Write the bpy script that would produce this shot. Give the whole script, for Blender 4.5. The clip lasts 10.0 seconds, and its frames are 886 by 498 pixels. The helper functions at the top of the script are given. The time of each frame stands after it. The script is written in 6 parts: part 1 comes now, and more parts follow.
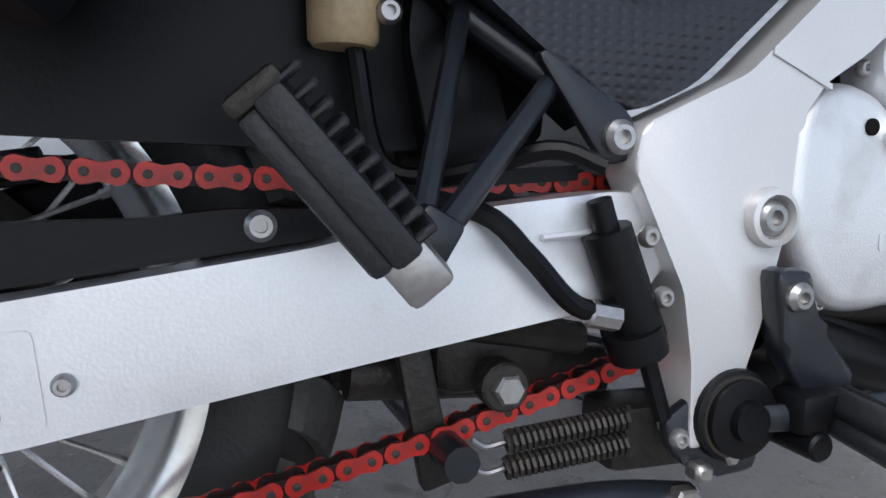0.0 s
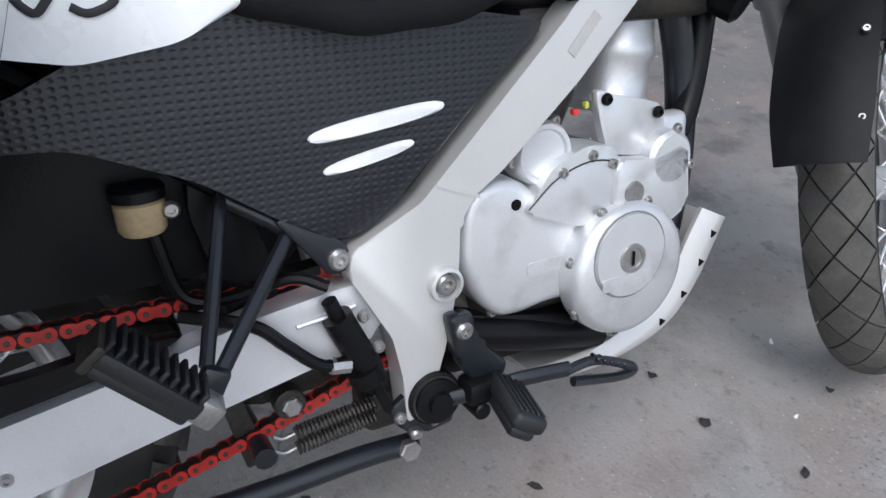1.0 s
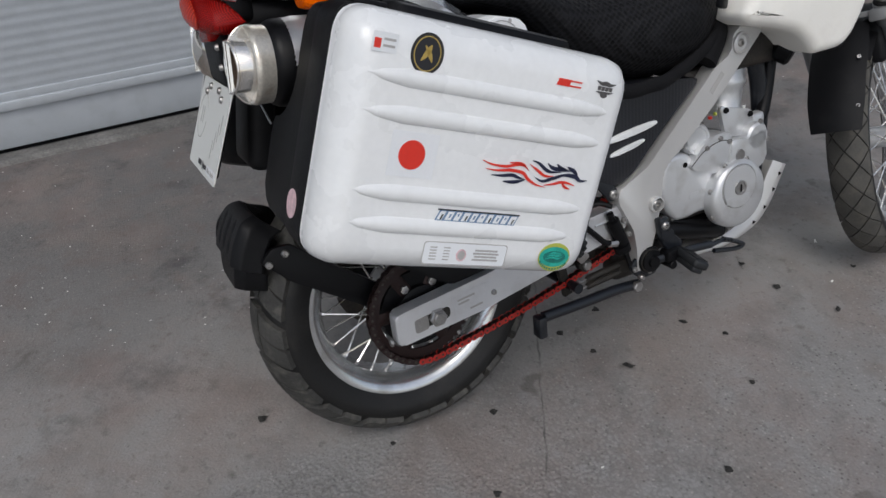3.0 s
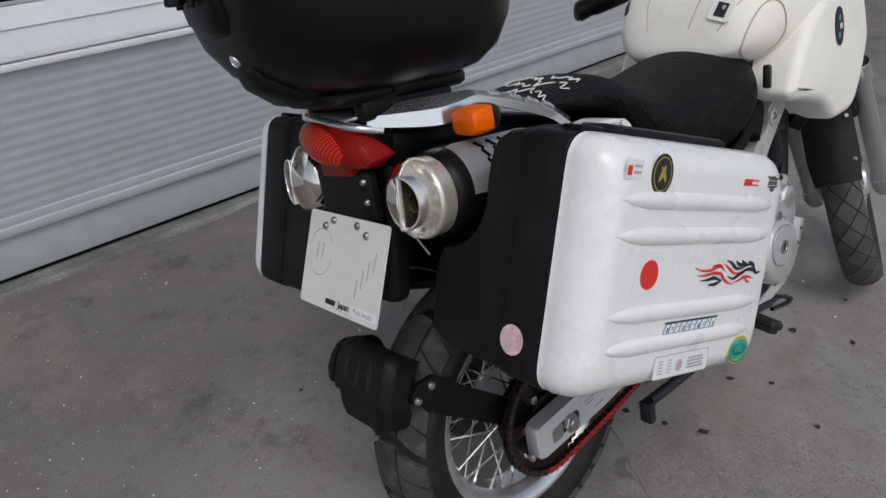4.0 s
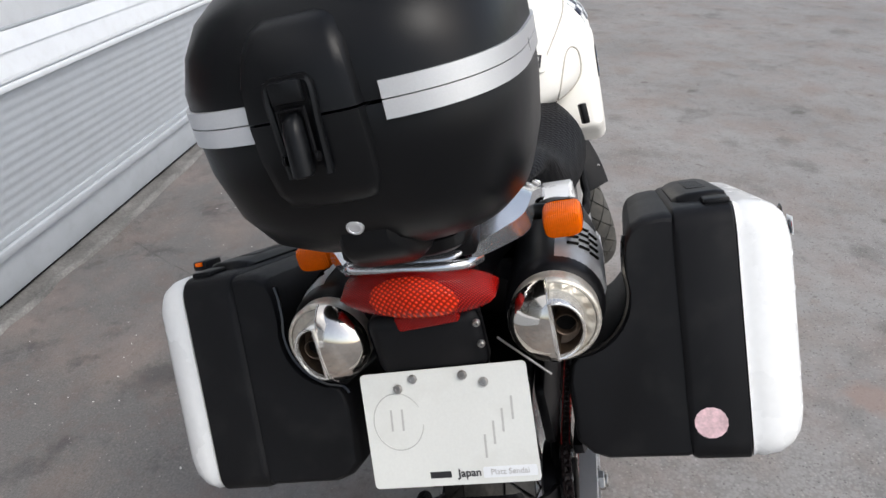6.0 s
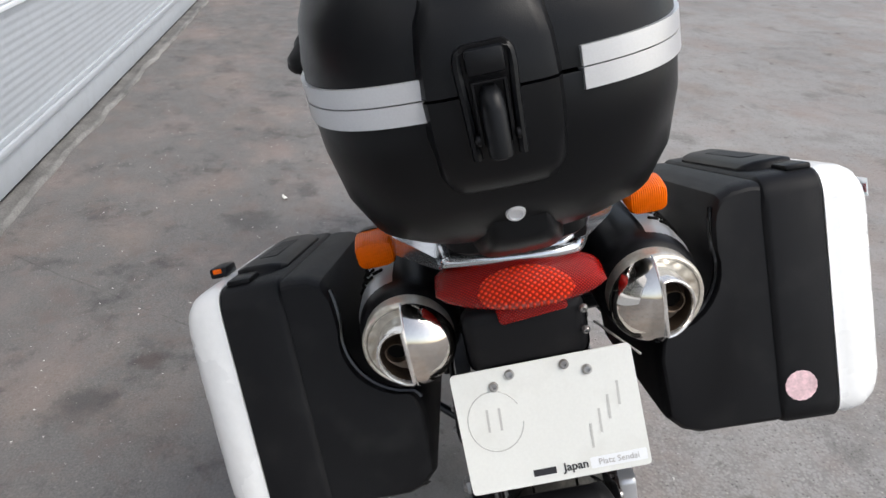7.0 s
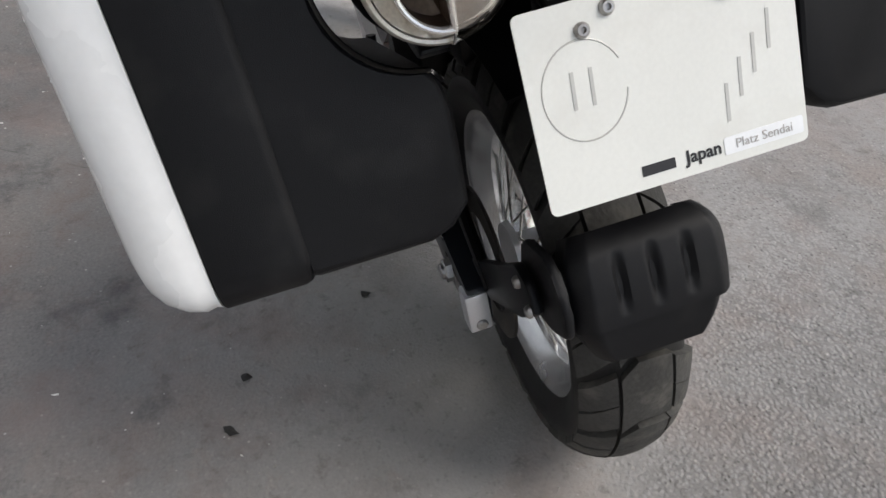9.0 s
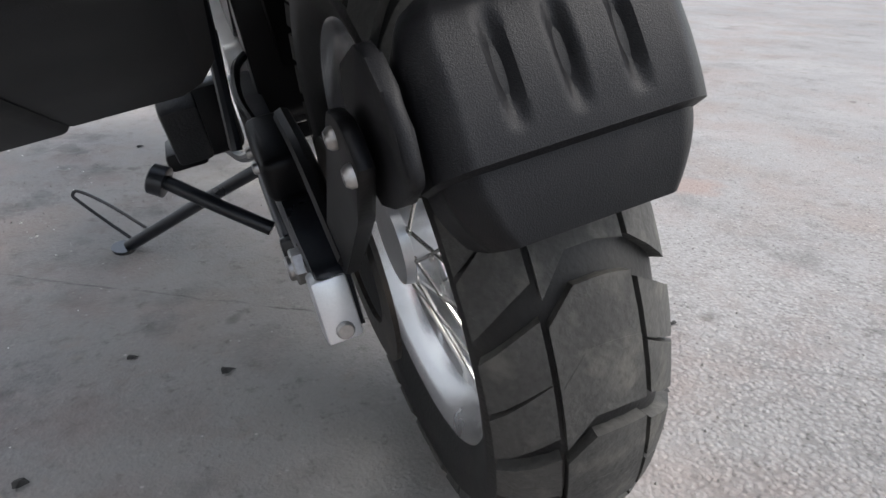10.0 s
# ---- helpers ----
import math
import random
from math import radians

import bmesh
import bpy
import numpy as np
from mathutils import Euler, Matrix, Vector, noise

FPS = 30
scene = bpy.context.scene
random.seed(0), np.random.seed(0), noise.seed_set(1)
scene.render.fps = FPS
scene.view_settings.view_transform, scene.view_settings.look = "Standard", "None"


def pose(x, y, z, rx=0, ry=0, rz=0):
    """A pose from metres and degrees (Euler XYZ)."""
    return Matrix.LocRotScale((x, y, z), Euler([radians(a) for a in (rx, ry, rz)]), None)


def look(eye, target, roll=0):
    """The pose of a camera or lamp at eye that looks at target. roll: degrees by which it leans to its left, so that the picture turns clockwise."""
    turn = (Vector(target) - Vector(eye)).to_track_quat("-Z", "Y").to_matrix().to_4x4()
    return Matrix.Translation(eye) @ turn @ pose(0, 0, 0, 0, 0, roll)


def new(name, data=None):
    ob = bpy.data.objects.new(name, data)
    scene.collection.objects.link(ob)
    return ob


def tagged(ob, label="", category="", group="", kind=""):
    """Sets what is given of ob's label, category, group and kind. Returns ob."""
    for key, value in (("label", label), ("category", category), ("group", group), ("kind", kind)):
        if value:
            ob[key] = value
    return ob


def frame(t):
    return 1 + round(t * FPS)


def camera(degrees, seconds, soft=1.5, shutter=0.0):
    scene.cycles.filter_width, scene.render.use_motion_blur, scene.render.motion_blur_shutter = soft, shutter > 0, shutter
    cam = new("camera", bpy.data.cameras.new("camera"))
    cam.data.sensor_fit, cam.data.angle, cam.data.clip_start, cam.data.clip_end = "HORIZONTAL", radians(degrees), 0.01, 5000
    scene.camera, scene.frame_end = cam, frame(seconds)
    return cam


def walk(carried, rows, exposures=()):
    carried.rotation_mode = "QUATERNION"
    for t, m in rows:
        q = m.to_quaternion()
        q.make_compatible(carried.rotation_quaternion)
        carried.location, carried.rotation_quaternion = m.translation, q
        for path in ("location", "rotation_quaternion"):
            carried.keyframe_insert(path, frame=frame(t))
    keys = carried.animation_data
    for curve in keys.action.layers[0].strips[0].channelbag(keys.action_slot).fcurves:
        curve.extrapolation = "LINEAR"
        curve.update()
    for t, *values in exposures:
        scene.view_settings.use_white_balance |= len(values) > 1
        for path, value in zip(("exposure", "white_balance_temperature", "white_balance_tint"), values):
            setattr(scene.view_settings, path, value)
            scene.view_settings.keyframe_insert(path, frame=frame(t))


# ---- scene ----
cam = camera(62.0, 10.0, soft=1.5)
PATH = [
    (0, (0.2, -0.439, 0.558), (0.843, 1.344, -0.082), 5.9),
    (0.2, (0.246, -0.47, 0.585), (0.854, 1.28, -0.169), 5.2),
    (0.5, (0.271, -0.505, 0.652), (0.947, 1.077, -0.368), 4.4),
    (0.7, (0.271, -0.528, 0.737), (1.013, 0.964, -0.369), 5.4),
    (1, (0.231, -0.596, 0.889), (1.099, 0.838, -0.201), 5.3),
    (1.2, (0.22, -0.692, 1.015), (1.044, 0.754, -0.094), 3.2),
    (1.5, (0.154, -0.834, 1.137), (0.928, 0.603, -0.02), 1.4),
    (1.7, (0.108, -0.936, 1.171), (0.826, 0.5, -0.022), 0.4),
    (2, (-0.001, -1.035, 1.213), (0.694, 0.371, -0.028), 1.6),
    (2.2, (-0.099, -1.1, 1.225), (0.592, 0.314, -0.009), 1.5),
    (2.5, (-0.263, -1.125, 1.256), (0.44, 0.275, 0.013), 1.7),
    (3, (-0.506, -1.076, 1.316), (0.25, 0.364, 0.152), -0.3),
    (3.2, (-0.575, -1.005, 1.328), (0.215, 0.444, 0.198), -0.9),
    (4.3, (-0.96, -0.618, 1.383), (0.318, 0.569, 0.403), -0.9),
    (4.5, (-1.002, -0.544, 1.385), (0.365, 0.551, 0.418), -0.5),
    (5, (-1.082, -0.312, 1.393), (0.461, 0.512, 0.424), 0.7),
    (5.5, (-1.1, -0.12, 1.417), (0.549, 0.436, 0.433), 0.3),
    (5.7, (-1.097, -0.052, 1.42), (0.597, 0.394, 0.455), 0.1),
    (6.8, (-1.045, 0.32, 1.404), (0.715, 0.254, 0.456), 1.7),
    (7, (-1.038, 0.376, 1.378), (0.71, 0.242, 0.416), 2.5),
    (7.5, (-1.031, 0.533, 1.299), (0.691, 0.224, 0.33), 4.4),
    (8, (-1.002, 0.676, 1.214), (0.662, 0.2, 0.213), 6.5),
    (8.2, (-0.982, 0.685, 1.176), (0.646, 0.18, 0.13), 6.6),
    (8.5, (-0.923, 0.659, 1.089), (0.65, 0.115, -0.019), 6.9),
    (8.8, (-0.847, 0.579, 1.021), (0.668, 0.043, -0.17), 6.5),
    (9, (-0.792, 0.519, 0.978), (0.691, -0.011, -0.255), 5.6),
    (9.2, (-0.758, 0.454, 0.911), (0.751, -0.062, -0.296), 4.4),
    (9.5, (-0.728, 0.387, 0.782), (0.876, -0.149, -0.285), 3.8),
    (9.8, (-0.673, 0.335, 0.656), (1.013, -0.251, -0.246), 2.8),
    (10, (-0.676, 0.328, 0.585), (1.043, -0.327, -0.199), 1.8),
]
walk(cam, [(t, look(eye, target, roll)) for t, eye, target, roll in PATH], [(t, e, k, 10) for t, e, k in ((0.0, 0.72, 6100), (0.5, 0.82, 6100), (1.0, 0.79, 6150), (1.5, 0.67, 6250), (2.0, 0.44, 6400), (2.5, 0.25, 6450), (3.0, -0.05, 6500), (3.2, -0.1, 6550), (4.3, -0.1, 6600), (4.5, -0.05, 6550), (5.0, 0.2, 6600), (5.5, 0.5, 6650), (7.0, 0.9, 6750), (8.0, 0.8, 6800), (8.5, 0.73, 6850), (9.0, 0.76, 6850), (9.5, 0.97, 6750), (10.0, 1.4, 6600))])

# ---- sky and sun: bright overcast ----
world = bpy.data.worlds.new("overcast_sky")
scene.world = world
world.use_nodes = True
wn = world.node_tree.nodes
sky = wn.new("ShaderNodeTexSky")
sky.sky_type, sky.sun_disc = "NISHITA", False
sky.sun_elevation, sky.sun_rotation = radians(48), radians(200)
sky.air_density, sky.dust_density, sky.ozone_density = 1.0, 2.0, 1.5
grey = wn.new("ShaderNodeHueSaturation")
grey.inputs["Saturation"].default_value = 0.6
world.node_tree.links.new(sky.outputs[0], grey.inputs["Color"])
world.node_tree.links.new(grey.outputs[0], wn["Background"].inputs["Color"])
wn["Background"].inputs["Strength"].default_value = 0.13
sun_data = bpy.data.lights.new("sun", "SUN")
sun_data.energy, sun_data.angle, sun_data.color = 1.1, radians(25), (1.0, 0.98, 0.95)
sun = new("sun", sun_data)
sun.matrix_world = look((-2.6, -2.6, 6), (0, 0, 0))


# ---- materials ----
def surface(name, colour, rough=0.5, metal=0.0, var=0.12, scale=30.0, bump=0.0, grain=250.0, coat=0.0, dirt=None, dirt_amount=0.0,
            rough_var=0.08, spec=0.5):
    """A procedural surface: broad and fine variation of colour, roughness and relief."""
    m = bpy.data.materials.new(name)
    m.use_nodes = True
    nt = m.node_tree
    b = nt.nodes["Principled BSDF"]
    tc = nt.nodes.new("ShaderNodeTexCoord")
    broad, fine = nt.nodes.new("ShaderNodeTexNoise"), nt.nodes.new("ShaderNodeTexNoise")
    broad.inputs["Scale"].default_value, broad.inputs["Detail"].default_value = scale * 0.25, 5.0
    fine.inputs["Scale"].default_value, fine.inputs["Detail"].default_value = grain, 3.0
    for n in (broad, fine):
        nt.links.new(tc.outputs["Object"], n.inputs["Vector"])
    ramp = nt.nodes.new("ShaderNodeMapRange")
    ramp.inputs["From Min"].default_value, ramp.inputs["From Max"].default_value = 0.3, 0.7
    ramp.inputs["To Min"].default_value, ramp.inputs["To Max"].default_value = 1 - var, 1 + var * 0.6
    nt.links.new(broad.outputs["Fac"], ramp.inputs["Value"])
    ramp2 = nt.nodes.new("ShaderNodeMapRange")
    ramp2.inputs["From Min"].default_value, ramp2.inputs["From Max"].default_value = 0.3, 0.7
    ramp2.inputs["To Min"].default_value, ramp2.inputs["To Max"].default_value = 1 - var * 0.5, 1 + var * 0.5
    nt.links.new(fine.outputs["Fac"], ramp2.inputs["Value"])
    mul = nt.nodes.new("ShaderNodeMath")
    mul.operation = "MULTIPLY"
    nt.links.new(ramp.outputs[0], mul.inputs[0]), nt.links.new(ramp2.outputs[0], mul.inputs[1])
    tint = nt.nodes.new("ShaderNodeVectorMath")
    tint.operation = "SCALE"
    tint.inputs[0].default_value = colour
    nt.links.new(mul.outputs[0], tint.inputs["Scale"])
    out = tint.outputs[0]
    if dirt:
        spot = nt.nodes.new("ShaderNodeTexNoise")
        spot.inputs["Scale"].default_value, spot.inputs["Detail"].default_value = scale * 0.6, 8.0
        nt.links.new(tc.outputs["Object"], spot.inputs["Vector"])
        cut = nt.nodes.new("ShaderNodeMapRange")
        cut.inputs["From Min"].default_value, cut.inputs["From Max"].default_value = 0.52, 0.68
        cut.inputs["To Max"].default_value = dirt_amount
        nt.links.new(spot.outputs["Fac"], cut.inputs["Value"])
        mix = nt.nodes.new("ShaderNodeMix")
        mix.data_type = "RGBA"
        mix.inputs["B"].default_value = (*dirt, 1)
        nt.links.new(cut.outputs[0], mix.inputs["Factor"]), nt.links.new(out, mix.inputs["A"])
        out = mix.outputs["Result"]
    nt.links.new(out, b.inputs["Base Color"])
    rr = nt.nodes.new("ShaderNodeMapRange")
    rr.inputs["To Min"].default_value, rr.inputs["To Max"].default_value = max(0.02, rough - rough_var), min(1, rough + rough_var)
    nt.links.new(broad.outputs["Fac"], rr.inputs["Value"])
    nt.links.new(rr.outputs[0], b.inputs["Roughness"])
    b.inputs["Metallic"].default_value = metal
    b.inputs["Coat Weight"].default_value = coat
    b.inputs["Specular IOR Level"].default_value = spec
    if bump:
        bp = nt.nodes.new("ShaderNodeBump")
        bp.inputs["Strength"].default_value, bp.inputs["Distance"].default_value = bump, 0.002
        nt.links.new(fine.outputs["Fac"], bp.inputs["Height"])
        nt.links.new(bp.outputs[0], b.inputs["Normal"])
    return m


WHITE = surface("white_paint", (0.82, 0.83, 0.83), 0.28, var=0.04, coat=0.3, bump=0.05, grain=90, dirt=(0.6, 0.6, 0.58), dirt_amount=0.07)
CREAM = surface("cream_leatherette", (0.86, 0.84, 0.78), 0.5, var=0.04, bump=0.25, grain=350, dirt=(0.5, 0.42, 0.36), dirt_amount=0.1)
BLACK = surface("black_textured_plastic", (0.0058, 0.006, 0.0072), 0.5, var=0.25, bump=0.22, grain=1100, dirt=(0.018, 0.018, 0.018), dirt_amount=0.4, spec=0.22)
DARK = surface("black_smooth_plastic", (0.0038, 0.0038, 0.0046), 0.4, var=0.2, bump=0.1, grain=300, spec=0.20)
TOPBLACK = surface("top_case_black_plastic", (0.0045, 0.005, 0.006), 0.36, var=0.15, bump=0.1, grain=900, spec=0.22)
GLOSS = surface("glossy_black_moulding", (0.006, 0.006, 0.007), 0.12, var=0.1)
TEAL_DARK = surface("dark_teal_vinyl", (0.008, 0.17, 0.14), 0.35, var=0.3, scale=300)
FABRIC = surface("black_mesh_fabric", (0.006, 0.006, 0.007), 0.8, spec=0.2, var=0.3, bump=0.6, grain=500)
RUBBER = surface("tyre_rubber", (0.010, 0.010, 0.010), 0.5, var=0.25, bump=0.25, grain=250, dirt=(0.03, 0.028, 0.025), dirt_amount=0.4, spec=0.35)
TREAD = surface("worn_tread_rubber", (0.042, 0.041, 0.038), 0.75, var=0.35, scale=60, bump=0.5, grain=180, dirt=(0.105, 0.100, 0.086), dirt_amount=0.55)
ROADTREAD = surface("dusty_road_tread", (0.070, 0.067, 0.060), 0.75, var=0.25, scale=60, bump=0.4, grain=220, dirt=(0.12, 0.11, 0.09), dirt_amount=0.4)
PEGRUBBER = surface("peg_rubber", (0.011, 0.012, 0.014), 0.5, var=0.2, bump=0.3, grain=300)
SILVER = surface("silver_frame_paint", (0.58, 0.575, 0.565), 0.36, metal=0.42, var=0.06, bump=0.08, grain=500, coat=0.2)
ENGINE = surface("silver_engine_casting", (0.64, 0.65, 0.66), 0.34, metal=0.55, var=0.08, bump=0.2, grain=500, dirt=(0.3, 0.28, 0.25), dirt_amount=0.3)
RIM = surface("polished_rim", (0.70, 0.71, 0.72), 0.24, metal=0.88, var=0.08, bump=0.04, grain=300, dirt=(0.3, 0.28, 0.25), dirt_amount=0.35)
ALLOY = surface("brushed_alloy", (0.72, 0.73, 0.75), 0.32, metal=0.55, var=0.06, bump=0.08, grain=400, dirt=(0.35, 0.33, 0.3), dirt_amount=0.2)
CHROME = surface("chromed_steel", (0.84, 0.83, 0.81), 0.2, metal=0.78, var=0.05, rough_var=0.05, dirt=(0.55, 0.43, 0.28), dirt_amount=0.3)
STEEL = surface("dull_steel", (0.42, 0.41, 0.40), 0.38, metal=0.9, var=0.2, dirt=(0.16, 0.12, 0.09), dirt_amount=0.5)
BRONZE = surface("heat_tinted_steel", (0.62, 0.55, 0.46), 0.36, metal=0.55, var=0.25, scale=80, dirt=(0.30, 0.22, 0.14), dirt_amount=0.5)
# greasy metal; also darkens the engine block in place of shadow
GREASE_SHADE = surface("grease_and_shade_metal", (0.045, 0.041, 0.037), 0.5, metal=0.5, var=0.4, bump=0.5, grain=200, dirt=(0.08, 0.066, 0.052), dirt_amount=0.6)
# soot in the exhaust bore; also the painted dark of holes and slots
SOOT_SHADE = surface("soot_and_hole_shade", (0.006, 0.0055, 0.005), 0.9, var=0.3, spec=0.1)
TUBE = surface("black_painted_tube", (0.010, 0.012, 0.016), 0.3, metal=0.0, var=0.2, bump=0.1)
REDCHAIN = surface("red_chain_plate", (0.50, 0.022, 0.015), 0.38, metal=0.1, var=0.3, dirt=(0.09, 0.022, 0.016), dirt_amount=0.7)
SPROCKET = surface("dark_red_sprocket_steel", (0.024, 0.011, 0.010), 0.5, metal=0.4, var=0.3, dirt=(0.03, 0.025, 0.025), dirt_amount=0.7)
FORK = surface("grey_fork_paint", (0.34, 0.345, 0.35), 0.35, metal=0.5, var=0.06)
BAND = surface("satin_silver_band", (0.62, 0.63, 0.65), 0.30, metal=0.5, var=0.05, bump=0.05, grain=500)
TAIL = surface("silver_tail_plastic", (0.64, 0.66, 0.69), 0.2, metal=0.9, var=0.04, coat=0.3)
PLATE = surface("plate_enamel", (0.70, 0.71, 0.68), 0.3, var=0.04, dirt=(0.55, 0.54, 0.50), dirt_amount=0.2)
INK = surface("black_ink", (0.015, 0.015, 0.018), 0.5)
MARKER = surface("faint_marker", (0.50, 0.50, 0.48), 0.2, var=0.1)
PALEINK = surface("pale_marker", (0.92, 0.92, 0.91), 0.6)
STICK_RED = surface("red_vinyl", (0.72, 0.035, 0.02), 0.35, var=0.06)
STICK_NAVY = surface("navy_vinyl", (0.012, 0.016, 0.045), 0.35)
STICK_TEAL = surface("teal_vinyl", (0.02, 0.38, 0.30), 0.35, var=0.25, scale=200)
STICK_YEL = surface("yellow_vinyl", (0.45, 0.48, 0.08), 0.35)
STICK_BLUE = surface("grey_blue_vinyl", (0.16, 0.25, 0.38), 0.35)
STICK_GREY = surface("grey_vinyl", (0.42, 0.41, 0.40), 0.4)
EMBLEM = surface("charcoal_print", (0.09, 0.085, 0.085), 0.45, var=0.3, scale=300)
STICK_WHITE = surface("white_vinyl", (0.78, 0.80, 0.82), 0.35, var=0.03)
STICK_PINK = surface("pink_vinyl", (0.72, 0.50, 0.53), 0.5, var=0.25, scale=300)
GOLD = surface("gold_print", (0.45, 0.32, 0.08), 0.4)
WALLGREY = surface("grey_wall_paint", (0.42, 0.45, 0.48), 0.5, var=0.05, bump=0.1, dirt=(0.36, 0.38, 0.4), dirt_amount=0.4)
WALLWHITE = surface("white_wall_paint", (0.74, 0.77, 0.80), 0.4, var=0.04, dirt=(0.6, 0.6, 0.6), dirt_amount=0.2)
CONCRETE = surface("worn_concrete", (0.20, 0.195, 0.185), 0.9, var=0.45, scale=20, bump=0.8, grain=120)
LITTER = surface("dead_leaf", (0.02, 0.019, 0.017), 0.8, var=0.5, scale=200)
DOME = surface("mirror_steel", (0.74, 0.70, 0.65), 0.08, metal=1.0, var=0.05, rough_var=0.04, dirt=(0.5, 0.38, 0.26), dirt_amount=0.25)
CHIP = surface("pale_chip", (0.62, 0.60, 0.57), 0.5)
PAPER = surface("paper_scrap", (0.75, 0.74, 0.70), 0.7)
SEAM = surface("tan_thread", (0.50, 0.46, 0.40), 0.7)
PEBBLE = surface("pebble", (0.24, 0.23, 0.21), 0.8, var=0.4, scale=30)
RESERVOIR = surface("yellowed_reservoir_plastic", (0.42, 0.32, 0.18), 0.35, var=0.2)
SHOPDARK = surface("shop_interior", (0.035, 0.03, 0.045), 0.6, var=0.4)
SHOPRED = surface("red_display", (0.45, 0.03, 0.025), 0.5, var=0.2)


def lens_plastic(name, colour, ridges, weight, crossed=False):
    """Moulded lamp lens: tinted, glossy and slightly translucent, with fine ridges."""
    m = surface(name, colour, 0.2, var=0.12, scale=60, spec=0.2)
    nt = m.node_tree
    b = nt.nodes["Principled BSDF"]
    wave = nt.nodes.new("ShaderNodeTexWave")
    wave.bands_direction = "DIAGONAL" if crossed else "Y"
    wave.inputs["Scale"].default_value, wave.inputs["Distortion"].default_value = ridges, 0.0
    tc = nt.nodes.new("ShaderNodeTexCoord")
    nt.links.new(tc.outputs["Object"], wave.inputs["Vector"])
    bp = nt.nodes.new("ShaderNodeBump")
    bp.inputs["Strength"].default_value, bp.inputs["Distance"].default_value = 0.7, 0.0014
    height = wave.outputs["Fac"]
    if crossed:
        flip, other, both = nt.nodes.new("ShaderNodeMapping"), nt.nodes.new("ShaderNodeTexWave"), nt.nodes.new("ShaderNodeMath")
        flip.inputs["Scale"].default_value = (1, -1, 1)
        other.bands_direction, both.operation = "DIAGONAL", "MULTIPLY"
        other.inputs["Scale"].default_value, other.inputs["Distortion"].default_value = ridges, 0.0
        nt.links.new(tc.outputs["Object"], flip.inputs["Vector"]), nt.links.new(flip.outputs[0], other.inputs["Vector"])
        nt.links.new(height, both.inputs[0]), nt.links.new(other.outputs["Fac"], both.inputs[1])
        height = both.outputs[0]
        # shading of the moulded prisms put into the colour: valleys darkened, tips brightened
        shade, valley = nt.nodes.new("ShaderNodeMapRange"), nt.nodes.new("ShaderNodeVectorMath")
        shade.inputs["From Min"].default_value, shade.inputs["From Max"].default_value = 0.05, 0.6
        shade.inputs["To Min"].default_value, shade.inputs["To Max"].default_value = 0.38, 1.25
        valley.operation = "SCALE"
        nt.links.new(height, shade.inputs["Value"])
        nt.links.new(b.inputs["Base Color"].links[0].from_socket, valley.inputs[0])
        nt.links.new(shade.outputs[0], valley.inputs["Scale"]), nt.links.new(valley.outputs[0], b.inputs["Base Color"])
    nt.links.new(height, bp.inputs["Height"])
    nt.links.new(bp.outputs[0], b.inputs["Normal"])
    b.inputs["Subsurface Weight"].default_value = weight
    b.inputs["Subsurface Radius"].default_value = (0.02, 0.006, 0.003)
    b.inputs["Coat Weight"].default_value = 0.06
    return m


STEELRING = surface("stained_steel_ring", (0.72, 0.68, 0.60), 0.3, metal=0.6, var=0.2, scale=60, dirt=(0.35, 0.24, 0.14), dirt_amount=0.5)
LINING = surface("heat_stained_lining", (0.12, 0.085, 0.06), 0.35, metal=0.6, var=0.35, scale=60)
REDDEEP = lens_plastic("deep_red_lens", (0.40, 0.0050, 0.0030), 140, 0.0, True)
# brighter red that paints the glow of the lens middle
REDGLOW = lens_plastic("red_lens_glow", (0.84, 0.040, 0.010), 75, 0.0, True)
AMBER = lens_plastic("amber_lamp_lens", (0.86, 0.135, 0.0), 110, 0.0)

GLASS = bpy.data.materials.new("window_glass")
GLASS.use_nodes = True
GLASS.node_tree.nodes["Principled BSDF"].inputs["Transmission Weight"].default_value = 1.0
GLASS.node_tree.nodes["Principled BSDF"].inputs["Roughness"].default_value = 0.02


def panel_texture():
    """Side panel: black plastic with a grid of small dimples."""
    m = surface("dimpled_side_panel", (0.010, 0.011, 0.015), 0.34, var=0.15)
    nt = m.node_tree
    b = nt.nodes["Principled BSDF"]
    tc, vor = nt.nodes.new("ShaderNodeTexCoord"), nt.nodes.new("ShaderNodeTexVoronoi")
    mp = nt.nodes.new("ShaderNodeMapping")
    mp.inputs["Scale"].default_value = (110, 1, 150)
    vor.inputs["Scale"].default_value, vor.inputs["Randomness"].default_value = 1.0, 0.0
    nt.links.new(tc.outputs["Object"], mp.inputs["Vector"]), nt.links.new(mp.outputs[0], vor.inputs["Vector"])
    mr = nt.nodes.new("ShaderNodeMapRange")
    mr.inputs["From Max"].default_value = 0.42
    nt.links.new(vor.outputs["Distance"], mr.inputs["Value"])
    bp = nt.nodes.new("ShaderNodeBump")
    bp.inputs["Strength"].default_value, bp.inputs["Distance"].default_value = 0.5, 0.0015
    nt.links.new(mr.outputs[0], bp.inputs["Height"]), nt.links.new(bp.outputs[0], b.inputs["Normal"])
    return m


PANEL = panel_texture()


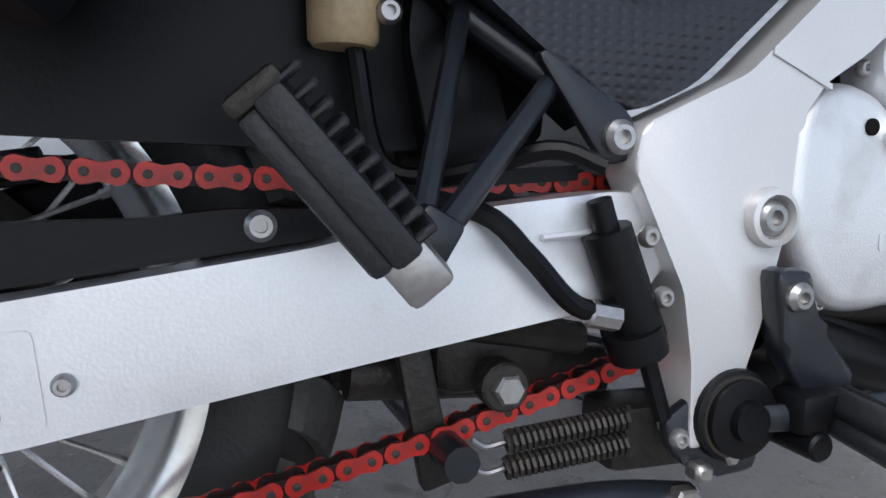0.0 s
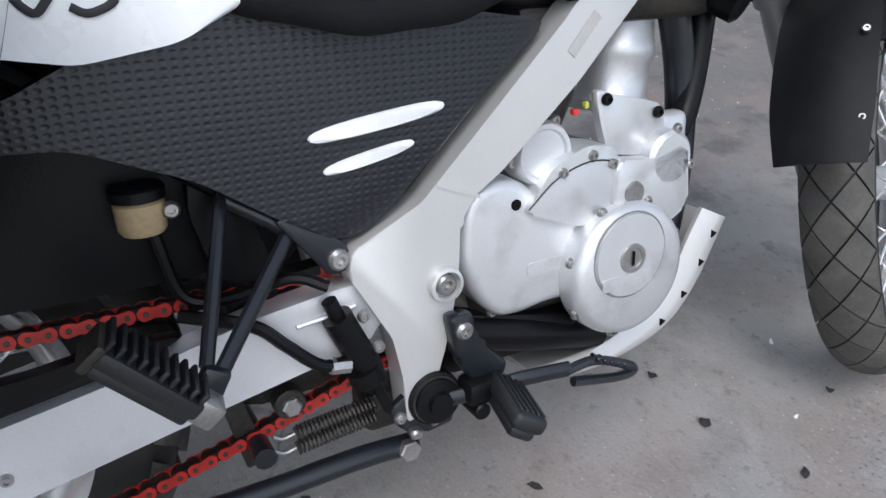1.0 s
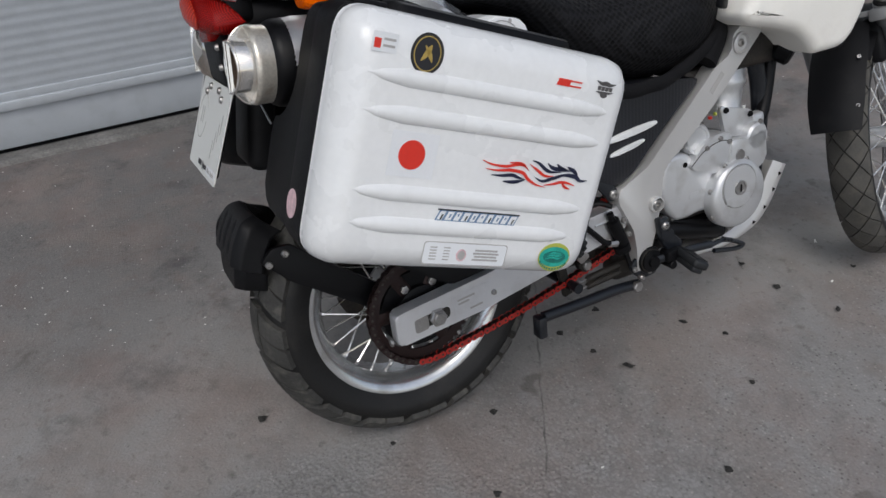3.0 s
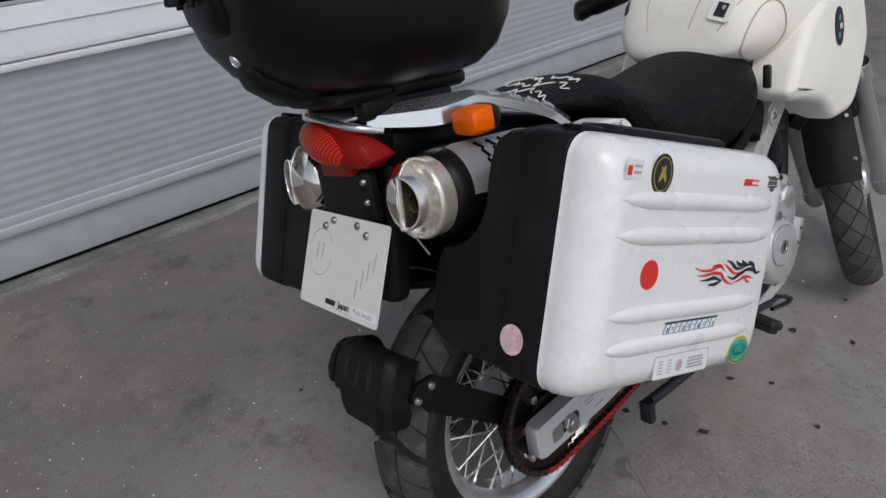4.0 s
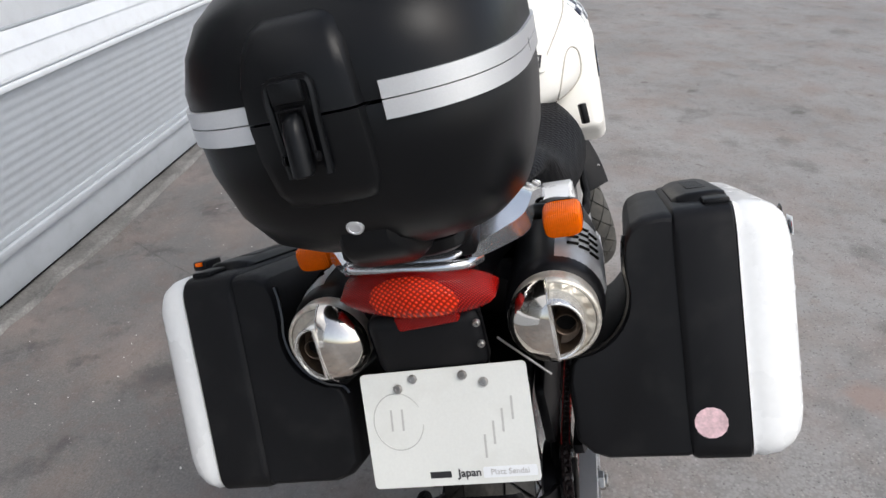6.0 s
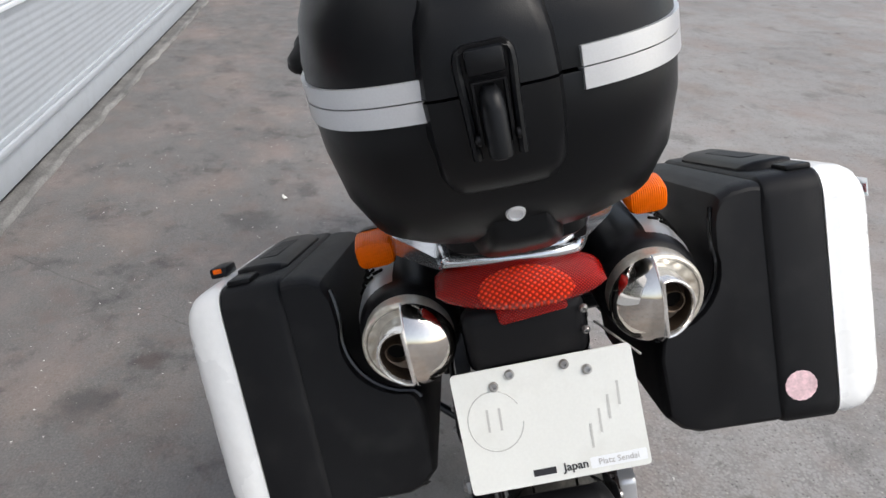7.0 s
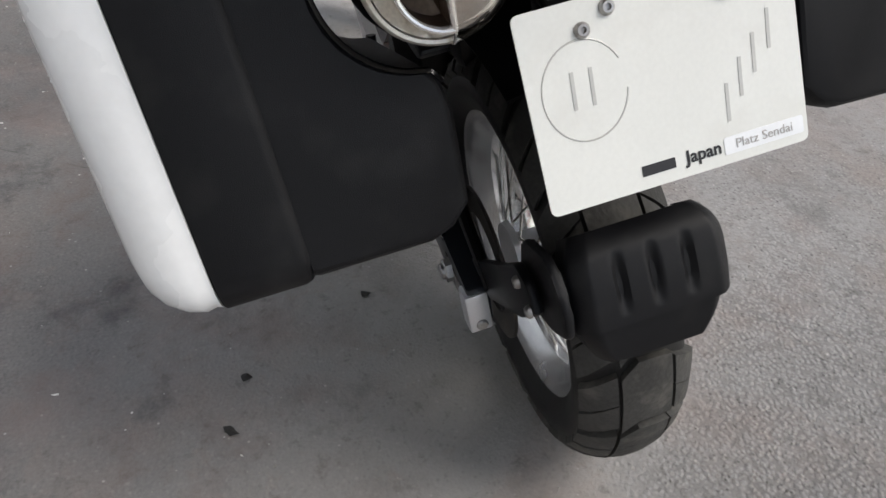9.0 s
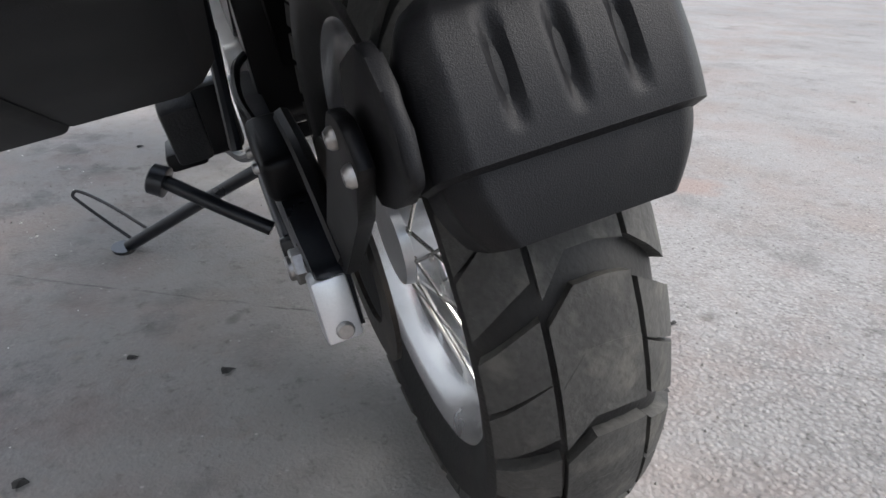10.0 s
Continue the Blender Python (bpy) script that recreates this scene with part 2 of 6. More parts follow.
def mesh_cover():
    """Seat cover: black spacer mesh with diagonal cells."""
    m = surface("seat_mesh_cover", (0.009, 0.009, 0.011), 0.6, var=0.2, spec=0.16)
    nt = m.node_tree
    b = nt.nodes["Principled BSDF"]
    tc, vor = nt.nodes.new("ShaderNodeTexCoord"), nt.nodes.new("ShaderNodeTexVoronoi")
    mp = nt.nodes.new("ShaderNodeMapping")
    mp.inputs["Scale"].default_value, mp.inputs["Rotation"].default_value = (108, 90, 108), (0, radians(42), 0)
    vor.inputs["Scale"].default_value, vor.inputs["Randomness"].default_value = 1.0, 0.15
    nt.links.new(tc.outputs["Object"], mp.inputs["Vector"]), nt.links.new(mp.outputs[0], vor.inputs["Vector"])
    mix = nt.nodes.new("ShaderNodeMix")
    mix.data_type = "RGBA"
    mix.inputs["A"].default_value, mix.inputs["B"].default_value = (0.0015, 0.0015, 0.0018, 1), (0.010, 0.010, 0.0115, 1)
    mr = nt.nodes.new("ShaderNodeMapRange")
    mr.inputs["From Min"].default_value, mr.inputs["From Max"].default_value = 0.3, 0.6
    nt.links.new(vor.outputs["Distance"], mr.inputs["Value"]), nt.links.new(mr.outputs[0], mix.inputs["Factor"])
    nt.links.new(mix.outputs["Result"], b.inputs["Base Color"])
    bp = nt.nodes.new("ShaderNodeBump")
    bp.inputs["Strength"].default_value, bp.inputs["Distance"].default_value = 0.7, 0.004
    nt.links.new(vor.outputs["Distance"], bp.inputs["Height"]), nt.links.new(bp.outputs[0], b.inputs["Normal"])
    return m


SEATMESH = mesh_cover()


def yard_material():
    """Old yard surfacing: fine aggregate, broad stains, faint rust tint, hairline cracks; coarser away from the shop front."""
    m = bpy.data.materials.new("yard_asphalt")
    m.use_nodes = True
    nt = m.node_tree
    b = nt.nodes["Principled BSDF"]
    geo = nt.nodes.new("ShaderNodeNewGeometry")

    def noise_node(scale, detail, rough=0.6):
        n = nt.nodes.new("ShaderNodeTexNoise")
        n.inputs["Scale"].default_value, n.inputs["Detail"].default_value, n.inputs["Roughness"].default_value = scale, detail, rough
        nt.links.new(geo.outputs["Position"], n.inputs["Vector"])
        return n.outputs["Fac"]

    def ranged(value, a, b2, c, d):
        n = nt.nodes.new("ShaderNodeMapRange")
        for key, v in (("From Min", a), ("From Max", b2), ("To Min", c), ("To Max", d)):
            n.inputs[key].default_value = v
        nt.links.new(value, n.inputs["Value"])
        return n.outputs[0]

    def mixed(fac, a, b2, blend="MIX"):
        n = nt.nodes.new("ShaderNodeMix")
        n.data_type, n.blend_type = "RGBA", blend
        for key, v in (("Factor", fac), ("A", a), ("B", b2)):
            if isinstance(v, (tuple, float)):
                n.inputs[key].default_value = v
            else:
                nt.links.new(v, n.inputs[key])
        return n.outputs["Result"]

    def maths(op, a, b2, c=None):
        n = nt.nodes.new("ShaderNodeMath")
        n.operation = op
        for k, v in enumerate((a, b2) if c is None else (a, b2, c)):
            if isinstance(v, (int, float)):
                n.inputs[k].default_value = v
            else:
                nt.links.new(v, n.inputs[k])
        return n.outputs[0]

    def cells(scale, output="Distance"):
        n = nt.nodes.new("ShaderNodeTexVoronoi")
        n.inputs["Scale"].default_value = scale
        nt.links.new(geo.outputs["Position"], n.inputs["Vector"])
        return n.outputs[output]

    sep = nt.nodes.new("ShaderNodeSeparateXYZ")
    nt.links.new(geo.outputs["Position"], sep.inputs[0])
    # smooth dark strip along the shop front, open coarse surfacing beyond it
    across = maths("MULTIPLY_ADD", noise_node(1.3, 5), 0.9, sep.outputs["Y"])
    coarse = ranged(across, 0.50, 0.25, 0.10, 1.0)
    broad, mid, fine = noise_node(0.9, 6), noise_node(7, 8), noise_node(160, 4)
    base = mixed(ranged(broad, 0.35, 0.65, 0, 1), (0.215, 0.208, 0.203, 1), (0.305, 0.297, 0.290, 1))
    base = mixed(ranged(across, 0.70, 1.45, 0, 0.9), base, (0.094, 0.091, 0.090, 1))
    base = mixed(ranged(mid, 0.48, 0.66, 0, 0.42), base, (0.105, 0.098, 0.092, 1))
    base = mixed(ranged(noise_node(2.3, 5), 0.50, 0.66, 0, 0.5), base, (0.215, 0.160, 0.132, 1))
    base = mixed(ranged(noise_node(11, 6, 0.75), 0.56, 0.70, 0, 0.45), base, (0.21, 0.165, 0.14, 1))
    base = mixed(ranged(noise_node(3.1, 7), 0.56, 0.70, 0, 0.6), base, (0.080, 0.075, 0.071, 1))
    base = mixed(ranged(noise_node(26, 6, 0.7), 0.57, 0.68, 0, 0.65), base, (0.085, 0.08, 0.076, 1))
    base = mixed(ranged(noise_node(34, 5, 0.7), 0.62, 0.74, 0, 0.5), base, (0.31, 0.30, 0.285, 1))
    base = mixed(ranged(fine, 0.3, 0.7, 0, 0.8), base, mixed(0.5, base, (0.28, 0.27, 0.255, 1)))
    # single stones: pale and dark
    tone = nt.nodes.new("ShaderNodeSeparateColor")
    nt.links.new(cells(120, "Color"), tone.inputs[0])
    near = ranged(cells(120), 0.0, 0.5, 1.0, 0.0)
    base = mixed(maths("MULTIPLY", maths("MULTIPLY", ranged(tone.outputs[0], 0.86, 0.93, 0, 0.75), near), maths("ADD", coarse, 0.25)), base, (0.42, 0.40, 0.37, 1))
    base = mixed(maths("MULTIPLY", maths("MULTIPLY", ranged(tone.outputs[1], 0.80, 0.90, 0, 0.8), near), maths("ADD", coarse, 0.2)), base, (0.055, 0.052, 0.05, 1))
    base = mixed(ranged(cells(23), 0.03, 0.065, 0.75, 0.0), base, (0.48, 0.45, 0.42, 1))
    base = mixed(ranged(noise_node(5.3, 3), 0.66, 0.70, 0, 0.55), base, (0.085, 0.075, 0.068, 1))
    base = mixed(ranged(noise_node(4.1, 4), 0.68, 0.75, 0, 0.4), base, (0.23, 0.17, 0.145, 1))
    # pinkish wear and pale scuffs on the smooth strip
    strip_mask = ranged(across, 0.5, 1.0, 0, 1)
    base = mixed(maths("MULTIPLY", ranged(noise_node(6.5, 6, 0.7), 0.50, 0.64, 0, 0.55), strip_mask), base, (0.150, 0.118, 0.108, 1))
    base = mixed(maths("MULTIPLY", ranged(noise_node(4.2, 6, 0.7), 0.54, 0.66, 0, 0.7), strip_mask), base, (0.058, 0.057, 0.058, 1))
    base = mixed(maths("MULTIPLY", ranged(cells(38), 0.05, 0.10, 0.8, 0.0), ranged(noise_node(3.3, 3), 0.5, 0.6, 0.1, 1)), base, (0.46, 0.45, 0.44, 1))
    gaps = maths("MULTIPLY", maths("MULTIPLY", ranged(cells(105), 0.40, 0.66, 0, 0.45), coarse), ranged(noise_node(8, 4), 0.35, 0.6, 0.35, 1.0))
    base = mixed(maths("MULTIPLY", gaps, ranged(sep.outputs["X"], 0.1, 0.9, 1.0, 0.25)), base, (0.085, 0.081, 0.078, 1))
    # a few round stains
    for sx, sy, sr, tint in ((0.769, 1.098, 0.055, (0.075, 0.055, 0.048, 1)), (1.70, 0.95, 0.12, (0.07, 0.068, 0.066, 1)), (3.33, 0.67, 0.11, (0.24, 0.155, 0.13, 1)), (0.57, 1.22, 0.10, (0.055, 0.054, 0.054, 1)), (0.82, -0.93, 0.10, (0.27, 0.19, 0.16, 1)), (5.2, 0.78, 0.16, (0.09, 0.086, 0.083, 1))):
        far = nt.nodes.new("ShaderNodeVectorMath")
        far.operation = "DISTANCE"
        nt.links.new(geo.outputs["Position"], far.inputs[0])
        far.inputs[1].default_value = (sx, sy, 0)
        base = mixed(ranged(maths("MULTIPLY_ADD", noise_node(14, 5, 0.7), sr * 1.2, far.outputs["Value"]), sr * 1.1, sr * 1.6, 0.6, 0.0), base, tint)
    # loose pinkish dust
    base = mixed(ranged(noise_node(1.7, 6, 0.7), 0.50, 0.66, 0, 0.40), base, (0.27, 0.215, 0.195, 1))
    # hairline joint that wanders across the yard
    seam = maths("ADD", maths("MULTIPLY", sep.outputs["X"], 0.857), maths("MULTIPLY", sep.outputs["Y"], -0.515))
    seam = maths("ABSOLUTE", maths("ADD", maths("ADD", seam, -0.300), maths("MULTIPLY", noise_node(9, 5), 0.03)), 0)
    base = mixed(maths("MULTIPLY", ranged(seam, 0.0, 0.004, 0.75, 0.0), ranged(noise_node(15, 3), 0.4, 0.6, 0.1, 1)), base, (0.05, 0.047, 0.045, 1))
    nt.links.new(base, b.inputs["Base Color"])
    nt.links.new(maths("SUBTRACT", ranged(mid, 0.35, 0.7, 0.9, 0.68), maths("MULTIPLY", strip_mask, 0.2)), b.inputs["Roughness"])
    b.inputs["Specular IOR Level"].default_value = 0.35
    # the surface is worn smoother where vehicles roll past the front wheel
    coarse = maths("MULTIPLY", coarse, ranged(sep.outputs["X"], -0.30, 0.35, 1.0, 0.22))
    height = maths("ADD", maths("MULTIPLY", maths("MULTIPLY", ranged(cells(105), 0.0, 0.7, 1.0, 0.0), coarse), 1.1), maths("MULTIPLY", fine, 0.55))
    height = maths("ADD", height, maths("MULTIPLY", maths("MULTIPLY", noise_node(75, 6, 0.8), coarse), 1.4))
    height = maths("ADD", height, maths("MULTIPLY", mid, 0.15))
    bp = nt.nodes.new("ShaderNodeBump")
    bp.inputs["Strength"].default_value, bp.inputs["Distance"].default_value = 0.85, 0.0050
    nt.links.new(height, bp.inputs["Height"]), nt.links.new(bp.outputs[0], b.inputs["Normal"])
    return m


YARD = yard_material()


# ---- mesh helpers ----
V = Vector


def part(name, bm, material, parent=None, label="", sharp=38):
    """Links a bmesh as one mesh object under a thing or a part."""
    bmesh.ops.recalc_face_normals(bm, faces=bm.faces)
    for f in bm.faces:
        f.smooth = True
    for e in bm.edges:
        if len(e.link_faces) == 2 and e.calc_face_angle(0) > radians(sharp):
            e.smooth = False
    me = bpy.data.meshes.new(name)
    bm.to_mesh(me)
    bm.free()
    me.materials.append(material)
    ob = new(name, me)
    ob.parent = parent
    if label:
        tagged(ob, label)
    return ob


def shared(name, me, parent, m, label=""):
    ob = new(name, me)
    ob.parent = parent
    ob.matrix_local = m
    if label:
        tagged(ob, label)
    return ob


def joined(*bms):
    out = bmesh.new()
    for b in bms:
        me = bpy.data.meshes.new("tmp")
        b.to_mesh(me)
        b.free()
        out.from_mesh(me)
        bpy.data.meshes.remove(me)
    return out


def moved(bm, m):
    bmesh.ops.transform(bm, matrix=m, verts=bm.verts)
    if m.determinant() < 0:
        bmesh.ops.reverse_faces(bm, faces=bm.faces)
    return bm


def mirrored(bm):
    return moved(bm, Matrix.Diagonal((1, -1, 1, 1)))


def block(size, at=(0, 0, 0), bevel=0.004, seg=2, turn=(0, 0, 0)):
    bm = bmesh.new()
    bmesh.ops.create_cube(bm, size=1)
    bmesh.ops.scale(bm, vec=size, verts=bm.verts)
    if bevel:
        bmesh.ops.bevel(bm, geom=bm.edges, offset=bevel, segments=seg, profile=0.5, affect="EDGES")
    return moved(bm, pose(*at, *turn))


def skin(rings, closed=True, caps=True):
    """Faces between rings of equally many points."""
    bm = bmesh.new()
    rows = [[bm.verts.new(p) for p in ring] for ring in rings]
    n = len(rows[0])
    for a, b in zip(rows, rows[1:]):
        for i in range(n if closed else n - 1):
            j = (i + 1) % n
            bm.faces.new((a[i], a[j], b[j], b[i]))
    if caps and closed:
        bm.faces.new(rows[0][::-1]), bm.faces.new(rows[-1])
    return bm


def oval(c, u, v, n=24, power=2.0):
    """A superellipse ring round c with half axes u and v."""
    c, u, v, out = V(c), V(u), V(v), []
    for i in range(n):
        a = 2 * math.pi * i / n
        ca, sa = math.cos(a), math.sin(a)
        k = 2 / power
        out.append(c + u * (math.copysign(abs(ca) ** k, ca)) + v * (math.copysign(abs(sa) ** k, sa)))
    return out


def spline(pts, steps=6):
    pts = [V(p) for p in pts]
    if len(pts) < 3:
        return pts
    ext, out = [2 * pts[0] - pts[1]] + pts + [2 * pts[-1] - pts[-2]], []
    for i in range(1, len(ext) - 2):
        a, b, c, d = ext[i - 1:i + 3]
        for s in range(steps):
            t = s / steps
            out.append(0.5 * (2 * b + (c - a) * t + (2 * a - 5 * b + 4 * c - d) * t * t + (3 * b - a - 3 * c + d) * t ** 3))
    return out + [pts[-1]]


def tube(pts, r, n=10, steps=5, smooth=True, flat=1.0):
    """A round bar along points; r: one radius or one at each end."""
    pts = spline(pts, steps) if smooth else [V(p) for p in pts]
    r0, r1 = r if isinstance(r, tuple) else (r, r)
    rings, up = [], None
    for i, p in enumerate(pts):
        d = (pts[min(i + 1, len(pts) - 1)] - pts[max(i - 1, 0)]).normalized()
        if up is None:
            up = V((0, 0, 1)) if abs(d.z) < 0.9 else V((1, 0, 0))
        side = d.cross(up).normalized()
        up = side.cross(d).normalized()
        k = r0 + (r1 - r0) * i / max(1, len(pts) - 1)
        rings.append(oval(p, side * k * flat, up * k, n))
    return skin(rings)


def prism(poly, y0, y1, bevel=0.0, seg=2):
    """A plate whose outline lies in the x, z plane."""
    bm = bmesh.new()
    lo = [bm.verts.new((x, y0, z)) for x, z in poly]
    hi = [bm.verts.new((x, y1, z)) for x, z in poly]
    bm.faces.new(lo[::-1]), bm.faces.new(hi)
    for i in range(len(poly)):
        j = (i + 1) % len(poly)
        bm.faces.new((lo[i], lo[j], hi[j], hi[i]))
    if bevel:
        rim = [e for e in bm.edges if abs(e.verts[0].co.y - e.verts[1].co.y) < 1e-6]
        bmesh.ops.bevel(bm, geom=rim, offset=bevel, segments=seg, profile=0.5, affect="EDGES", clamp_overlap=True)
    return bm


def rounded(poly, r, seg=4):
    """An outline with its corners rounded."""
    out, n = [], len(poly)
    for i in range(n):
        a, b, c = V(poly[i - 1]), V(poly[i]), V(poly[(i + 1) % n])
        k = min(r, (a - b).length * 0.45, (c - b).length * 0.45)
        p, q = b + (a - b).normalized() * k, b + (c - b).normalized() * k
        for s in range(seg + 1):
            t = s / seg
            out.append(tuple((1 - t) ** 2 * p + 2 * t * (1 - t) * b + t * t * q))
    return out


def pillow(poly, y0, y1, r, seg=4):
    """A plate in the x, z plane whose outer edge at y1 is softly rounded inward by r."""
    c = V((sum(p[0] for p in poly) / len(poly), sum(p[1] for p in poly) / len(poly)))
    n = len(poly)
    nrm = []
    area = sum(poly[i][0] * poly[(i + 1) % n][1] - poly[(i + 1) % n][0] * poly[i][1] for i in range(n))
    for i in range(n):
        a, b = V(poly[i - 1]), V(poly[(i + 1) % n])
        d = (b - a).normalized()
        nrm.append(V((-d.y, d.x)) * (1 if area > 0 else -1))
    rings, s = [], (1 if y1 > y0 else -1)
    for y, k in [(y0, 0.0)] + [(y1 - s * r * (1 - math.sin(a)), r * (1 - math.cos(a))) for a in [math.pi / 2 * i / seg for i in range(seg + 1)]]:
        rings.append([V((p[0] + m.x * k, y, p[1] + m.y * k)) for p, m in zip(poly, nrm)])
    return skin(rings)


def lathe(profile, at, axis, n=32, closed=False):
    """Turns (along, radius) pairs round an axis through at."""
    q = V((0, 0, 1)).rotation_difference(V(axis)).to_matrix()
    rings = []
    for h, r in profile:
        rings.append([V(at) + q @ V((r * math.cos(2 * math.pi * i / n), r * math.sin(2 * math.pi * i / n), h)) for i in range(n)])
    if closed:
        rings.append(rings[0])
    return skin(rings, caps=not closed)


def disc(r, h, at, axis, n=20, bevel=0.002):
    return lathe([(0, r - bevel), (bevel * 0.3, r), (h - bevel, r), (h, r - bevel)], at, axis, n)


def bolt(at, axis, r=0.008, h=0.006):
    """Button head with a hexagon socket."""
    return lathe([(0, r), (h * 0.5, r), (h, r * 0.7), (h, r * 0.42), (h * 0.4, r * 0.4), (h * 0.4, 0.0001)], at, axis, 14)


def flat_shape(poly, at, u, v, lift=0.0006):
    """A thin raised vinyl shape in the plane of u and v."""
    u, v = V(u).normalized(), V(v).normalized()
    n = u.cross(v)
    bm = bmesh.new()
    lo = [bm.verts.new(V(at) + u * a + v * b) for a, b in poly]
    hi = [bm.verts.new(V(at) + u * a + v * b + n * lift) for a, b in poly]
    bm.faces.new(lo[::-1]), bm.faces.new(hi)
    for i in range(len(poly)):
        j = (i + 1) % len(poly)
        bm.faces.new((lo[i], lo[j], hi[j], hi[i]))
    return bm


def bar_poly(w, h, x=0, y=0):
    return [(x - w / 2, y - h / 2), (x + w / 2, y - h / 2), (x + w / 2, y + h / 2), (x - w / 2, y + h / 2)]


def oval_poly(a, b, n=28, x=0, y=0, jag=0.0):
    return [(x + a * (1 + jag * (i % 2)) * math.cos(2 * math.pi * i / n), y + b * (1 + jag * (i % 2)) * math.sin(2 * math.pi * i / n)) for i in range(n)]


# ---- the yard and the shop front ----
def build_yard():
    bm = bmesh.new()
    xs = [-400, -40, -8] + [i * 0.25 - 4 for i in range(45)] + [12, 40, 400]
    ys = [-400, -40, -8] + [i * 0.25 - 3 for i in range(24)] + [12, 40, 400]
    rows = []
    for x in xs:
        row = []
        for y in ys:
            z = 0.0
            if -5 < x < 9 and -4 < y < 3:
                z = 0.004 * (noise.noise((x * 1.3, y * 1.3, 0)) - 0.2)
            row.append(bm.verts.new((x, y, z)))
        rows.append(row)
    for a, b in zip(rows, rows[1:]):
        for i in range(len(ys) - 1):
            bm.faces.new((a[i], b[i], b[i + 1], a[i + 1]))
    return tagged(part("ground", bm, YARD), "worn grey-brown asphalt yard with stains and grit", "ground", kind="structure")


build_yard()

WALL_TURN = 2.86
WALL_AT = pose(0, 1.885, 0, 0, 0, WALL_TURN)


def on_wall(ob, label, category):
    ob.matrix_world = WALL_AT
    return tagged(ob, label, category, kind="structure")


# plinth, sill, ribbed panel and window sill, from the ground up; x along the wall, y into it
LONG0, LONG1 = -4.5, 14.0


def strip(z0, z1, y0, y1, bevel=0.003):
    return block((LONG1 - LONG0, y1 - y0, z1 - z0), ((LONG0 + LONG1) / 2, (y0 + y1) / 2, (z0 + z1) / 2), bevel, 2)


wall = on_wall(part("wall_north", joined(strip(0.024, 0.172, 0.012, 0.2), strip(0.885, 0.897, 0.03, 0.2)), WALLGREY), "grey painted metal wall base of a shop front", "wall")
# set-back black strip paints the shade of the gap under the plinth
part("plinth_foot", strip(-0.05, 0.024, 0.032, 0.2, 0), DARK, wall, "black strip in place of the shaded gap under the wall panel")
part("lower_lip", strip(0.206, 0.235, 0.006, 0.2), WALLGREY, wall)
part("sill_strip", strip(0.172, 0.206, -0.006, 0.2, 0.006), WALLGREY, wall, "pale grey metal sill strip")
# ribbed panel: shallow horizontal corrugations
rings = []
n_ribs = 13
for i in range(n_ribs * 8 + 1):
    z = 0.235 + (0.700 - 0.235) * i / (n_ribs * 8)
    y = 0.014 + 0.0007 * math.cos(2 * math.pi * i / 8)
    rings.append([(LONG0, y, z), (LONG1, y, z)])
part("ribbed_panel", skin(rings, closed=False, caps=False), WALLGREY, wall, "grey corrugated metal panel", sharp=80)
part("panel_back", strip(0.235, 0.70, 0.05, 0.2, 0), WALLGREY, wall)
part("cap_strip", joined(strip(0.700, 0.722, -0.002, 0.2), strip(0.728, 0.745, 0.0, 0.2)), WALLWHITE, wall, "white metal cap strip")
part("cap_gap", strip(0.722, 0.728, 0.02, 0.2, 0), WALLGREY, wall)
slope = [(0.0, 0.745), (0.018, 0.82), (0.012, 0.822), (0.03, 0.884), (0.2, 0.884), (0.2, 0.745)]
bm = skin([[(x, y, z) for y, z in slope] for x in (LONG0, LONG1)])
part("window_sill", bm, WALLWHITE, wall, "white sloping metal window sill", sharp=20)
part("upper_wall", strip(2.6, 4.4, 0.0, 0.25), WALLWHITE, wall)
part("pillar", block((1.3, 0.2, 1.71), (1.56, 0.13, 1.750), 0.004), WALLWHITE, wall, "white metal pillar beside the window")
part("end_wall", block((0.2, 3.0, 4.4), (LONG1 + 0.1, 1.7, 2.2), 0.01), WALLWHITE, wall)
part("end_wall", block((0.2, 3.0, 4.4), (LONG0 - 0.1, 1.7, 2.2), 0.01), WALLWHITE, wall)
win = on_wall(part("window_1", strip(0.898, 0.912, 0.035, 0.09), DARK), "long shop window in a dark frame above the sill", "window")
for x in (LONG0 + 0.02, -1.6, 1.4, 4.4, 7.4, 10.4, LONG1 - 0.02):
    part("mullion", block((0.05, 0.06, 1.68), (x, 0.065, 1.755), 0.004), DARK, win)
for i, x in enumerate((-3.05, -0.1, 2.9, 5.9, 8.9, 12.2)):
    pane = part("pane", block((2.94 if i not in (0, 5) else 2.8, 0.006, 1.68), (x, 0.07, 1.755), 0), GLASS, win)
    pane.visible_shadow = False
back = on_wall(part("shop_back", joined(block((LONG1 - LONG0, 0.1, 2.8), ((LONG0 + LONG1) / 2, 3.0, 1.4), 0),
                                        block((LONG1 - LONG0, 2.8, 0.1), ((LONG0 + LONG1) / 2, 1.6, 2.75), 0)), SHOPDARK), "dark shop interior behind the window", "wall")
floor_in = on_wall(part("shop_floor", block((LONG1 - LONG0, 2.75, 0.1), ((LONG0 + LONG1) / 2, 1.6, 0.86), 0), SHOPDARK), "dark shop floor", "floor")
disp = tagged(part("display_box", joined(block((0.75, 0.4, 0.24), (0, 0, 0.12), 0.02), block((0.5, 0.3, 0.12), (0.1, 0, 0.30), 0.02)), SHOPRED), "red merchandise box standing behind the shop window", "box")
disp.matrix_world = WALL_AT @ pose(-0.25, 0.32, 0.911)
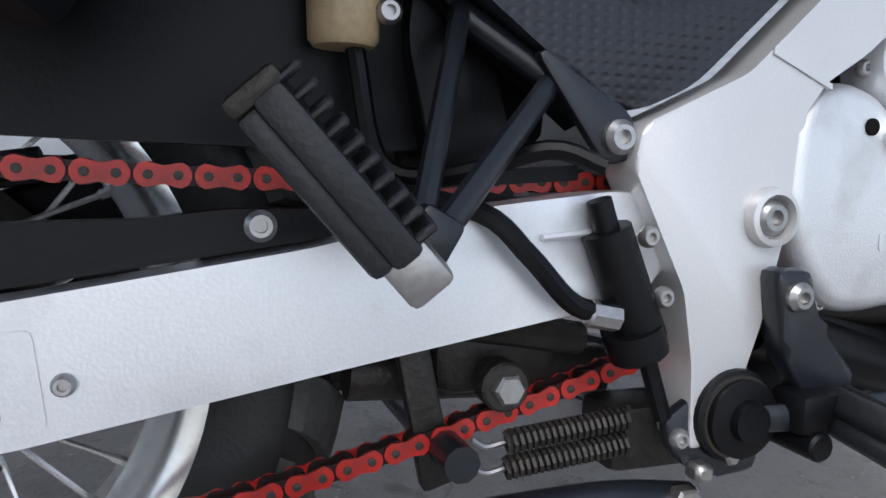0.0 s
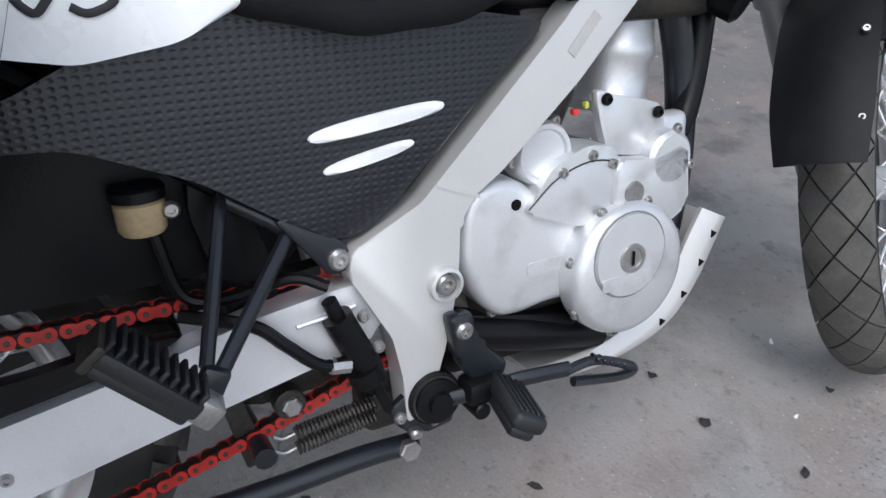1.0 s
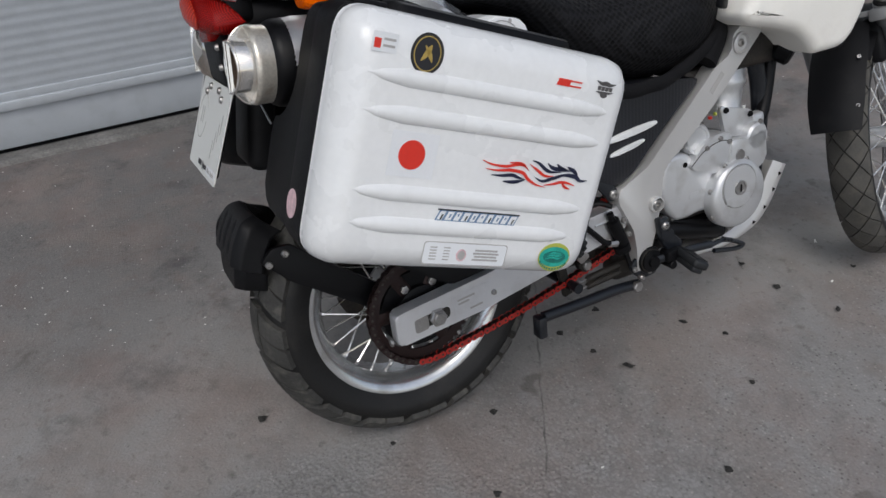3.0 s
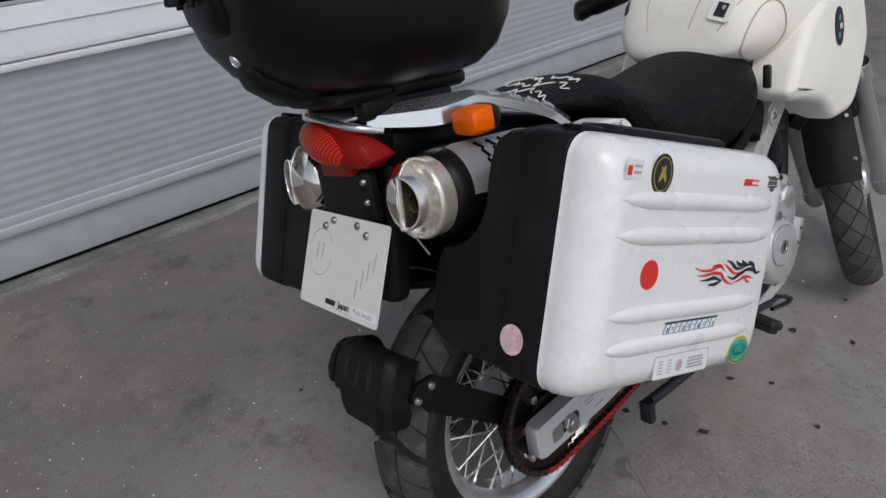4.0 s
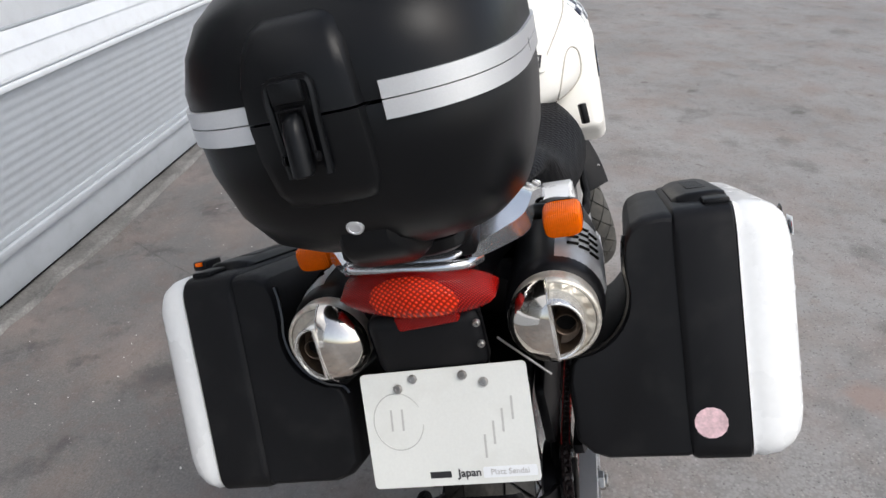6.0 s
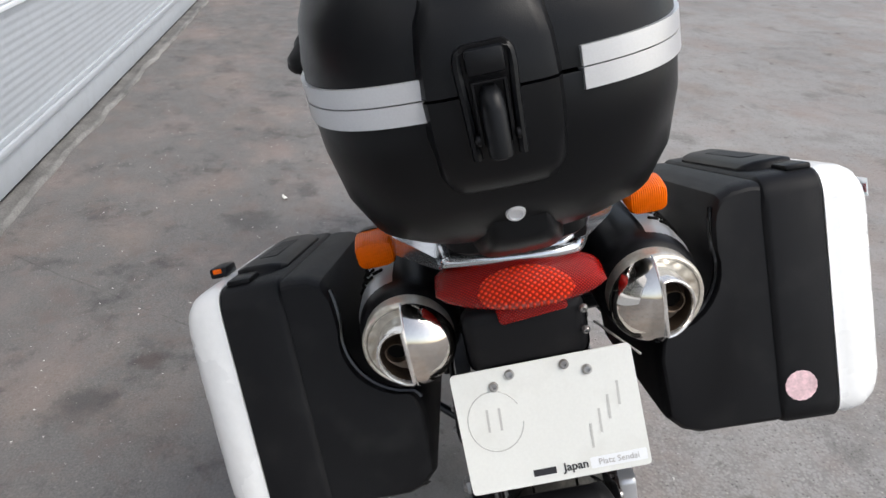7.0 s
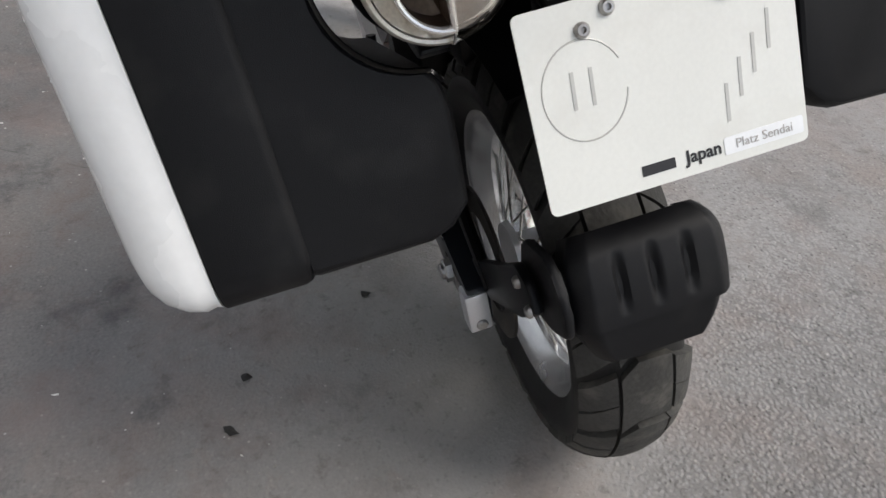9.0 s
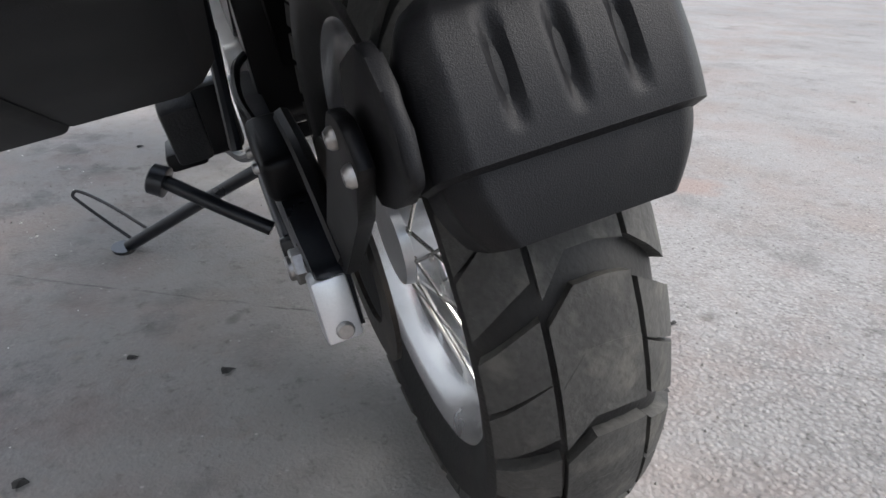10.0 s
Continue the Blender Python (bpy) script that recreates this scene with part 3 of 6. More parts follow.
mat_disp = tagged(part("display_tray", block((0.6, 0.35, 0.03), (0, 0, 0.015), 0.01), STICK_WHITE), "pale tray lying behind the shop window", "tray")
mat_disp.matrix_world = WALL_AT @ pose(0.42, 0.35, 0.911)
# rough concrete joint along the foot of the wall
rings = []
for i in range(241):
    x = LONG0 + (LONG1 - LONG0) * i / 240
    w = 0.072 + 0.022 * noise.noise((x * 4, 0.3, 0)) + 0.012 * noise.noise((x * 19, 1.3, 0))
    h = 0.007 + 0.006 * noise.noise((x * 9, 5, 0))
    rings.append([(x, 0.03, -0.02), (x, 0.03, 0.004), (x, -w * 0.55, 0.004 + 0.003 * noise.noise((x * 30, 2, 0))), (x, -w * 0.75, h + 0.010 + 0.005 * noise.noise((x * 40, 7, 0))), (x, -w, h + 0.006), (x, -w - 0.010, -0.02)])
on_wall(part("kerb", skin(rings, closed=True), CONCRETE, sharp=60), "crumbling concrete joint at the foot of the wall", "kerb")


# ---- the motorcycle; x ahead, y to its left, z up, before it leans on its side stand ----
LEANED = pose(0, 0, 0, -13.51, 0, 0)
bike = new("motorcycle")
bike.empty_display_size = 0.2
bike.matrix_world = LEANED
tagged(bike, "white and silver dual-sport motorcycle leaning on its side stand", "motorcycle")
FY = -0.075  # the front end sits a little to the right


def tread_point(R, hw, crown, th, s, dig=0.0):
    a = s * 1.15
    r = R - crown * (1 - math.cos(a)) - dig
    y = (hw - dig * 0.6) * math.sin(a) / math.sin(1.15)
    return V((r * math.cos(th), y, r * math.sin(th)))


def tread_blocks(R, hw, crown, rows, count, depth):
    """Rubber blocks on the tyre's crown: rows of (from, to, offset, four bends across, gap)."""
    bm = bmesh.new()
    pitch = 2 * math.pi / count
    for s0, s1, off, bends, gap in rows:
        for i in range(count):
            wob = 0.025 * math.sin(i * 2.4)
            grid = []
            for a in range(4):
                s = s0 + (s1 - s0) * a / 3
                line = []
                for b in range(3):
                    th = pitch * (i + off + wob + (b / 2) * (1 - gap)) + bends[a] * (1 if i % 2 else 0.85)
                    line.append((th, s))
                grid.append(line)
            top = [[bm.verts.new(tread_point(R, hw, crown, th, s, 0.0)) for th, s in line] for line in grid]
            low = [[bm.verts.new(tread_point(R, hw, crown, th, s, depth + 0.001)) for th, s in line] for line in grid]
            for a in range(3):
                for b in range(2):
                    bm.faces.new((top[a][b], top[a + 1][b], top[a + 1][b + 1], top[a][b + 1]))
            ring = [(0, 0), (0, 1), (0, 2), (1, 2), (2, 2), (3, 2), (3, 1), (3, 0), (2, 0), (1, 0)]
            for (a, b), (c, d) in zip(ring, ring[1:] + ring[:1]):
                bm.faces.new((top[a][b], top[c][d], low[c][d], low[a][b]))
    return bm


def lattice_blocks(R, hw, crown, count, depth):
    """Lozenges between two families of thin slanting grooves."""
    bm = bmesh.new()
    pitch = 2 * math.pi / count
    for j in range(-2, 3):
        for i in range(count):
            top, low = [], []
            for u in (-1, 0, 1):
                for v in (-1, 0, 1):
                    s = max(-1.0, min(1.0, .5 * j + .50 * .94 * (u + v) / 2))
                    th = pitch * (i + .5 * (j % 2)) + pitch * .5 * .93 * (u - v) / 2
                    top.append(bm.verts.new(tread_point(R, hw, crown, th, s, 0.0)))
                    low.append(bm.verts.new(tread_point(R, hw, crown, th, s, depth + 0.001)))
            for a in (0, 1):
                for b in (0, 1):
                    k = 3 * a + b
                    bm.faces.new((top[k], top[k + 3], top[k + 4], top[k + 1]))
            ring = (0, 1, 2, 5, 8, 7, 6, 3)
            for a, b in zip(ring, ring[1:] + ring[:1]):
                bm.faces.new((top[a], top[b], low[b], low[a]))
    return bm


def make_wheel(name, R, hw, rim_r, rim_w, rows, count, depth, spokes, label):
    crown = hw * 0.9
    k = rim_w
    prof = [(-k, rim_r + .004), (-k + .006, rim_r + .004), (-k + .011, rim_r - .01), (-k * .4, rim_r - .024), (k * .4, rim_r - .024), (k - .011, rim_r - .01),
            (k - .006, rim_r + .004), (k, rim_r + .004), (k, rim_r - .004), (k - .008, rim_r - .018), (k * .4, rim_r - .034), (-k * .4, rim_r - .034),
            (-k + .008, rim_r - .018), (-k, rim_r - .004)]
    wheel = part(name, lathe(prof, (0, 0, 0), (0, 1, 0), 72, closed=True), RIM, bike, label, sharp=30)
    # tyre carcass
    tp = [(-rim_w + .004, rim_r - .004)]
    edge = R - crown * (1 - math.cos(1.15)) - depth
    for f in (0.15, 0.5, 0.85):
        tp.append((-(rim_w + (hw * 1.0 - rim_w) * math.sin(f * math.pi / 2)), rim_r + (edge - rim_r) * f))
    for i in range(13):
        p = tread_point(R, hw, crown, 0, -1 + i / 6, depth)
        tp.append((p.y, p.x))
    tp += [(-a, b) for a, b in tp[3::-1]]
    part("tyre", lathe(tp, (0, 0, 0), (0, 1, 0), 96, closed=True), RUBBER, wheel, "black rubber tyre sidewall", sharp=50)
    if rows:
        part("tread", tread_blocks(R, hw, crown, rows, count, depth), TREAD, wheel, "worn dusty block tread", sharp=25)
    else:
        part("tread", lattice_blocks(R, hw, crown, count, depth), ROADTREAD, wheel, "dusty road tread with crossing thin grooves", sharp=25)
    hub = lathe([(-.06, .02), (-.06, .05), (-.05, .052), (-.045, .03), (.045, .03), (.05, .052), (.06, .05), (.06, .02)], (0, 0, 0), (0, 1, 0), 28)
    part("hub", hub, ALLOY, wheel)
    kinds = []
    for side in (-1, 1):
        for lean in (-1, 1):
            a = V((.048 * math.cos(0), side * .05, .048 * math.sin(0)))
            b = V(((rim_r - .03) * math.cos(.62 * lean), side * .012, (rim_r - .03) * math.sin(.62 * lean)))
            nip = a.lerp(b, .93)
            bm = joined(tube([a, b], .0022, 6, smooth=False), tube([nip, b], .0038, 6, smooth=False))
            ob = part("spoke", bm, CHROME, wheel)
            kinds.append(ob.data)
            bpy.data.objects.remove(ob)
    for i in range(spokes):
        shared("spoke", kinds[i % 4], wheel, pose(0, 0, 0, 0, 360 * i / spokes + 4, 0))
    return wheel


# rear wheel, with sprocket and brake disc
D = radians(1)
rear_rows = [(-1.0, -0.375, 0.5, (-7.5 * D, -9.5 * D, -12 * D, -14.5 * D), 0.25), (-0.32, 0.36, 0.5, (-16 * D, -17 * D, -17 * D, -12 * D), 0.11), (0.41, 1.0, 0.5, (-13.2 * D, -11 * D, -8.5 * D, -6 * D), 0.22)]
rear = make_wheel("rear_wheel", 0.322, 0.075, 0.219, 0.056, rear_rows, 33, 0.0095, 40, "rear spoked wheel with a polished alloy rim")
rear.matrix_local = pose(-0.008, -0.001, 0.322)
# sprocket: toothed ring with arms
bm = bmesh.new()
teeth, ring_out, ring_in = 47, [], []
outer, inner = [], []
for i in range(teeth * 4):
    a = 2 * math.pi * i / (teeth * 4)
    r = 0.113 + (0.005 if i % 4 in (1, 2) else -0.001)
    outer.append((r * math.cos(a), r * math.sin(a)))
    inner.append((0.092 * math.cos(a), 0.092 * math.sin(a)))
rings = [[(x, y, z) for x, z in pts] for pts, y in ((outer, -.105), (outer, -.099), (inner, -.099), (inner, -.105), (outer, -.105))]
spk = skin(rings, caps=False)
arms = [tube([(.045 * math.cos(a), -.102, .045 * math.sin(a)), (.095 * math.cos(a), -.102, .095 * math.sin(a))], .014, 8, smooth=False, flat=.25) for a in [i * math.pi / 3 for i in range(6)]]
sprocket = part("sprocket", spk, SPROCKET, rear, "dark greasy rear sprocket")
for bm_arm in arms:
    part("sprocket_arm", bm_arm, SPROCKET, sprocket)
part("sprocket_hub", disc(.052, .03, (0, -.112, 0), (0, 1, 0), 28), DARK, sprocket)
for i in range(6):
    a = i * math.pi / 3
    part("sprocket_nut", disc(.009, .008, (.062 * math.cos(a), -.113, .062 * math.sin(a)), (0, 1, 0), 6), STEEL, rear)
part("cush_drive", lathe([(-.1, .03), (-.1, .085), (-.06, .09), (-.05, .05)], (0, 0, 0), (0, 1, 0), 32), DARK, rear)
dk = [(.118, .112), (.118, .117), (.078, .117), (.078, .112)]
part("brake_disc", lathe([(h, r) for r, h in dk], (0, -.02, 0), (0, 1, 0), 48, closed=True), GREASE_SHADE, rear)

# front wheel, steered to the left
frontw = make_wheel("front_wheel", 0.335, 0.05, 0.252, 0.036, None, 26, 0.006, 36, "front spoked wheel with a polished alloy rim")
AXLE = (1.488, -0.046, 0.336)
RAKE = V((-0.454, 0, 0.891))
FK = Matrix.Translation(AXLE) @ Matrix.Rotation(radians(26), 4, RAKE)
frontw.matrix_local = FK
part("brake_disc", lathe([(h, r) for r, h in [(.14, .055), (.14, .06), (.1, .06), (.1, .055)]], (0, 0, 0), (0, 1, 0), 48, closed=True), STEEL, frontw)

# fork, built about the steered axle


def fork_leg(side):
    y = side * 0.098
    low = [V((0, y, 0)) + RAKE * k for k in (-.045, .42)]
    leg = part("fork_leg", moved(joined(tube(low, .027, 16, smooth=False), disc(.034, .06, V((0, y, 0)) + RAKE * .375, RAKE, 20),
                                        lathe([(0, .024), (.02, .031), (.06, .031)], V((0, y, 0)) - RAKE * .065, RAKE, 16)), FK), FORK, bike, "grey painted fork slider")
    part("fork_tube", moved(tube([V((0, y, 0)) + RAKE * .41, V((0, y, 0)) + RAKE * .86], .021, 16, smooth=False), FK), CHROME, leg)
    part("dust_seal", moved(disc(.033, .012, V((0, y, 0)) + RAKE * .425, RAKE, 20), FK), DARK, leg)
    part("axle_clamp_bolt", moved(bolt((0.0, y + side * .026, -.03), (0, side, 0)), FK), STEEL, leg)
    return leg


fork_leg(-1), fork_leg(1)
part("fork_brace", moved(joined(block((.05, .22, .012), (-.20, 0, .36), .004), block((.06, .05, .03), (-.205, -.085, .355), .006), block((.06, .05, .03), (-.205, .085, .355), .006)), FK), FORK, bike)
part("triple_clamp", moved(joined(block((.08, .26, .04), (-.33, 0, .66), .01), block((.08, .26, .035), (-.39, 0, .78), .01)), FK), DARK, bike)


def curved_shell(c, r0, a0, a1, w, thick, bend, n=14):
    """Mudguard: an arc in the x, z plane, rounded across, with thickness."""
    rings = []
    for i in range(n + 1):
        a = radians(a0 + (a1 - a0) * i / n)
        f = min(1, 4 * i / n, 4 * (n - i) / n) * 0.12 + 0.88
        out, inn = [], []
        for j in range(11):
            s = -1 + j / 5
            r = r0 + bend * (1 - s * s)
            y = w * f * s
            d = V((math.cos(a), 0, math.sin(a)))
            out.append(V(c) + d * r + V((0, y, 0)))
            inn.append(V(c) + d * (r - thick) + V((0, y * .97, 0)))
        rings.append(out + inn[::-1])
    return skin(rings)


part("front_mudguard", moved(curved_shell((0, 0, 0), .355, 60, 135, .07, .004, .02), FK), BLACK, bike, "black plastic inner front mudguard")
flap = curved_shell((0, 0, 0), .402, 122, 165, .066, .005, .014)
flap_ob = part("mud_flap", moved(joined(flap), FK), BLACK, bike, "black plastic mud flap behind the front wheel")
for z in (.16, .27):
    part("flap_bolt", moved(bolt((-.398 + (z - .1) * .50, -.050, z), (-1, -.3, .3), .006), FK), STEEL, bike)
part("fork_shroud", moved(block((.10, .05, .12), (-.13, -.055, .29), .015, 3), FK), BLACK, bike)


# silver frame spars
spar = [(.772, .748), (.800, .768), (.850, .770), (.868, .752), (.723, .605), (.629, .525), (.597, .505), (.577, .478), (.573, .415), (.556, .345), (.530, .268),
        (.505, .262), (.503, .320), (.494, .369), (.453, .447), (.459, .472), (.534, .507), (.601, .570), (.703, .667), (.718, .684), (.766, .708)]
spar_bm = prism(rounded(spar, .007, 3), -.170, -.132, .003, 2)
spar_r = part("frame_spar", spar_bm, SILVER, bike, "silver painted frame spar")
part("frame_spar", moved(prism(rounded(spar, .007, 3), -.170, -.132, .003, 2), pose(0, -.03, 0) @ Matrix.Diagonal((1, -1, 1, 1))), SILVER, bike)
part("spar_seam", prism([(.551, .524), (.600, .504), (.600, .500), (.551, .520)], -.1715, -.168), SILVER, spar_r)
part("pivot_boss", lathe([(0, .0190), (.004, .0200), (.010, .0185), (.011, .0150), (.001, .0140), (.001, .0002)], (.556, -.168, .416), (0, -1, 0), 32), SILVER, spar_r, "machined swing arm pivot boss")
part("pivot_nut", bolt((.556, -.170, .416), (0, -1, 0), .0125, .008), STEEL, spar_r)
part("frame_eye", lathe([(0, .024), (.006, .024), (.008, .020), (.002, .017), (.002, .0002)], (.794, -.169, .726), (0, -1, 0), 28), SILVER, spar_r)
part("eye_bolt", bolt((.794, -.169, .726), (0, -1, 0), .009), STEEL, spar_r)
part("spar_label", flat_shape(bar_poly(.05, .012), (.728, -.1705, .652), (.66, 0, .75), (-.75, 0, .66)), STICK_GREY, spar_r, "small worn label")
for x, z in ((.464, .404), (.477, .366)):
    part("spar_bolt", bolt((x, -.171, z), (0, -1, 0), .007), STEEL, spar_r)

# engine: core, covers, cylinder
# block coloured dark to stand for shadow in the gaps behind the covers
part("crankcase", joined(block((.28, .22, .17), (.75, -.03, .41), .03, 3), block((.16, .18, .10), (.66, -.03, .33), .03, 3), block((.14, .2, .1), (.86, -.03, .36), .03, 3)), GREASE_SHADE, bike, "engine block coloured dark for the shadow behind its covers")
cover = [(.588, .476), (.600, .500), (.632, .512), (.664, .503), (.682, .487), (.708, .470), (.765, .458), (.768, .446), (.765, .404), (.762, .345), (.704, .350), (.662, .344), (.634, .346), (.611, .366), (.596, .392), (.585, .424)]
cov = part("sprocket_cover", pillow(rounded(cover, .016, 5), -.110, -.156, .014, 5), ENGINE, bike, "smooth silver sprocket cover", sharp=60)
# solid dark disc stands in for the shaded hole
part("cover_hole", disc(.0062, .002, (.654, -.1558, .479), (0, -1, 0), 18, .0005), SOOT_SHADE, cov)
part("embossed_badge", flat_shape(rounded(bar_poly(.062, .016), .004, 3), (.700, -.1562, .399), (1, 0, .02), (0, 0, 1), .001), ENGINE, cov)
part("cover_bolt", bolt((.630, -.140, .352), (0, -1, 0), .007), STEEL, cov)
cl = part("clutch_cover", joined(lathe([(0, .084), (.020, .083), (.029, .079), (.034, .070), (.034, .0002)], (.797, -.155, .379), (0, -1, 0), 48)), ENGINE, bike, "round silver clutch cover")
part("cover_ring", lathe([(0, .051), (.003, .050), (.003, .0002)], (.790, -.189, .402), (0, -1, 0), 40), ENGINE, cl)
part("cover_groove", tube([(.790 + .0525 * math.cos(b), -.1893, .402 + .0525 * math.sin(b)) for b in [2 * math.pi * k / 36 for k in range(37)]], .0009, 5, steps=1), STEEL, cl)
part("cover_plug", lathe([(0, .018), (.003, .0175), (.003, .013), (.001, .012), (.001, .0002)], (.791, -.192, .399), (0, -1, 0), 20), STEEL, cl)
# dark bar stands in for the shaded slot
part("plug_slot", block((.003, .002, .018), (.791, -.1945, .399), .0005, 1), SOOT_SHADE, cl)
part("embossed_badge", flat_shape(rounded(bar_poly(.075, .016), .004, 3), (.786, -.192, .372), (1, 0, 0), (0, 0, 1), .001), ENGINE, cl)
for i in range(7):
    a = radians(20 + i * 48)
    part("cover_bolt", bolt((.797 + .083 * math.cos(a), -.170, .379 + .083 * math.sin(a)), (0, -1, 0), .0065), STEEL, cl)
top = part("upper_cover", joined(prism(rounded([(.775, .45), (.78, .512), (.845, .505), (.885, .52), (.895, .44), (.86, .42)], .012, 4), -.172, -.12, .005, 2)), ENGINE, bike)
part("cover_plug", lathe([(0, .014), (.003, .013), (.003, .0002)], (.806, -.172, .470), (0, -1, 0), 18), STEEL, top)
ec = part("engine_case", prism(rounded([(.660, .470), (.696, .516), (.742, .534), (.786, .526), (.792, .450), (.735, .440)], .012, 4), -.166, -.12, .004, 2), ENGINE, bike, "silver engine case half")
for x, z in ((.708, .508), (.748, .522), (.776, .508)):
    part("case_bolt", bolt((x, -.166, z), (0, -1, 0), .0058), STEEL, ec)
part("case_joint", tube([(.664, -.1665, .474), (.700, -.1665, .502), (.744, -.1665, .515), (.784, -.1665, .510)], .0011, 5), GREASE_SHADE, ec)
wp = part("water_pump", joined(lathe([(0, .037), (.028, .036), (.034, .033), (.034, .028), (.031, .026), (.031, .0002)], (.694, -.121, .528), (0, -1, 0), 36)), ENGINE, bike, "round silver filter cover")
for a in (60, 190, 320):
    part("cover_bolt", bolt((.694 + .038 * math.cos(radians(a)), -.141, .528 + .038 * math.sin(radians(a))), (0, -1, 0), .0065), STEEL, wp)
gp = part("pump_cover", joined(lathe([(0, .034), (.02, .033), (.025, .028), (.025, .0002)], (.863, -.147, .501), (0, -1, 0), 28), block((.05, .03, .1), (.885, -.135, .50), .012, 3)), ENGINE, bike)
for a in (75, -20, 240):
    part("cover_bolt", bolt((.863 + .035 * math.cos(radians(a)), -.165, .501 + .035 * math.sin(radians(a))), (0, -1, 0), .0065), STEEL, gp)
hs = part("heat_shield", joined(prism(rounded([(.760, .592), (.800, .578), (.830, .572), (.864, .562), (.866, .535), (.856, .499), (.782, .515), (.770, .550)], .012, 3), -.152, -.14, .004, 2)), ENGINE, bike, "plain silver shield plate")
part("shield_bolt", bolt((.775, -.153, .578), (0, -1, 0), .007), DARK, hs), part("shield_bolt", bolt((.852, -.153, .555), (0, -1, 0), .007), DARK, hs)
cyl_parts = [lathe([(0, .05), (.012, .052), (.02, .046), (.06, .046), (.068, .05), (.08, .05), (.088, .046), (.11, .044)], (.855, -.06, .545), (.12, 0, 1), 28)]
part("cylinder", joined(*cyl_parts), ENGINE, bike, "silver engine cylinder")
part("cylinder_head", joined(block((.17, .16, .09), (.87, -.06, .70), .02, 3), block((.12, .12, .06), (.87, -.06, .76), .015, 3)), GREASE_SHADE, bike, "dark cylinder head")
part("intake", joined(tube([(.80, -.09, .67), (.73, -.08, .68), (.66, -.06, .70)], .032, 14), disc(.04, .02, (.76, -.085, .675), (-1, 0, .1), 20)), DARK, bike)
part("starter", joined(tube([(.70, -.10, .52), (.74, -.10, .60)], .03, 14, smooth=False), block((.09, .06, .08), (.72, -.10, .64), .01)), GREASE_SHADE, bike)
part("red_connector", block((.008, .008, .007), (.742, -.140, .566), .002), STICK_RED, bike), part("yellow_connector", block((.006, .008, .008), (.757, -.140, .572), .002), STICK_YEL, bike)
part("radiator_hose", tube([(.86, -.13, .50), (.92, -.12, .52), (.95, -.11, .58), (.97, -.10, .68), (.98, -.10, .74)], .016, 12), DARK, bike)
part("downtube", tube([(.90, -.10, .72), (.935, -.10, .60), (.945, -.10, .48), (.93, -.10, .36)], .02, 12), TUBE, bike)
part("horn", joined(lathe([(0, .02), (.02, .036), (.05, .036), (.055, .03)], (.95, -.12, .70), (.4, -.7, -.4), 24)), DARK, bike, "round black horn")
part("horn_wire", tube([(.99, -.14, .68), (1.03, -.12, .67), (1.06, -.10, .70)], .004, 6), DARK, bike)
part("fan_shroud", block((.06, .30, .30), (1.02, FY, .82), .02, 3, (0, -12, 0)), DARK, bike)
part("under_engine", joined(tube([(.58, -.13, .335), (.70, -.13, .30), (.80, -.12, .27)], .022, 10), block((.26, .2, .06), (.70, -.03, .30), .02)), DARK, bike)

# engine guard: swept band with a turned edge, wider towards the top
outer_l = spline([V(q) for q in ((.70, .236, .014), (.785, .232, .020), (.865, .246, .030), (.915, .271, .036), (.953, .316, .036), (.977, .362, .036), (.994, .396, .034))], 6)
rings = []
for i, q in enumerate(outer_l):
    d = (outer_l[min(i + 1, len(outer_l) - 1)] - outer_l[max(i - 1, 0)])
    d = V((d.x, d.y)).normalized()
    nx, nz, w = -d.y, d.x, q.z * 1.25
    at = lambda k, y: V((q.x + nx * k, y, q.y + nz * k))
    rings.append([at(w, -.140), at(w * .5, -.150), at(.006, -.150), at(0, -.144), at(-.004, -.06), at(-.004, .06), at(0, .10), at(w, .10), at(w, .096), at(.005, .094), at(.001, 0), at(.005, -.138), at(w, -.134)])
guard = part("engine_guard", skin(rings), SILVER, bike, "silver engine bash plate with holes", sharp=50)
for k in (16, 21, 26, 31):
    q = outer_l[min(k, len(outer_l) - 1)]
    # solid dark piece stands in for the shaded hole
    part("guard_hole", disc(.0062, .003, (q.x - .012, -.149, q.y + .012), (0, -1, 0), 3, .0004), SOOT_SHADE, guard)

# swing arm
arm = [(-.085, .345), (-.085, .285), (-.075, .278), (.112, .297), (.284, .329), (.47, .362), (.50, .39), (.47, .432), (.442, .430), (.36, .420), (.26, .397), (.115, .373), (-.07, .350)]
arm_r = part("swing_arm", prism(rounded(arm, .008, 2), -.155, -.122, .005, 2), ALLOY, bike, "satin aluminium swing arm")
arm_l = part("swing_arm", moved(prism(rounded(arm, .008, 2), -.155, -.122, .005, 2), pose(0, -.008, 0) @ Matrix.Diagonal((1, -1, 1, 1))), TUBE, bike)
part("arm_end", block((.036, .034, .064), (-.074, .1365, .308), .004, 2, (0, 8, 0)), ALLOY, arm_l, "alloy swing arm end cap")
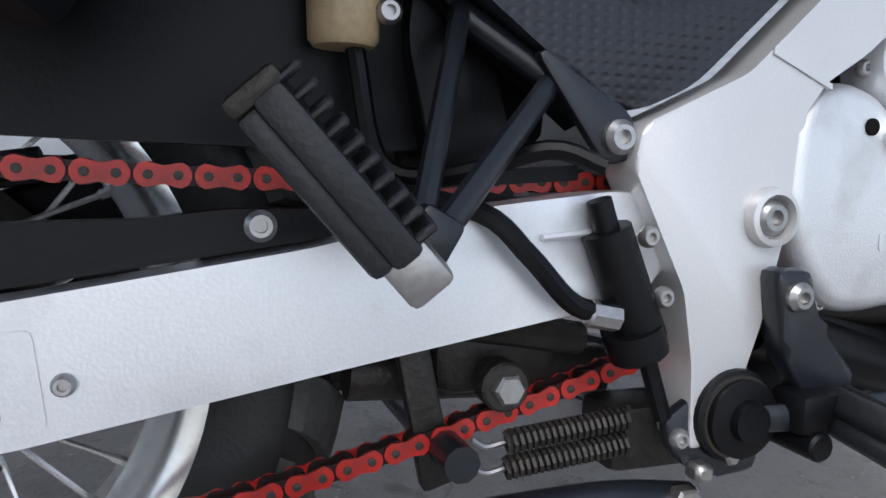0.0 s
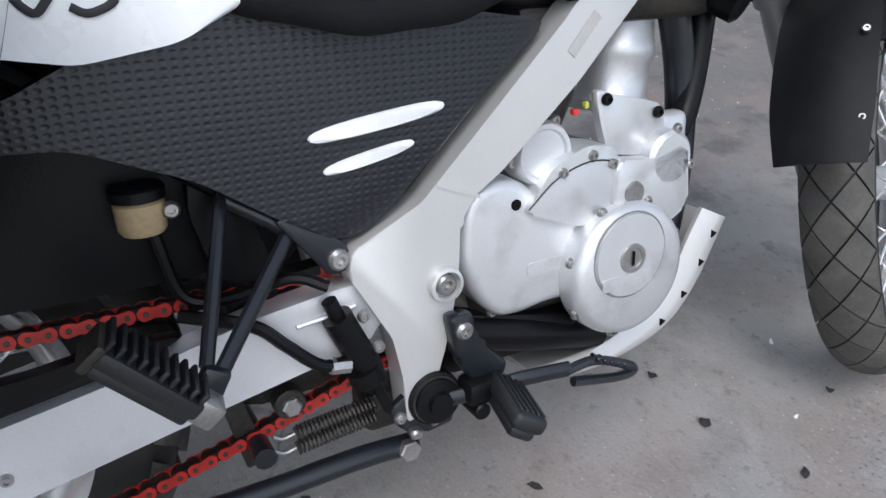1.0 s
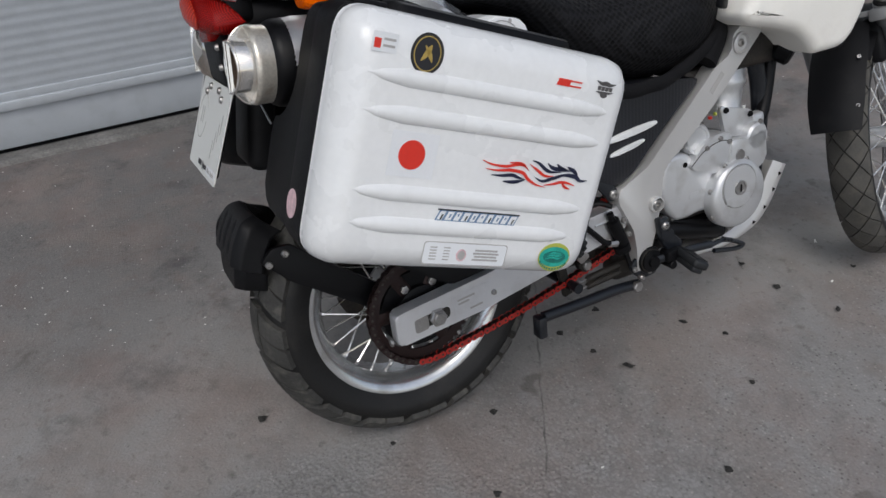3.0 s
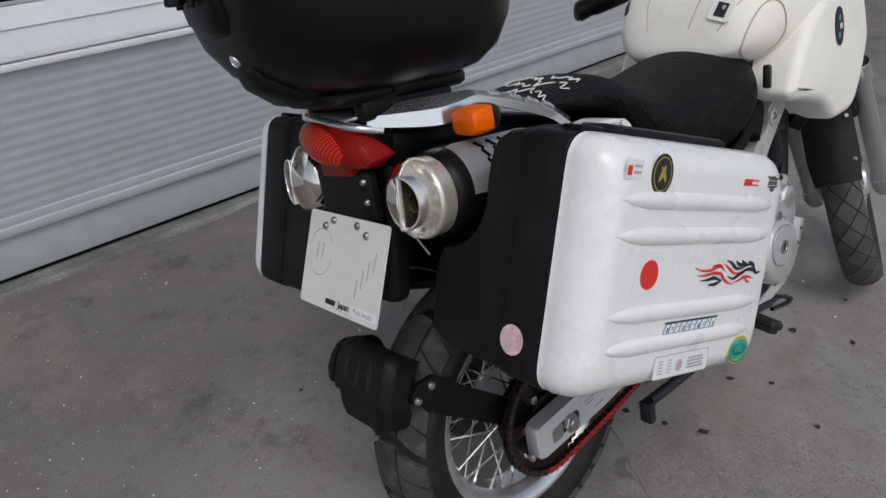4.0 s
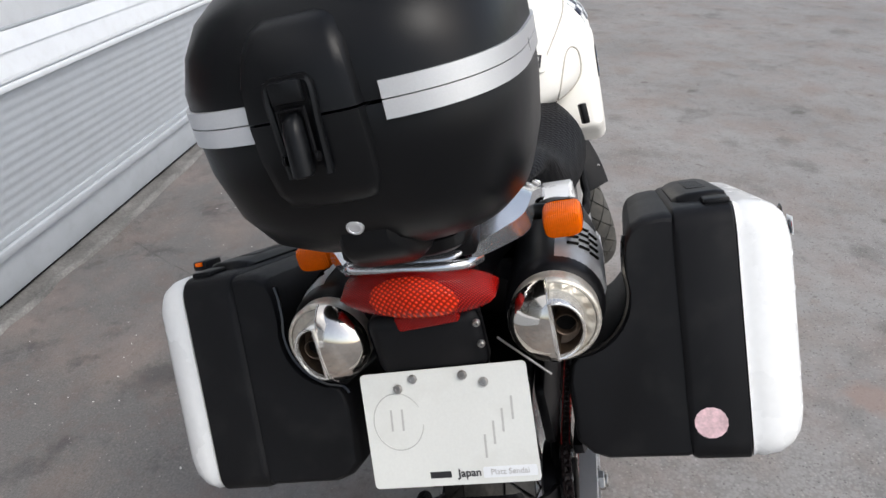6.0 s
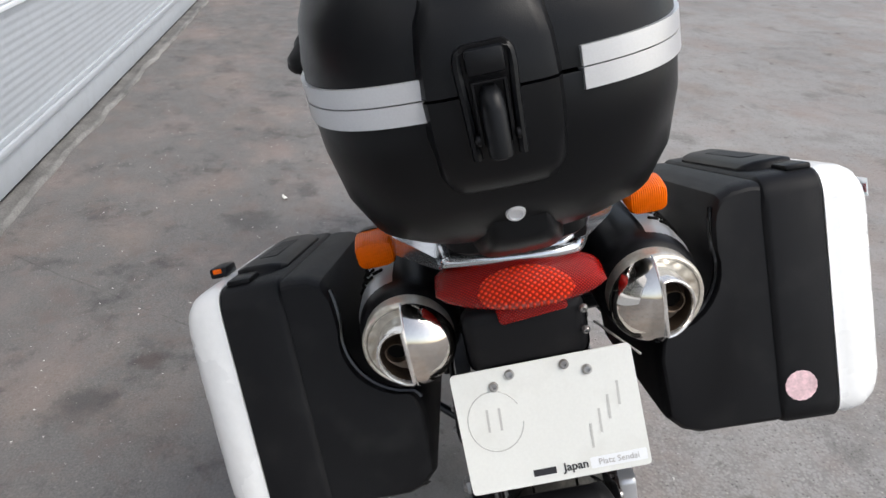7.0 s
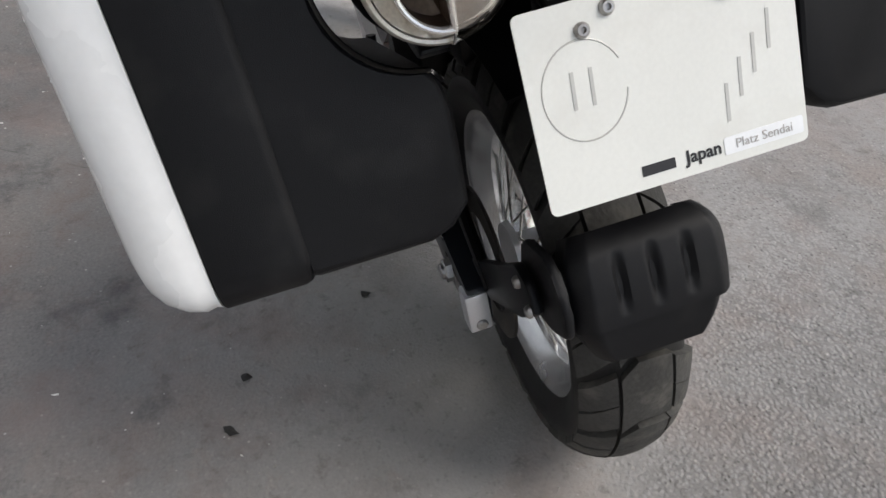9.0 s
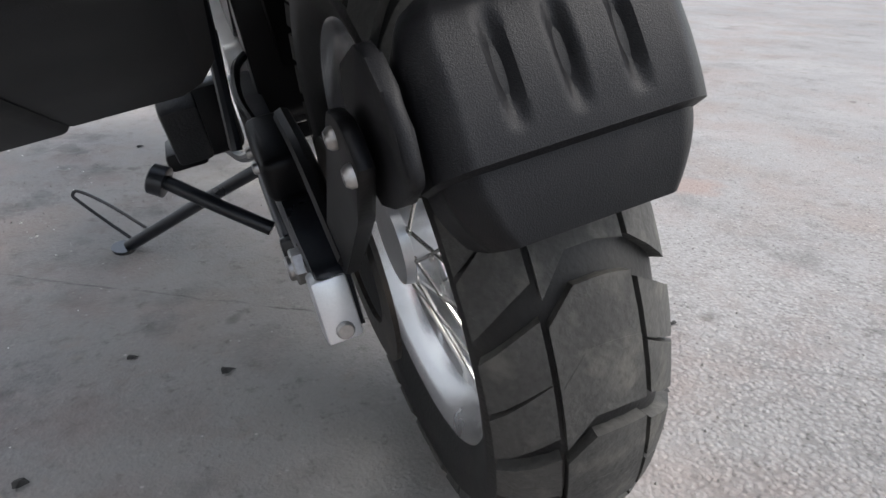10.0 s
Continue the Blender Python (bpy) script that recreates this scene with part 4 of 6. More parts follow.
for side, a in ((-1, arm_r), (1, arm_l)):
    y = -.155 if side < 0 else .147
    part("axle_slot", flat_shape(rounded(bar_poly(.07, .026), .012, 4), (.0, y - side * .0003, .318), (1, 0, .1), (0, 0, -side), .0012), GREASE_SHADE, a)
    part("axle_nut", joined(disc(.019, .012, (.005, y, .319), (0, side, 0), 6), disc(.013, .018, (.005, y, .319), (0, side, 0), 16)), STEEL, a)
    part("axle_plate", flat_shape(rounded(bar_poly(.03, .03), .006, 3), (-.03, y - side * .0003, .313), (1, 0, .1), (0, 0, -side), .002), STEEL, a)
    part("chain_adjuster", joined(disc(.009, .006, (-.092, y - side * .012, .290), (-1, 0, 0), 12)), STEEL, a)
part("arm_label", flat_shape(rounded(bar_poly(.085, .052), .005, 3), (.085, -.1553, .328), (1, 0, .12), (-.12, 0, 1), .0006), ALLOY, arm_r, "worn printed data label")
for i, (dx, dz, w) in enumerate(((-.012, .012, .04), (-.018, .003, .026), (.01, -.014, .03))):
    part("label_line", flat_shape(bar_poly(w, .004), (.085 + dx, -.1562, .328 + dz), (1, 0, .12), (-.12, 0, 1), .0004), STICK_GREY, arm_r)
part("arm_bolt", bolt((.138, -.155, .330), (0, -1, 0), .006), STEEL, arm_r)
part("arm_weld", tube([(.40, -.157, .402), (.43, -.157, .405), (.462, -.157, .41)], .0025, 6), ALLOY, arm_r)
part("arm_bridge", block((.05, .24, .07), (.40, -.01, .39), .01, 2), TUBE, bike)
part("splash_guard", prism(rounded([(.352, .385), (.385, .36), (.40, .44), (.36, .60), (.33, .62), (.325, .52)], .01, 2), -.118, .118, .006, 2), DARK, bike, "black splash guard ahead of the rear wheel")
cg = part("chain_guard", prism(rounded([(-.06, .47), (-.05, .44), (.05, .372), (.115, .378), (.27, .402), (.30, .416), (.27, .418), (.22, .418), (.17, .412), (.10, .410), (.02, .455)], .006, 2), -.145, -.128, .003, 2), DARK, bike, "black plastic chain guard")
part("guard_bolt", bolt((.235, -.146, .409), (0, -1, 0), .009), STEEL, cg)
part("chain_slider", joined(prism([(.31, .428), (.44, .437), (.44, .447), (.31, .436)], -.125, -.1)), DARK, bike)

# chain: red outer plates, dark inner links
RS, FS = (-.008, .322, .120), (.53, .380, .058)
loop = []
a_up = math.asin((RS[2] - FS[2]) / math.hypot(FS[0] - RS[0], FS[1] - RS[1]))
tilt = math.atan2(FS[1] - RS[1], FS[0] - RS[0])
t0, t1 = math.pi / 2 + tilt - a_up, -math.pi / 2 + tilt + a_up
p_ru = V((RS[2] * math.cos(t0), RS[1] + RS[2] * math.sin(t0)))
p_fu = V((FS[0] + FS[2] * math.cos(t0), FS[1] + FS[2] * math.sin(t0)))
p_rl = V((RS[2] * math.cos(t1), RS[1] + RS[2] * math.sin(t1)))
p_fl = V((FS[0] + FS[2] * math.cos(t1), FS[1] + FS[2] * math.sin(t1)))
for i in range(40):
    loop.append(p_ru.lerp(p_fu, i / 40) - V((0, .006 * math.sin(math.pi * i / 40))))
for i in range(24):
    a = t0 + (t1 - t0) * i / 24
    loop.append(V((FS[0] + FS[2] * math.cos(a), FS[1] + FS[2] * math.sin(a))))
for i in range(40):
    loop.append(p_fl.lerp(p_rl, i / 40) - V((0, .012 * math.sin(math.pi * i / 40))))
for i in range(40):
    a = t1 + (t0 - 2 * math.pi - t1) * i / 40
    loop.append(V((RS[2] * math.cos(a), RS[1] + RS[2] * math.sin(a))))
loop.append(loop[0].copy())
dist = [0.0]
for a, b in zip(loop, loop[1:]):
    dist.append(dist[-1] + (b - a).length)
links = 2 * round(dist[-1] / .0159 / 2)
pins = []
for i in range(links):
    d = dist[-1] * i / links
    k = next(j for j in range(1, len(dist)) if dist[j] >= d)
    f = (d - dist[k - 1]) / max(1e-9, dist[k] - dist[k - 1])
    pins.append(loop[k - 1].lerp(loop[k], f))


def link_plate(r, waist, length, thick, y):
    pts = []
    for c, a0 in ((length / 2, -75), (-length / 2, 105)):
        for j in range(6):
            a = radians(a0 + 150 * j / 5)
            pts.append((c + r * math.cos(a), r * math.sin(a)))
        pts.append((0, waist if c > 0 else -waist))
    return prism(pts, y - thick / 2, y + thick / 2)


inner_bm = []
for i in range(0, links, 2):
    a, b = pins[i], pins[(i + 1) % links]
    m = pose((a.x + b.x) / 2, -.110, (a.y + b.y) / 2, 0, -math.degrees(math.atan2(b.y - a.y, b.x - a.x)), 0)
    inner_bm.append(moved(joined(link_plate(.0075, .0055, .0159, .002, -.005), link_plate(.0075, .0055, .0159, .002, .005), disc(.005, .008, (-.008, -.004, 0), (0, 1, 0), 8), disc(.005, .008, (.008, -.004, 0), (0, 1, 0), 8)), m))
chain = part("drive_chain", joined(*inner_bm), SPROCKET, bike, "red drive chain with dark greasy inner links")
ob = part("chain_link", joined(link_plate(.0075, .0052, .0159, .0018, -.0075), link_plate(.0075, .0052, .0159, .0018, .0075)), REDCHAIN, chain)
ob2 = part("chain_pin", joined(disc(.0028, .019, (-.008, -.0095, 0), (0, 1, 0), 8, .0006), disc(.0028, .019, (.008, -.0095, 0), (0, 1, 0), 8, .0006)), GREASE_SHADE, chain)
link_me, pin_me = ob.data, ob2.data
bpy.data.objects.remove(ob), bpy.data.objects.remove(ob2)
# darker copy paints shade onto the links round the rear sprocket
shaded_link_me = link_me.copy()
shaded_link_me.materials[0] = SPROCKET
for i in range(1, links, 2):
    a, b = pins[i], pins[(i + 1) % links]
    m = pose((a.x + b.x) / 2, -.110, (a.y + b.y) / 2, 0, -math.degrees(math.atan2(b.y - a.y, b.x - a.x)), 0)
    shared("chain_link", shaded_link_me if a.x < -.03 else link_me, chain, m), shared("chain_pin", pin_me, chain, m)

# rear mudguard over the tyre, its ribs and its bracket
rings = []
N = 56
for i in range(N + 1):
    al = 20.5 + 21.8 * i / N
    a = radians(180 - al)
    lip = al < 27.5
    w = (.079 if lip else .084) - .020 * max(0, (al - 36) / 7) ** 2 - (.020 * ((27.5 - al) / 7.5) ** 1.8 if lip else 0)
    rho = (.372 if lip else .380) + .024 * math.sin(math.pi * (al - 20) / 38) - .020 * max(0, (al - 38) / 5) ** 2
    out, inn = [], []
    for j in range(97):
        s = -1 + j / 48
        y = w * math.copysign(min(1, abs(s) * 1.25), s)
        edge = max(0, abs(s) - .62) / .38
        r = rho - .055 * edge ** 1.6
        g = 0
        for gy in (-.036, 0, .036):
            if 29 < al < 39:
                g = max(g, .0075 * math.sin(math.pi * (al - 29) / 10) * max(0, math.cos(min(1, abs(y - gy) / .0080) * math.pi / 2)) ** 1.5)
        d = V((math.cos(a), 0, math.sin(a)))
        out.append(V((0, y + .005, .326)) + d * (r - g))
        inn.append(V((0, y * .95 + .005, .326)) + d * (r - .006))
    rings.append(out + inn[::-1])
mud = part("rear_mudguard", skin(rings), BLACK, bike, "black plastic rear wheel mudguard with three grooves", sharp=30)
for side in (-1, 1):
    y = -.086 if side < 0 else .115
    br = part("mudguard_bracket", prism(rounded([(-.276, .530), (-.300, .506), (-.25, .455)] + [ (-.10, .345), (-.04, .332), (-.02, .352), (-.08, .395), (-.18, .475)] + [(-.24, .53)], .008, 2), y - .006, y + .006, .003), DARK, mud)
    for x, z in ((-.253, .515), (-.286, .501)):
        part("bracket_bolt", bolt((x, y + side * .006, z), (0, side, 0), .0075), STEEL, mud)
    part("bracket_strut", tube([(-.10, y, .36), (.02, y, .42), (.12, y, .44)], .010, 8), DARK, mud)
part("guard_flank", prism(rounded([(-.225, .548), (-.300, .575), (-.335, .545), (-.345, .505), (-.300, .478), (-.244, .462), (-.205, .490)], .012, 3), .094, .104, .004, 2), BLACK, mud, "black side of the mudguard")
cal = part("brake_caliper", block((.10, .045, .055), (.10, .135, .405), .012, 3, (0, -18, 0)), DARK, bike, "black rear brake caliper")
for dx in (-.03, .03):
    part("caliper_bolt", bolt((.10 + dx, .158, .408), (0, 1, 0), .007), STEEL, cal)
part("caliper_hose", tube([(.14, .14, .42), (.20, .15, .45), (.28, .14, .47), (.36, .12, .47)], .006, 8), DARK, cal)
part("inner_mudguard", curved_shell((0, 0, .326), .36, 20, 112, .088, .006, .012), DARK, bike, "black inner mudguard above the chain")

part("inner_panel", prism(rounded([(-.05, .462), (.10, .455), (.30, .452), (.43, .458), (.42, .56), (.33, .60), (.10, .62), (-.06, .60)], .02, 3), -.098, -.080, .004), DARK, bike, "black inner panel above the chain")

# tail: silver cowl, black underside, lamps
rings = []
for x, z, w, h in ((-.284, .986, .064, .004), (-.276, .988, .078, .007), (-.245, .990, .085, .010), (-.15, .976, .088, .012), (-.05, .946, .105, .012), (.05, .915, .120, .014), (.13, .890, .120, .012), (.17, .870, .110, .010)):
    rings.append(oval((x, .008, z), (0, w, 0), (0, 0, h), 28, 2.8))
tail = part("tail_cowl", skin(rings), TAIL, bike, "silver tail cowl with grab handles", sharp=60)
rings = []
for x, z, w, h in ((-.235, .935, .072, .040), (-.20, .925, .085, .055), (-.05, .900, .095, .06), (.10, .85, .10, .06), (.24, .80, .10, .06)):
    rings.append(oval((x, .008, z), (0, w, 0), (0, 0, h), 24, 3))
part("tail_underside", skin(rings), DARK, bike)
for side in (-1, 1):
    lower = spline([(-.262, .083, .970), (-.205, .118, .956), (-.160, .146, .950), (-.120, .153, .957), (-.085, .154, .964), (0, .158, .932), (.075, .149, .899), (.125, .134, .866)], 5)
    upper = spline([(-.248, .070, .992), (-.205, .092, .996), (-.160, .120, .996), (-.122, .132, .993), (-.085, .138, .986), (0, .144, .957), (.085, .137, .922), (.150, .122, .884)], 5)
    rings = []
    for lo, hi in zip(lower, upper):
        mid = (lo + hi) / 2 + V((-.006, .012, .006))
        row = [lo, lo.lerp(mid, .15) + V((-.002, .004, -.001)), mid, hi.lerp(mid, .15) + V((0, .002, .003)), hi, hi + V((.006, -.010, -.006)), lo + V((.010, -.008, .006))]
        rings.append([V((p.x, .008 + side * p.y, p.z)) for p in row])
    gr = part("grab_rail", skin(rings), TAIL, bike, "silver grab rail swept up from the tail", sharp=35)
    for i, (x, y, z) in enumerate(((-.052, .152, .977), (-.010, .156, .962), (.032, .155, .945), (.074, .150, .928))):
        fr = part("rail_slot", block((.026, .011, .004), (x, .008 + side * (y - .003), z - .0005), .0015, 2, (side * -40, 17 + i * 4, side * -6)), STICK_GREY, gr)
        part("slot_pad", block((.019, .007, .004), (x, .008 + side * (y - .0025), z + .0006), .0012, 2, (side * -40, 17 + i * 4, side * -6)), TAIL, fr)
part("cowl_lip", tube([(-.232, .092, .958), (-.256, .090, .974), (-.273, .083, .985), (-.284, .062, .989), (-.290, .03, .988), (-.291, 0, .985), (-.289, -.03, .981), (-.283, -.056, .977), (-.270, -.074, .971), (-.240, -.086, .962)], .0070, 10, flat=.75), TAIL, tail, "bright silver lip of the cowl")


def lens_ring(y, half, grow, drop):
    """Cross section of the almond-shaped lamp lens at y."""
    f = min(1, abs(y) / half)
    h = .034 * (1 - f * f) ** .50 + .0025
    return oval((-.286 + .026 * f ** 2.2, y + .002, .950 - .014 * f * f - drop + .10 * y), (.030 * grow - .006 * f, 0, 0), (0, 0, h * grow), 22, 2.2)


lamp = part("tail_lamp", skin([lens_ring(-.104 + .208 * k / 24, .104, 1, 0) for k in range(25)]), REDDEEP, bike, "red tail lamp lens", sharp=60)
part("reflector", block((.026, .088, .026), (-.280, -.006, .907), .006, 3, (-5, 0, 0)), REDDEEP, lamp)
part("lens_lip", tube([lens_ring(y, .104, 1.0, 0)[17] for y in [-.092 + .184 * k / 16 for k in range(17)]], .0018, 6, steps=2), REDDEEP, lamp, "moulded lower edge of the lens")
# patch over the lens middle: its glint is painted as brighter red
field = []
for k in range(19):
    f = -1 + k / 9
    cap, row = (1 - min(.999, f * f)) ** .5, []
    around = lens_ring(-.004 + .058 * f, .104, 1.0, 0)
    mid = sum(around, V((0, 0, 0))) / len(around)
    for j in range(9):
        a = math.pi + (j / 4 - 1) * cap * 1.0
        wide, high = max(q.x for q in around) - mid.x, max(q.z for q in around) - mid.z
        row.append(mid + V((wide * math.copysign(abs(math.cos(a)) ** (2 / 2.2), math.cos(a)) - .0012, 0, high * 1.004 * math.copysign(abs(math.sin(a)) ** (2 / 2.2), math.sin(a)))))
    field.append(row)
part("lens_field", skin(field, closed=False, caps=False), REDGLOW, lamp, "waffled middle of the lens, its glow painted in brighter red", sharp=70)
for side in (-1, 1):
    part("lens_screw", bolt((-.292, side * .074, .932 + side * .008), (-1, side * .3, -.1), .0042, .003), STEEL, lamp)
part("lamp_backing", block((.05, .15, .050), (-.236, 0, .946), .012, 3), DARK, lamp)
for side in (-1, 1):
    yc = -.190 if side < 0 else .182
    sig = part("turn_signal", skin([oval((x, yc, .957), (0, w, 0), (0, 0, h), 24, 4.0) for x, w, h in ((-0.170, .020, .014), (-0.168, .0245, .018), (-0.162, .0265, .0205), (-0.140, .0275, .0215), (-0.128, .027, .021))]), AMBER, bike, "amber rear turn signal lens")
    part("signal_body", skin([oval((x, yc, .957), (0, w, 0), (0, 0, h), 20, 3) for x, w, h in ((-0.130, .0285, .0225), (-0.118, .026, .020), (-0.104, .016, .014))]), DARK, sig)
    part("signal_stalk", tube([(-.115, yc, .957), (-.10, .008 + side * .12, .955)], .012, 10, smooth=False), DARK, sig)

# plate and its carrier
plate_m = Matrix(((0, .407, -.9135, -.3170), (-1, 0, 0, -.004), (0, .9135, .407, .7495), (0, 0, 0, 1)))


def on_plate(poly, z, lift):
    bm = bmesh.new()
    lo, hi = [bm.verts.new((x, y, z)) for x, y in poly], [bm.verts.new((x, y, z + lift)) for x, y in poly]
    bm.faces.new(lo[::-1]), bm.faces.new(hi)
    for i in range(len(poly)):
        j = (i + 1) % len(poly)
        bm.faces.new((lo[i], lo[j], hi[j], hi[i]))
    return moved(bm, plate_m)


plate = part("number_plate", on_plate(rounded(bar_poly(.236, .163), .007, 4), 0, .0022), PLATE, bike, "pale blank dealer plate with faint marker strokes")
for x, y in ((-.064, .058), (.058, .058), (-.041, .070), (.030, .070)):
    part("plate_bolt", moved(bolt((x, y, .002), (0, 0, 1), .0065, .005), plate_m), STEEL, plate)
part("plate_print", on_plate(bar_poly(.030, .009, -.020, -.066), .0024, .0003), INK, plate, "small black printed bar")


def lettering(name, words, size, x, y, z, mat, m, owner, label, weight=0.0):
    """Raised print in the built-in font, centred on x, y in the frame m."""
    cu = bpy.data.curves.new(name, "FONT")
    cu.body, cu.size, cu.align_x, cu.align_y, cu.extrude, cu.offset, cu.resolution_u = words, size, "CENTER", "CENTER", .0002, weight, 3
    tmp = new(name, cu)
    me = bpy.data.meshes.new_from_object(tmp.evaluated_get(bpy.context.evaluated_depsgraph_get()))
    bpy.data.objects.remove(tmp)
    me.transform(m @ Matrix.Translation((x, y, z)))
    me.materials.clear()
    me.materials.append(mat)
    ob = new(name, me)
    ob.parent = owner
    return tagged(ob, label)


lettering("plate_print", "Japan", .0155, .021, -.0655, .0028, INK, plate_m, plate, "black printed word", .0003)
part("plate_sticker", on_plate(rounded(bar_poly(.074, .015, .077, -.066), .002, 2), .0024, .0003), STICK_WHITE, plate)
lettering("plate_print", "Platz Sendai", .0112, .077, -.066, .0030, STICK_GREY, plate_m, plate, "small grey printed words")
ring = oval_poly(.036, .040, 40, -.070, .012)
bm = tube([plate_m @ V((x, y, .0020)) for x, y in ring[3:]], .0009, 5, steps=1)
part("marker_stroke", bm, MARKER, plate)
for i, (x, y, h) in enumerate(((-.080, .014, .03), (-.064, .014, .03), (.048, -.030, .032), (.062, -.012, .032), (.076, .004, .032), (.091, .020, .032))):
    part("marker_stroke", on_plate([(x - .0018, y - h / 2), (x + .0012, y - h / 2), (x + .0026, y + h / 2), (x - .0004, y + h / 2)], .0024, .0003), MARKER, plate, "faint grey handwritten marker bar")
part("plate_carrier", joined(moved(block((.15, .15, .012), (0, 0, -.008), .004), plate_m), block((.05, .13, .26), (-.225, .006, .79), .02, 3, (0, 12, 0)), block((.03, .16, .10), (-.268, .006, .86), .02, 3)), BLACK, bike, "black plastic plate carrier")
for y, z in ((-.069, .890), (-.069, .857)):
    part("carrier_bolt", bolt((-.283, y, z), (-1, 0, 0), .0055), STEEL, bike)
part("plate_stay", tube([(-.255, -.085, .845), (-.24, -.145, .765)], .0018, 6, smooth=False), STEEL, bike)

# silencers
for side in (-1, 1):
    at = V((-.262, -.167, .866)) if side < 0 else V((-.258, .157, .866))
    q = V((-1, side * .03, .10)).normalized()
    body = part("silencer", lathe([(-.46, .03), (-.40, .062), (-.33, .072), (-.07, .077), (-.045, .0755), (-.036, .071), (-.031, .0662)], at, q, 48), DARK, bike, "black exhaust silencer with a chromed end")
    inward = V((0, -side, 0))
    inward = (inward - q * inward.dot(q)).normalized()
    up = q.cross(inward).normalized() * (1 if q.cross(inward).z > 0 else -1)
    spot = lambda o, v, h: at - inward * o + up * v + q * h
    part("end_ring", lathe([(-.034, .0665), (-.012, .0675), (-.006, .0685), (0, .067), (.002, .0645), (.001, .0615), (-.006, .0595), (-.034, .0585)], at, q, 56, closed=True), STEELRING, body, "thick polished exhaust end ring")
    # polished dome over the inner half, ending in an upright edge
    rings = []
    swell = lambda o, v: -.004 + .042 * max(0, 1 - (o * o + v * v) / .0672 ** 2) ** .5
    for i in range(13):
        e = .0670 * math.sin(math.pi / 2 * i / 12)
        row = []
        for k in range(25):
            v = (.0671 ** 2 - e * e) ** .5 * math.sin(math.pi / 2 * (k / 12 - 1))
            row.append(spot(-e - .002, v, swell(e, v)))
        rings.append(row)
    dome = skin(rings, closed=False, caps=False)
    part("deflector", dome, DOME, body, "polished half-dome deflector", sharp=70)
    edge = [(.0671 * math.sin(math.pi / 2 * (k / 12 - 1)), 0) for k in range(25)]
    face = skin([[spot(-.0022, v, swell(0, v)) for v, _ in edge], [spot(-.0022, v, -.012) for v, _ in edge]], closed=False, caps=False)
    part("deflector_face", face, CHROME, body)
    part("deflector_edge", tube([spot(-.002, v, swell(0, v)) for v, _ in edge], .0016, 6, steps=1), CHROME, body)
    # D-shaped outlet standing proud of the bowl
    dee = lambda g: [(-.001 + g, -.045 + g * 1.3), (-.001 + g, .045 - g * 1.3)] + [(.002 + (.042 - g) * math.cos(b), (.045 - g) * math.sin(b)) for b in [radians(78 - 12 * k) for k in range(14)]]
    lipz = lambda o: .0365 - .008 * o / .04
    rings = [[spot(o, v, -.020) for o, v in dee(0)], [spot(o, v, lipz(o) - .002) for o, v in dee(0)], [spot(o, v, lipz(o)) for o, v in dee(.0012)], [spot(o, v, lipz(o) - .002) for o, v in dee(.0028)], [spot(o, v, lipz(o) - .012) for o, v in dee(.003)]]
    part("outlet_lip", skin(rings, caps=False), CHROME, body, "polished D-shaped outlet", sharp=50)
    rings = [[spot(o, v, lipz(o) - .008) for o, v in dee(.0032)], [spot(o, v, -.004) for o, v in dee(.0036)], [spot(o * .5 + .009, v * .5, -.010) for o, v in dee(.004)], [spot(o * .02 + .016, v * .02, -.010) for o, v in dee(.004)]]
    part("lip_bead", tube([spot(o, v, lipz(o) - .001) for o, v in dee(.0012)] + [spot(*dee(.0012)[0], lipz(0) - .001)], .0027, 8, steps=1), CHROME, body)
    part("outlet_lining", skin(rings, caps=False), LINING, body, "brown heat-stained outlet lining")
    part("outlet_pipe", lathe([(-.012, .0175), (.016, .0175), (.018, .0165), (.017, .015), (.002, .0148)], spot(.017, 0, 0), q, 28), LINING, body, "round inner exhaust pipe")
    part("outlet_bore", disc(.0150, .001, spot(.017, 0, .003), q, 24, .0003), SOOT_SHADE, body)
    rings = []
    for r, h in ((.0600, -.001), (.0575, -.003), (.0535, -.007), (.046, -.009), (.030, -.010)):
        wob = .0022 if r in (.0575, .0535) else 0
        rings.append([spot((r - wob * (1 + math.cos(16 * b))) * math.cos(b), (r - wob * (1 + math.cos(16 * b))) * math.sin(b), h) for b in [2 * math.pi * k / 128 for k in range(128)]])
    part("scalloped_ring", skin(rings, caps=False), STEELRING, body, "scalloped steel ring round the outlet")
    rings = []
    for i in range(11):
        h = -.235 + .205 * i / 10
        row = []
        for j in range(13):
            b = radians(2 + 80 * j / 12)
            rr = .080 - (.004 if i in (0, 10) else 0)
            row.append(at + q * (h - .03) - inward * (rr * math.cos(b)) + up * (rr * math.sin(b)))
        rings.append(row)
    sh = skin(rings, closed=False, caps=False)
    bmesh.ops.solidify(sh, geom=sh.faces[:], thickness=.003)
    sh_ob = part("exhaust_shield", sh, ALLOY, body, "slotted silver heat shield", sharp=50)
    for i in range(4):
        for j in range(3):
            b = radians(34 + 14 * j)
            c = at + q * (-.115 - .028 * i) - inward * (.0815 * math.cos(b)) + up * (.0815 * math.sin(b))
            tang = (inward * math.sin(b) + up * math.cos(b)).normalized()
            # dark bar stands in for the shade inside an open slot
            part("shield_slot", tube([c - tang * .009 - q * .004, c + tang * .009 + q * .004], .0026, 6, smooth=False), SOOT_SHADE, sh_ob)
    for ob in [body] + list(body.children_recursive):
        for v in ob.data.vertices:
            v.co = at + (v.co - at) * .90
